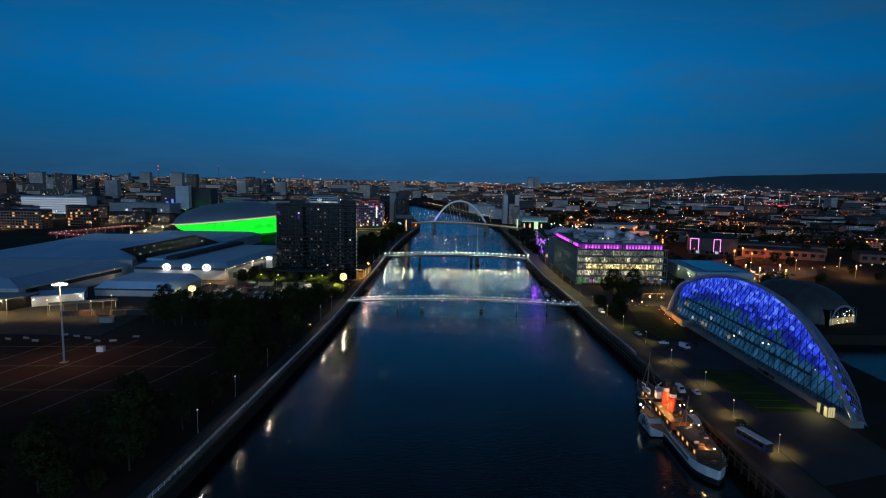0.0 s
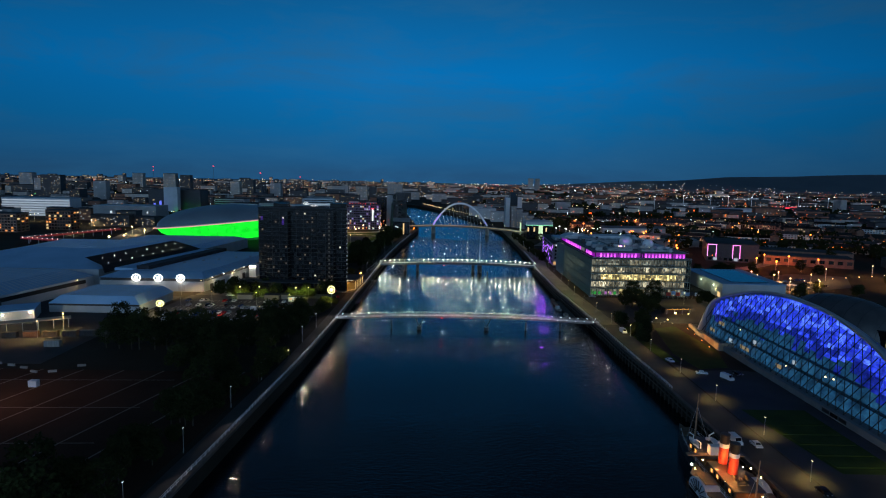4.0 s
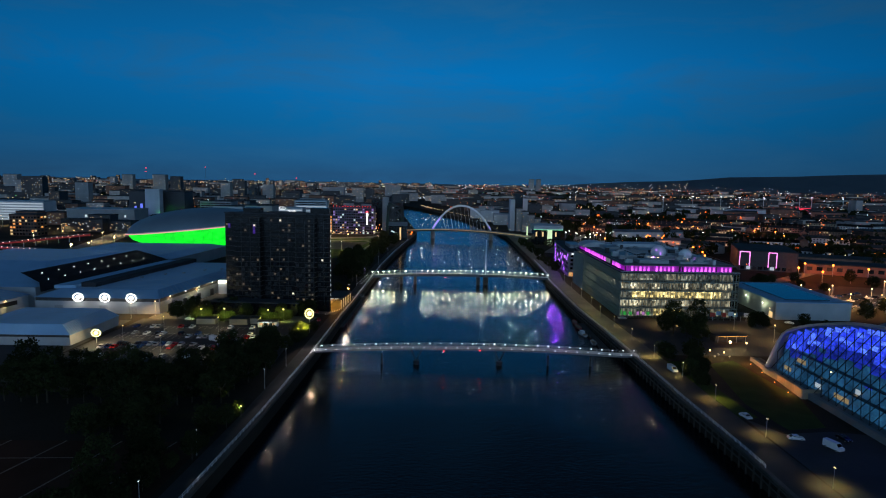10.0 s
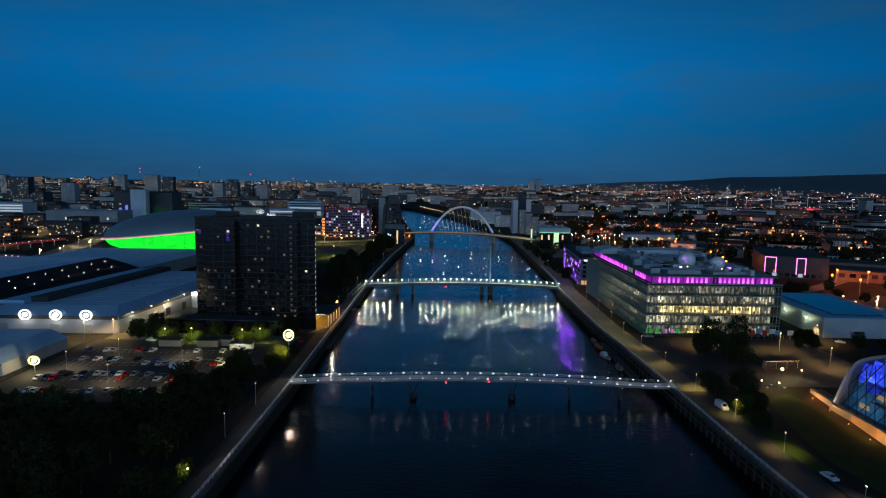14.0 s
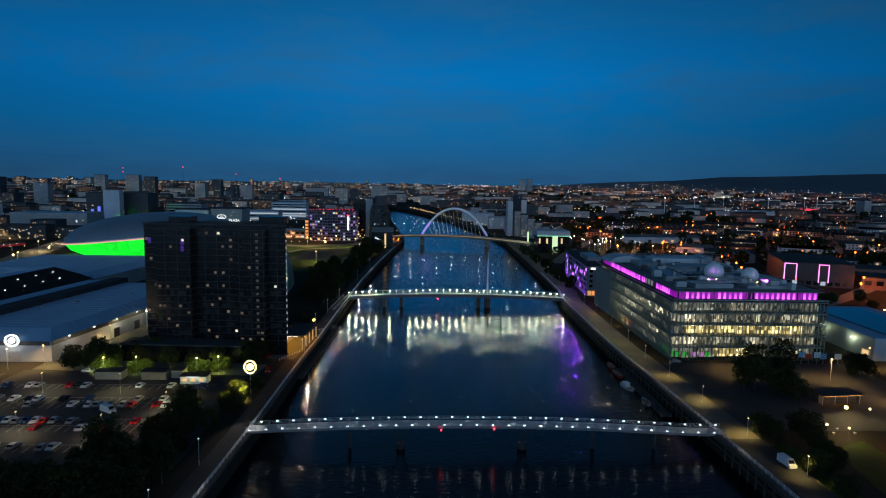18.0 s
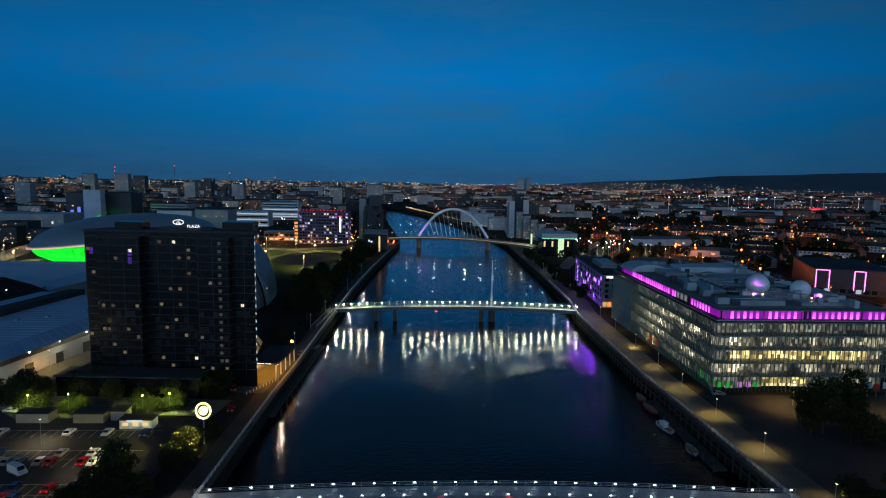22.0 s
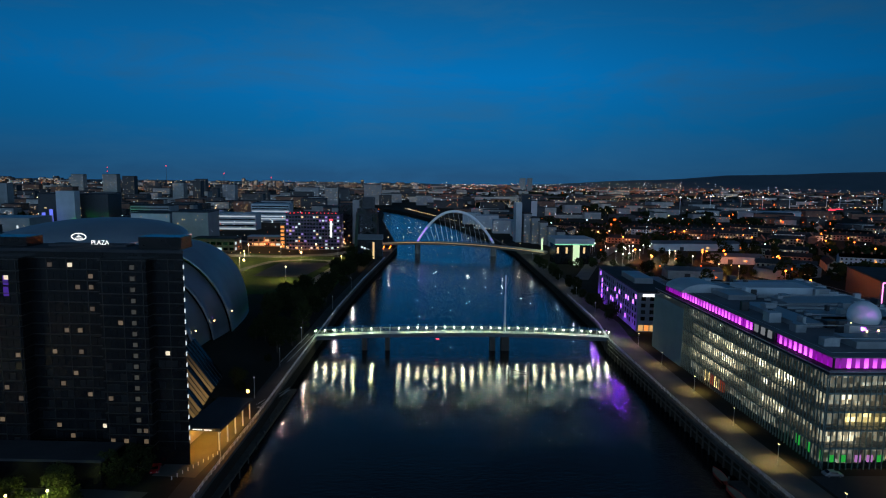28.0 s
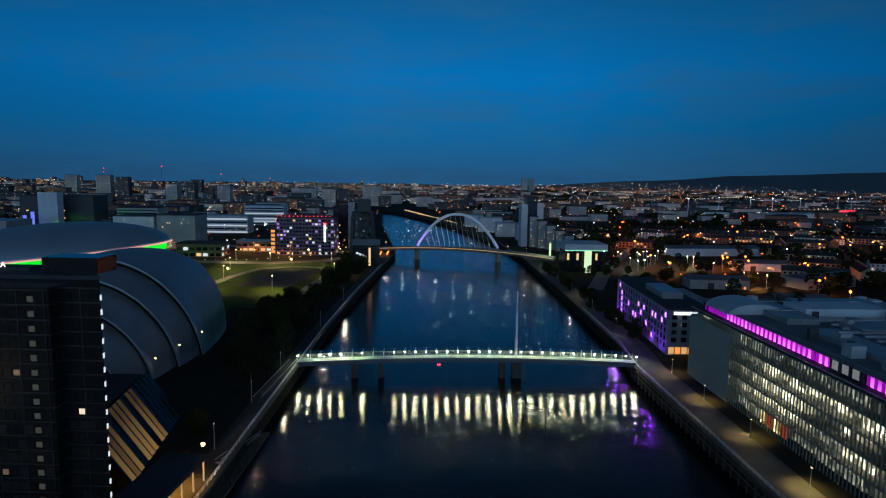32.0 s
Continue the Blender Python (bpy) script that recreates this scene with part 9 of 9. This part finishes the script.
def south_plain():
    """Floodlight masts, a pale shed, a red sign and the lit motorway on the far south side."""
    mast = None
    for x, y in ((630, 1601), (706, 1616), (738, 1587), (794, 1581), (927, 1657), (962, 1663), (989, 1582), (520, 1500)):
        if mast:
            copy_thing(mast, pose(x, y, 0))
            continue
        mast = thing("floodlight_mast", "tall pale mast with a white lamp head", "floodlight", group="far floodlight masts")
        mast.matrix_basis = pose(x, y, 0)
        part("pole", beam(B(), (0, 0, -0.2), (0, 0, 33), 0.9, n=6), "white", mast)
        part("head", box(B(), -1.6, -0.5, 33.0, 1.6, 0.5, 34.0), "far_white", mast, "lit lamp head")
    t = thing("warehouse", "long white-walled shed with a grey roof", "warehouse", (585, 1336, 0), 17)
    part("wall", box(B(), 0, 0, -0.1, 106, 40, 13), "white_render", t)
    part("roof", box(B(), -0.4, -0.4, 13.004, 106.4, 40.4, 13.8), "roofing", t)
    t = thing("red_sign", "long glowing red sign on a shed front", "sign", (884, 1587, 0), 6)
    part("backing", box(B(), -4, 0.3, 0, 44, 12, 11), "dark", t, "dark shed behind the sign")
    for k in range(7):
        part("sign_bar", box(B(), 1 + k * 5.4, 0.0, 6.0, 5.2 + k * 5.4, 0.296, 9.4), "far_red", t, "red glowing lettering bar")
    road_strip([(438, 2190), (320, 1960), (349, 1772), (476, 1663), (700, 1560)], 22, "far lit motorway", 0.4)
    first = None
    for x, y in ((330, 1990), (332, 1900), (345, 1820), (372, 1750), (420, 1705), (470, 1665), (530, 1636)):
        if first:
            copy_thing(first, pose(x, y, 0.3))
            continue
        first = thing("street_lamp", "tall warm motorway lamp", "street lamp", group="motorway lamps")
        first.matrix_basis = pose(x, y, 0.3)
        part("pole", beam(B(), (0, 0, -0.2), (0, 0, 11), 0.3), "steel", first)
        part("lens", gem(B(), 0, 0, 11.5, 0.8), "far_warm", first, "glowing lens")
        spot(first, (0, -1, 10.8), 24000, (1.0, 0.78, 0.42), 160, 0.5, 0.4)


south_plain()


def far_woods():
    """Dark tree masses between the houses and along the hills."""
    rnd = random.Random(55)
    b = B()
    for _ in range(330):
        y = 640 + 2600 * rnd.random() ** 1.6
        x = rnd.uniform(120, y * 0.8 + 150) if rnd.random() < 0.68 else -rnd.uniform(80, y * 0.75)
        if in_river(x, y, 25) or (-700 < x < -60 and y < 1100) or (x < 250 and y < 880):
            continue
        n, R, H = rnd.randrange(3, 9), rnd.uniform(5, 9), rnd.uniform(7, 12)
        for _ in range(n):
            cx, cy = x + rnd.gauss(0, 14), y + rnd.gauss(0, 9)
            for _ in range(26):
                d = Vector((rnd.gauss(0, 1), rnd.gauss(0, 1), rnd.gauss(0, 1))).normalized()
                c = Vector((cx + d.x * R * 0.8, cy + d.y * R * 0.8, H * 0.55 + d.z * H * 0.45))
                e1 = Vector((rnd.gauss(0, 1), rnd.gauss(0, 1), rnd.gauss(0, 1))).normalized()
                e2 = e1.cross(d).normalized()
                s = R * rnd.uniform(0.25, 0.42)
                b.faces.new([b.verts.new(c + e1 * s), b.verts.new(c + e2 * s), b.verts.new(c - e1 * s), b.verts.new(c - e2 * s)])
    tagged(part("distant_woods", b, "leaf"), "dark tree masses of the far city", "trees", kind="stuff")


far_woods()
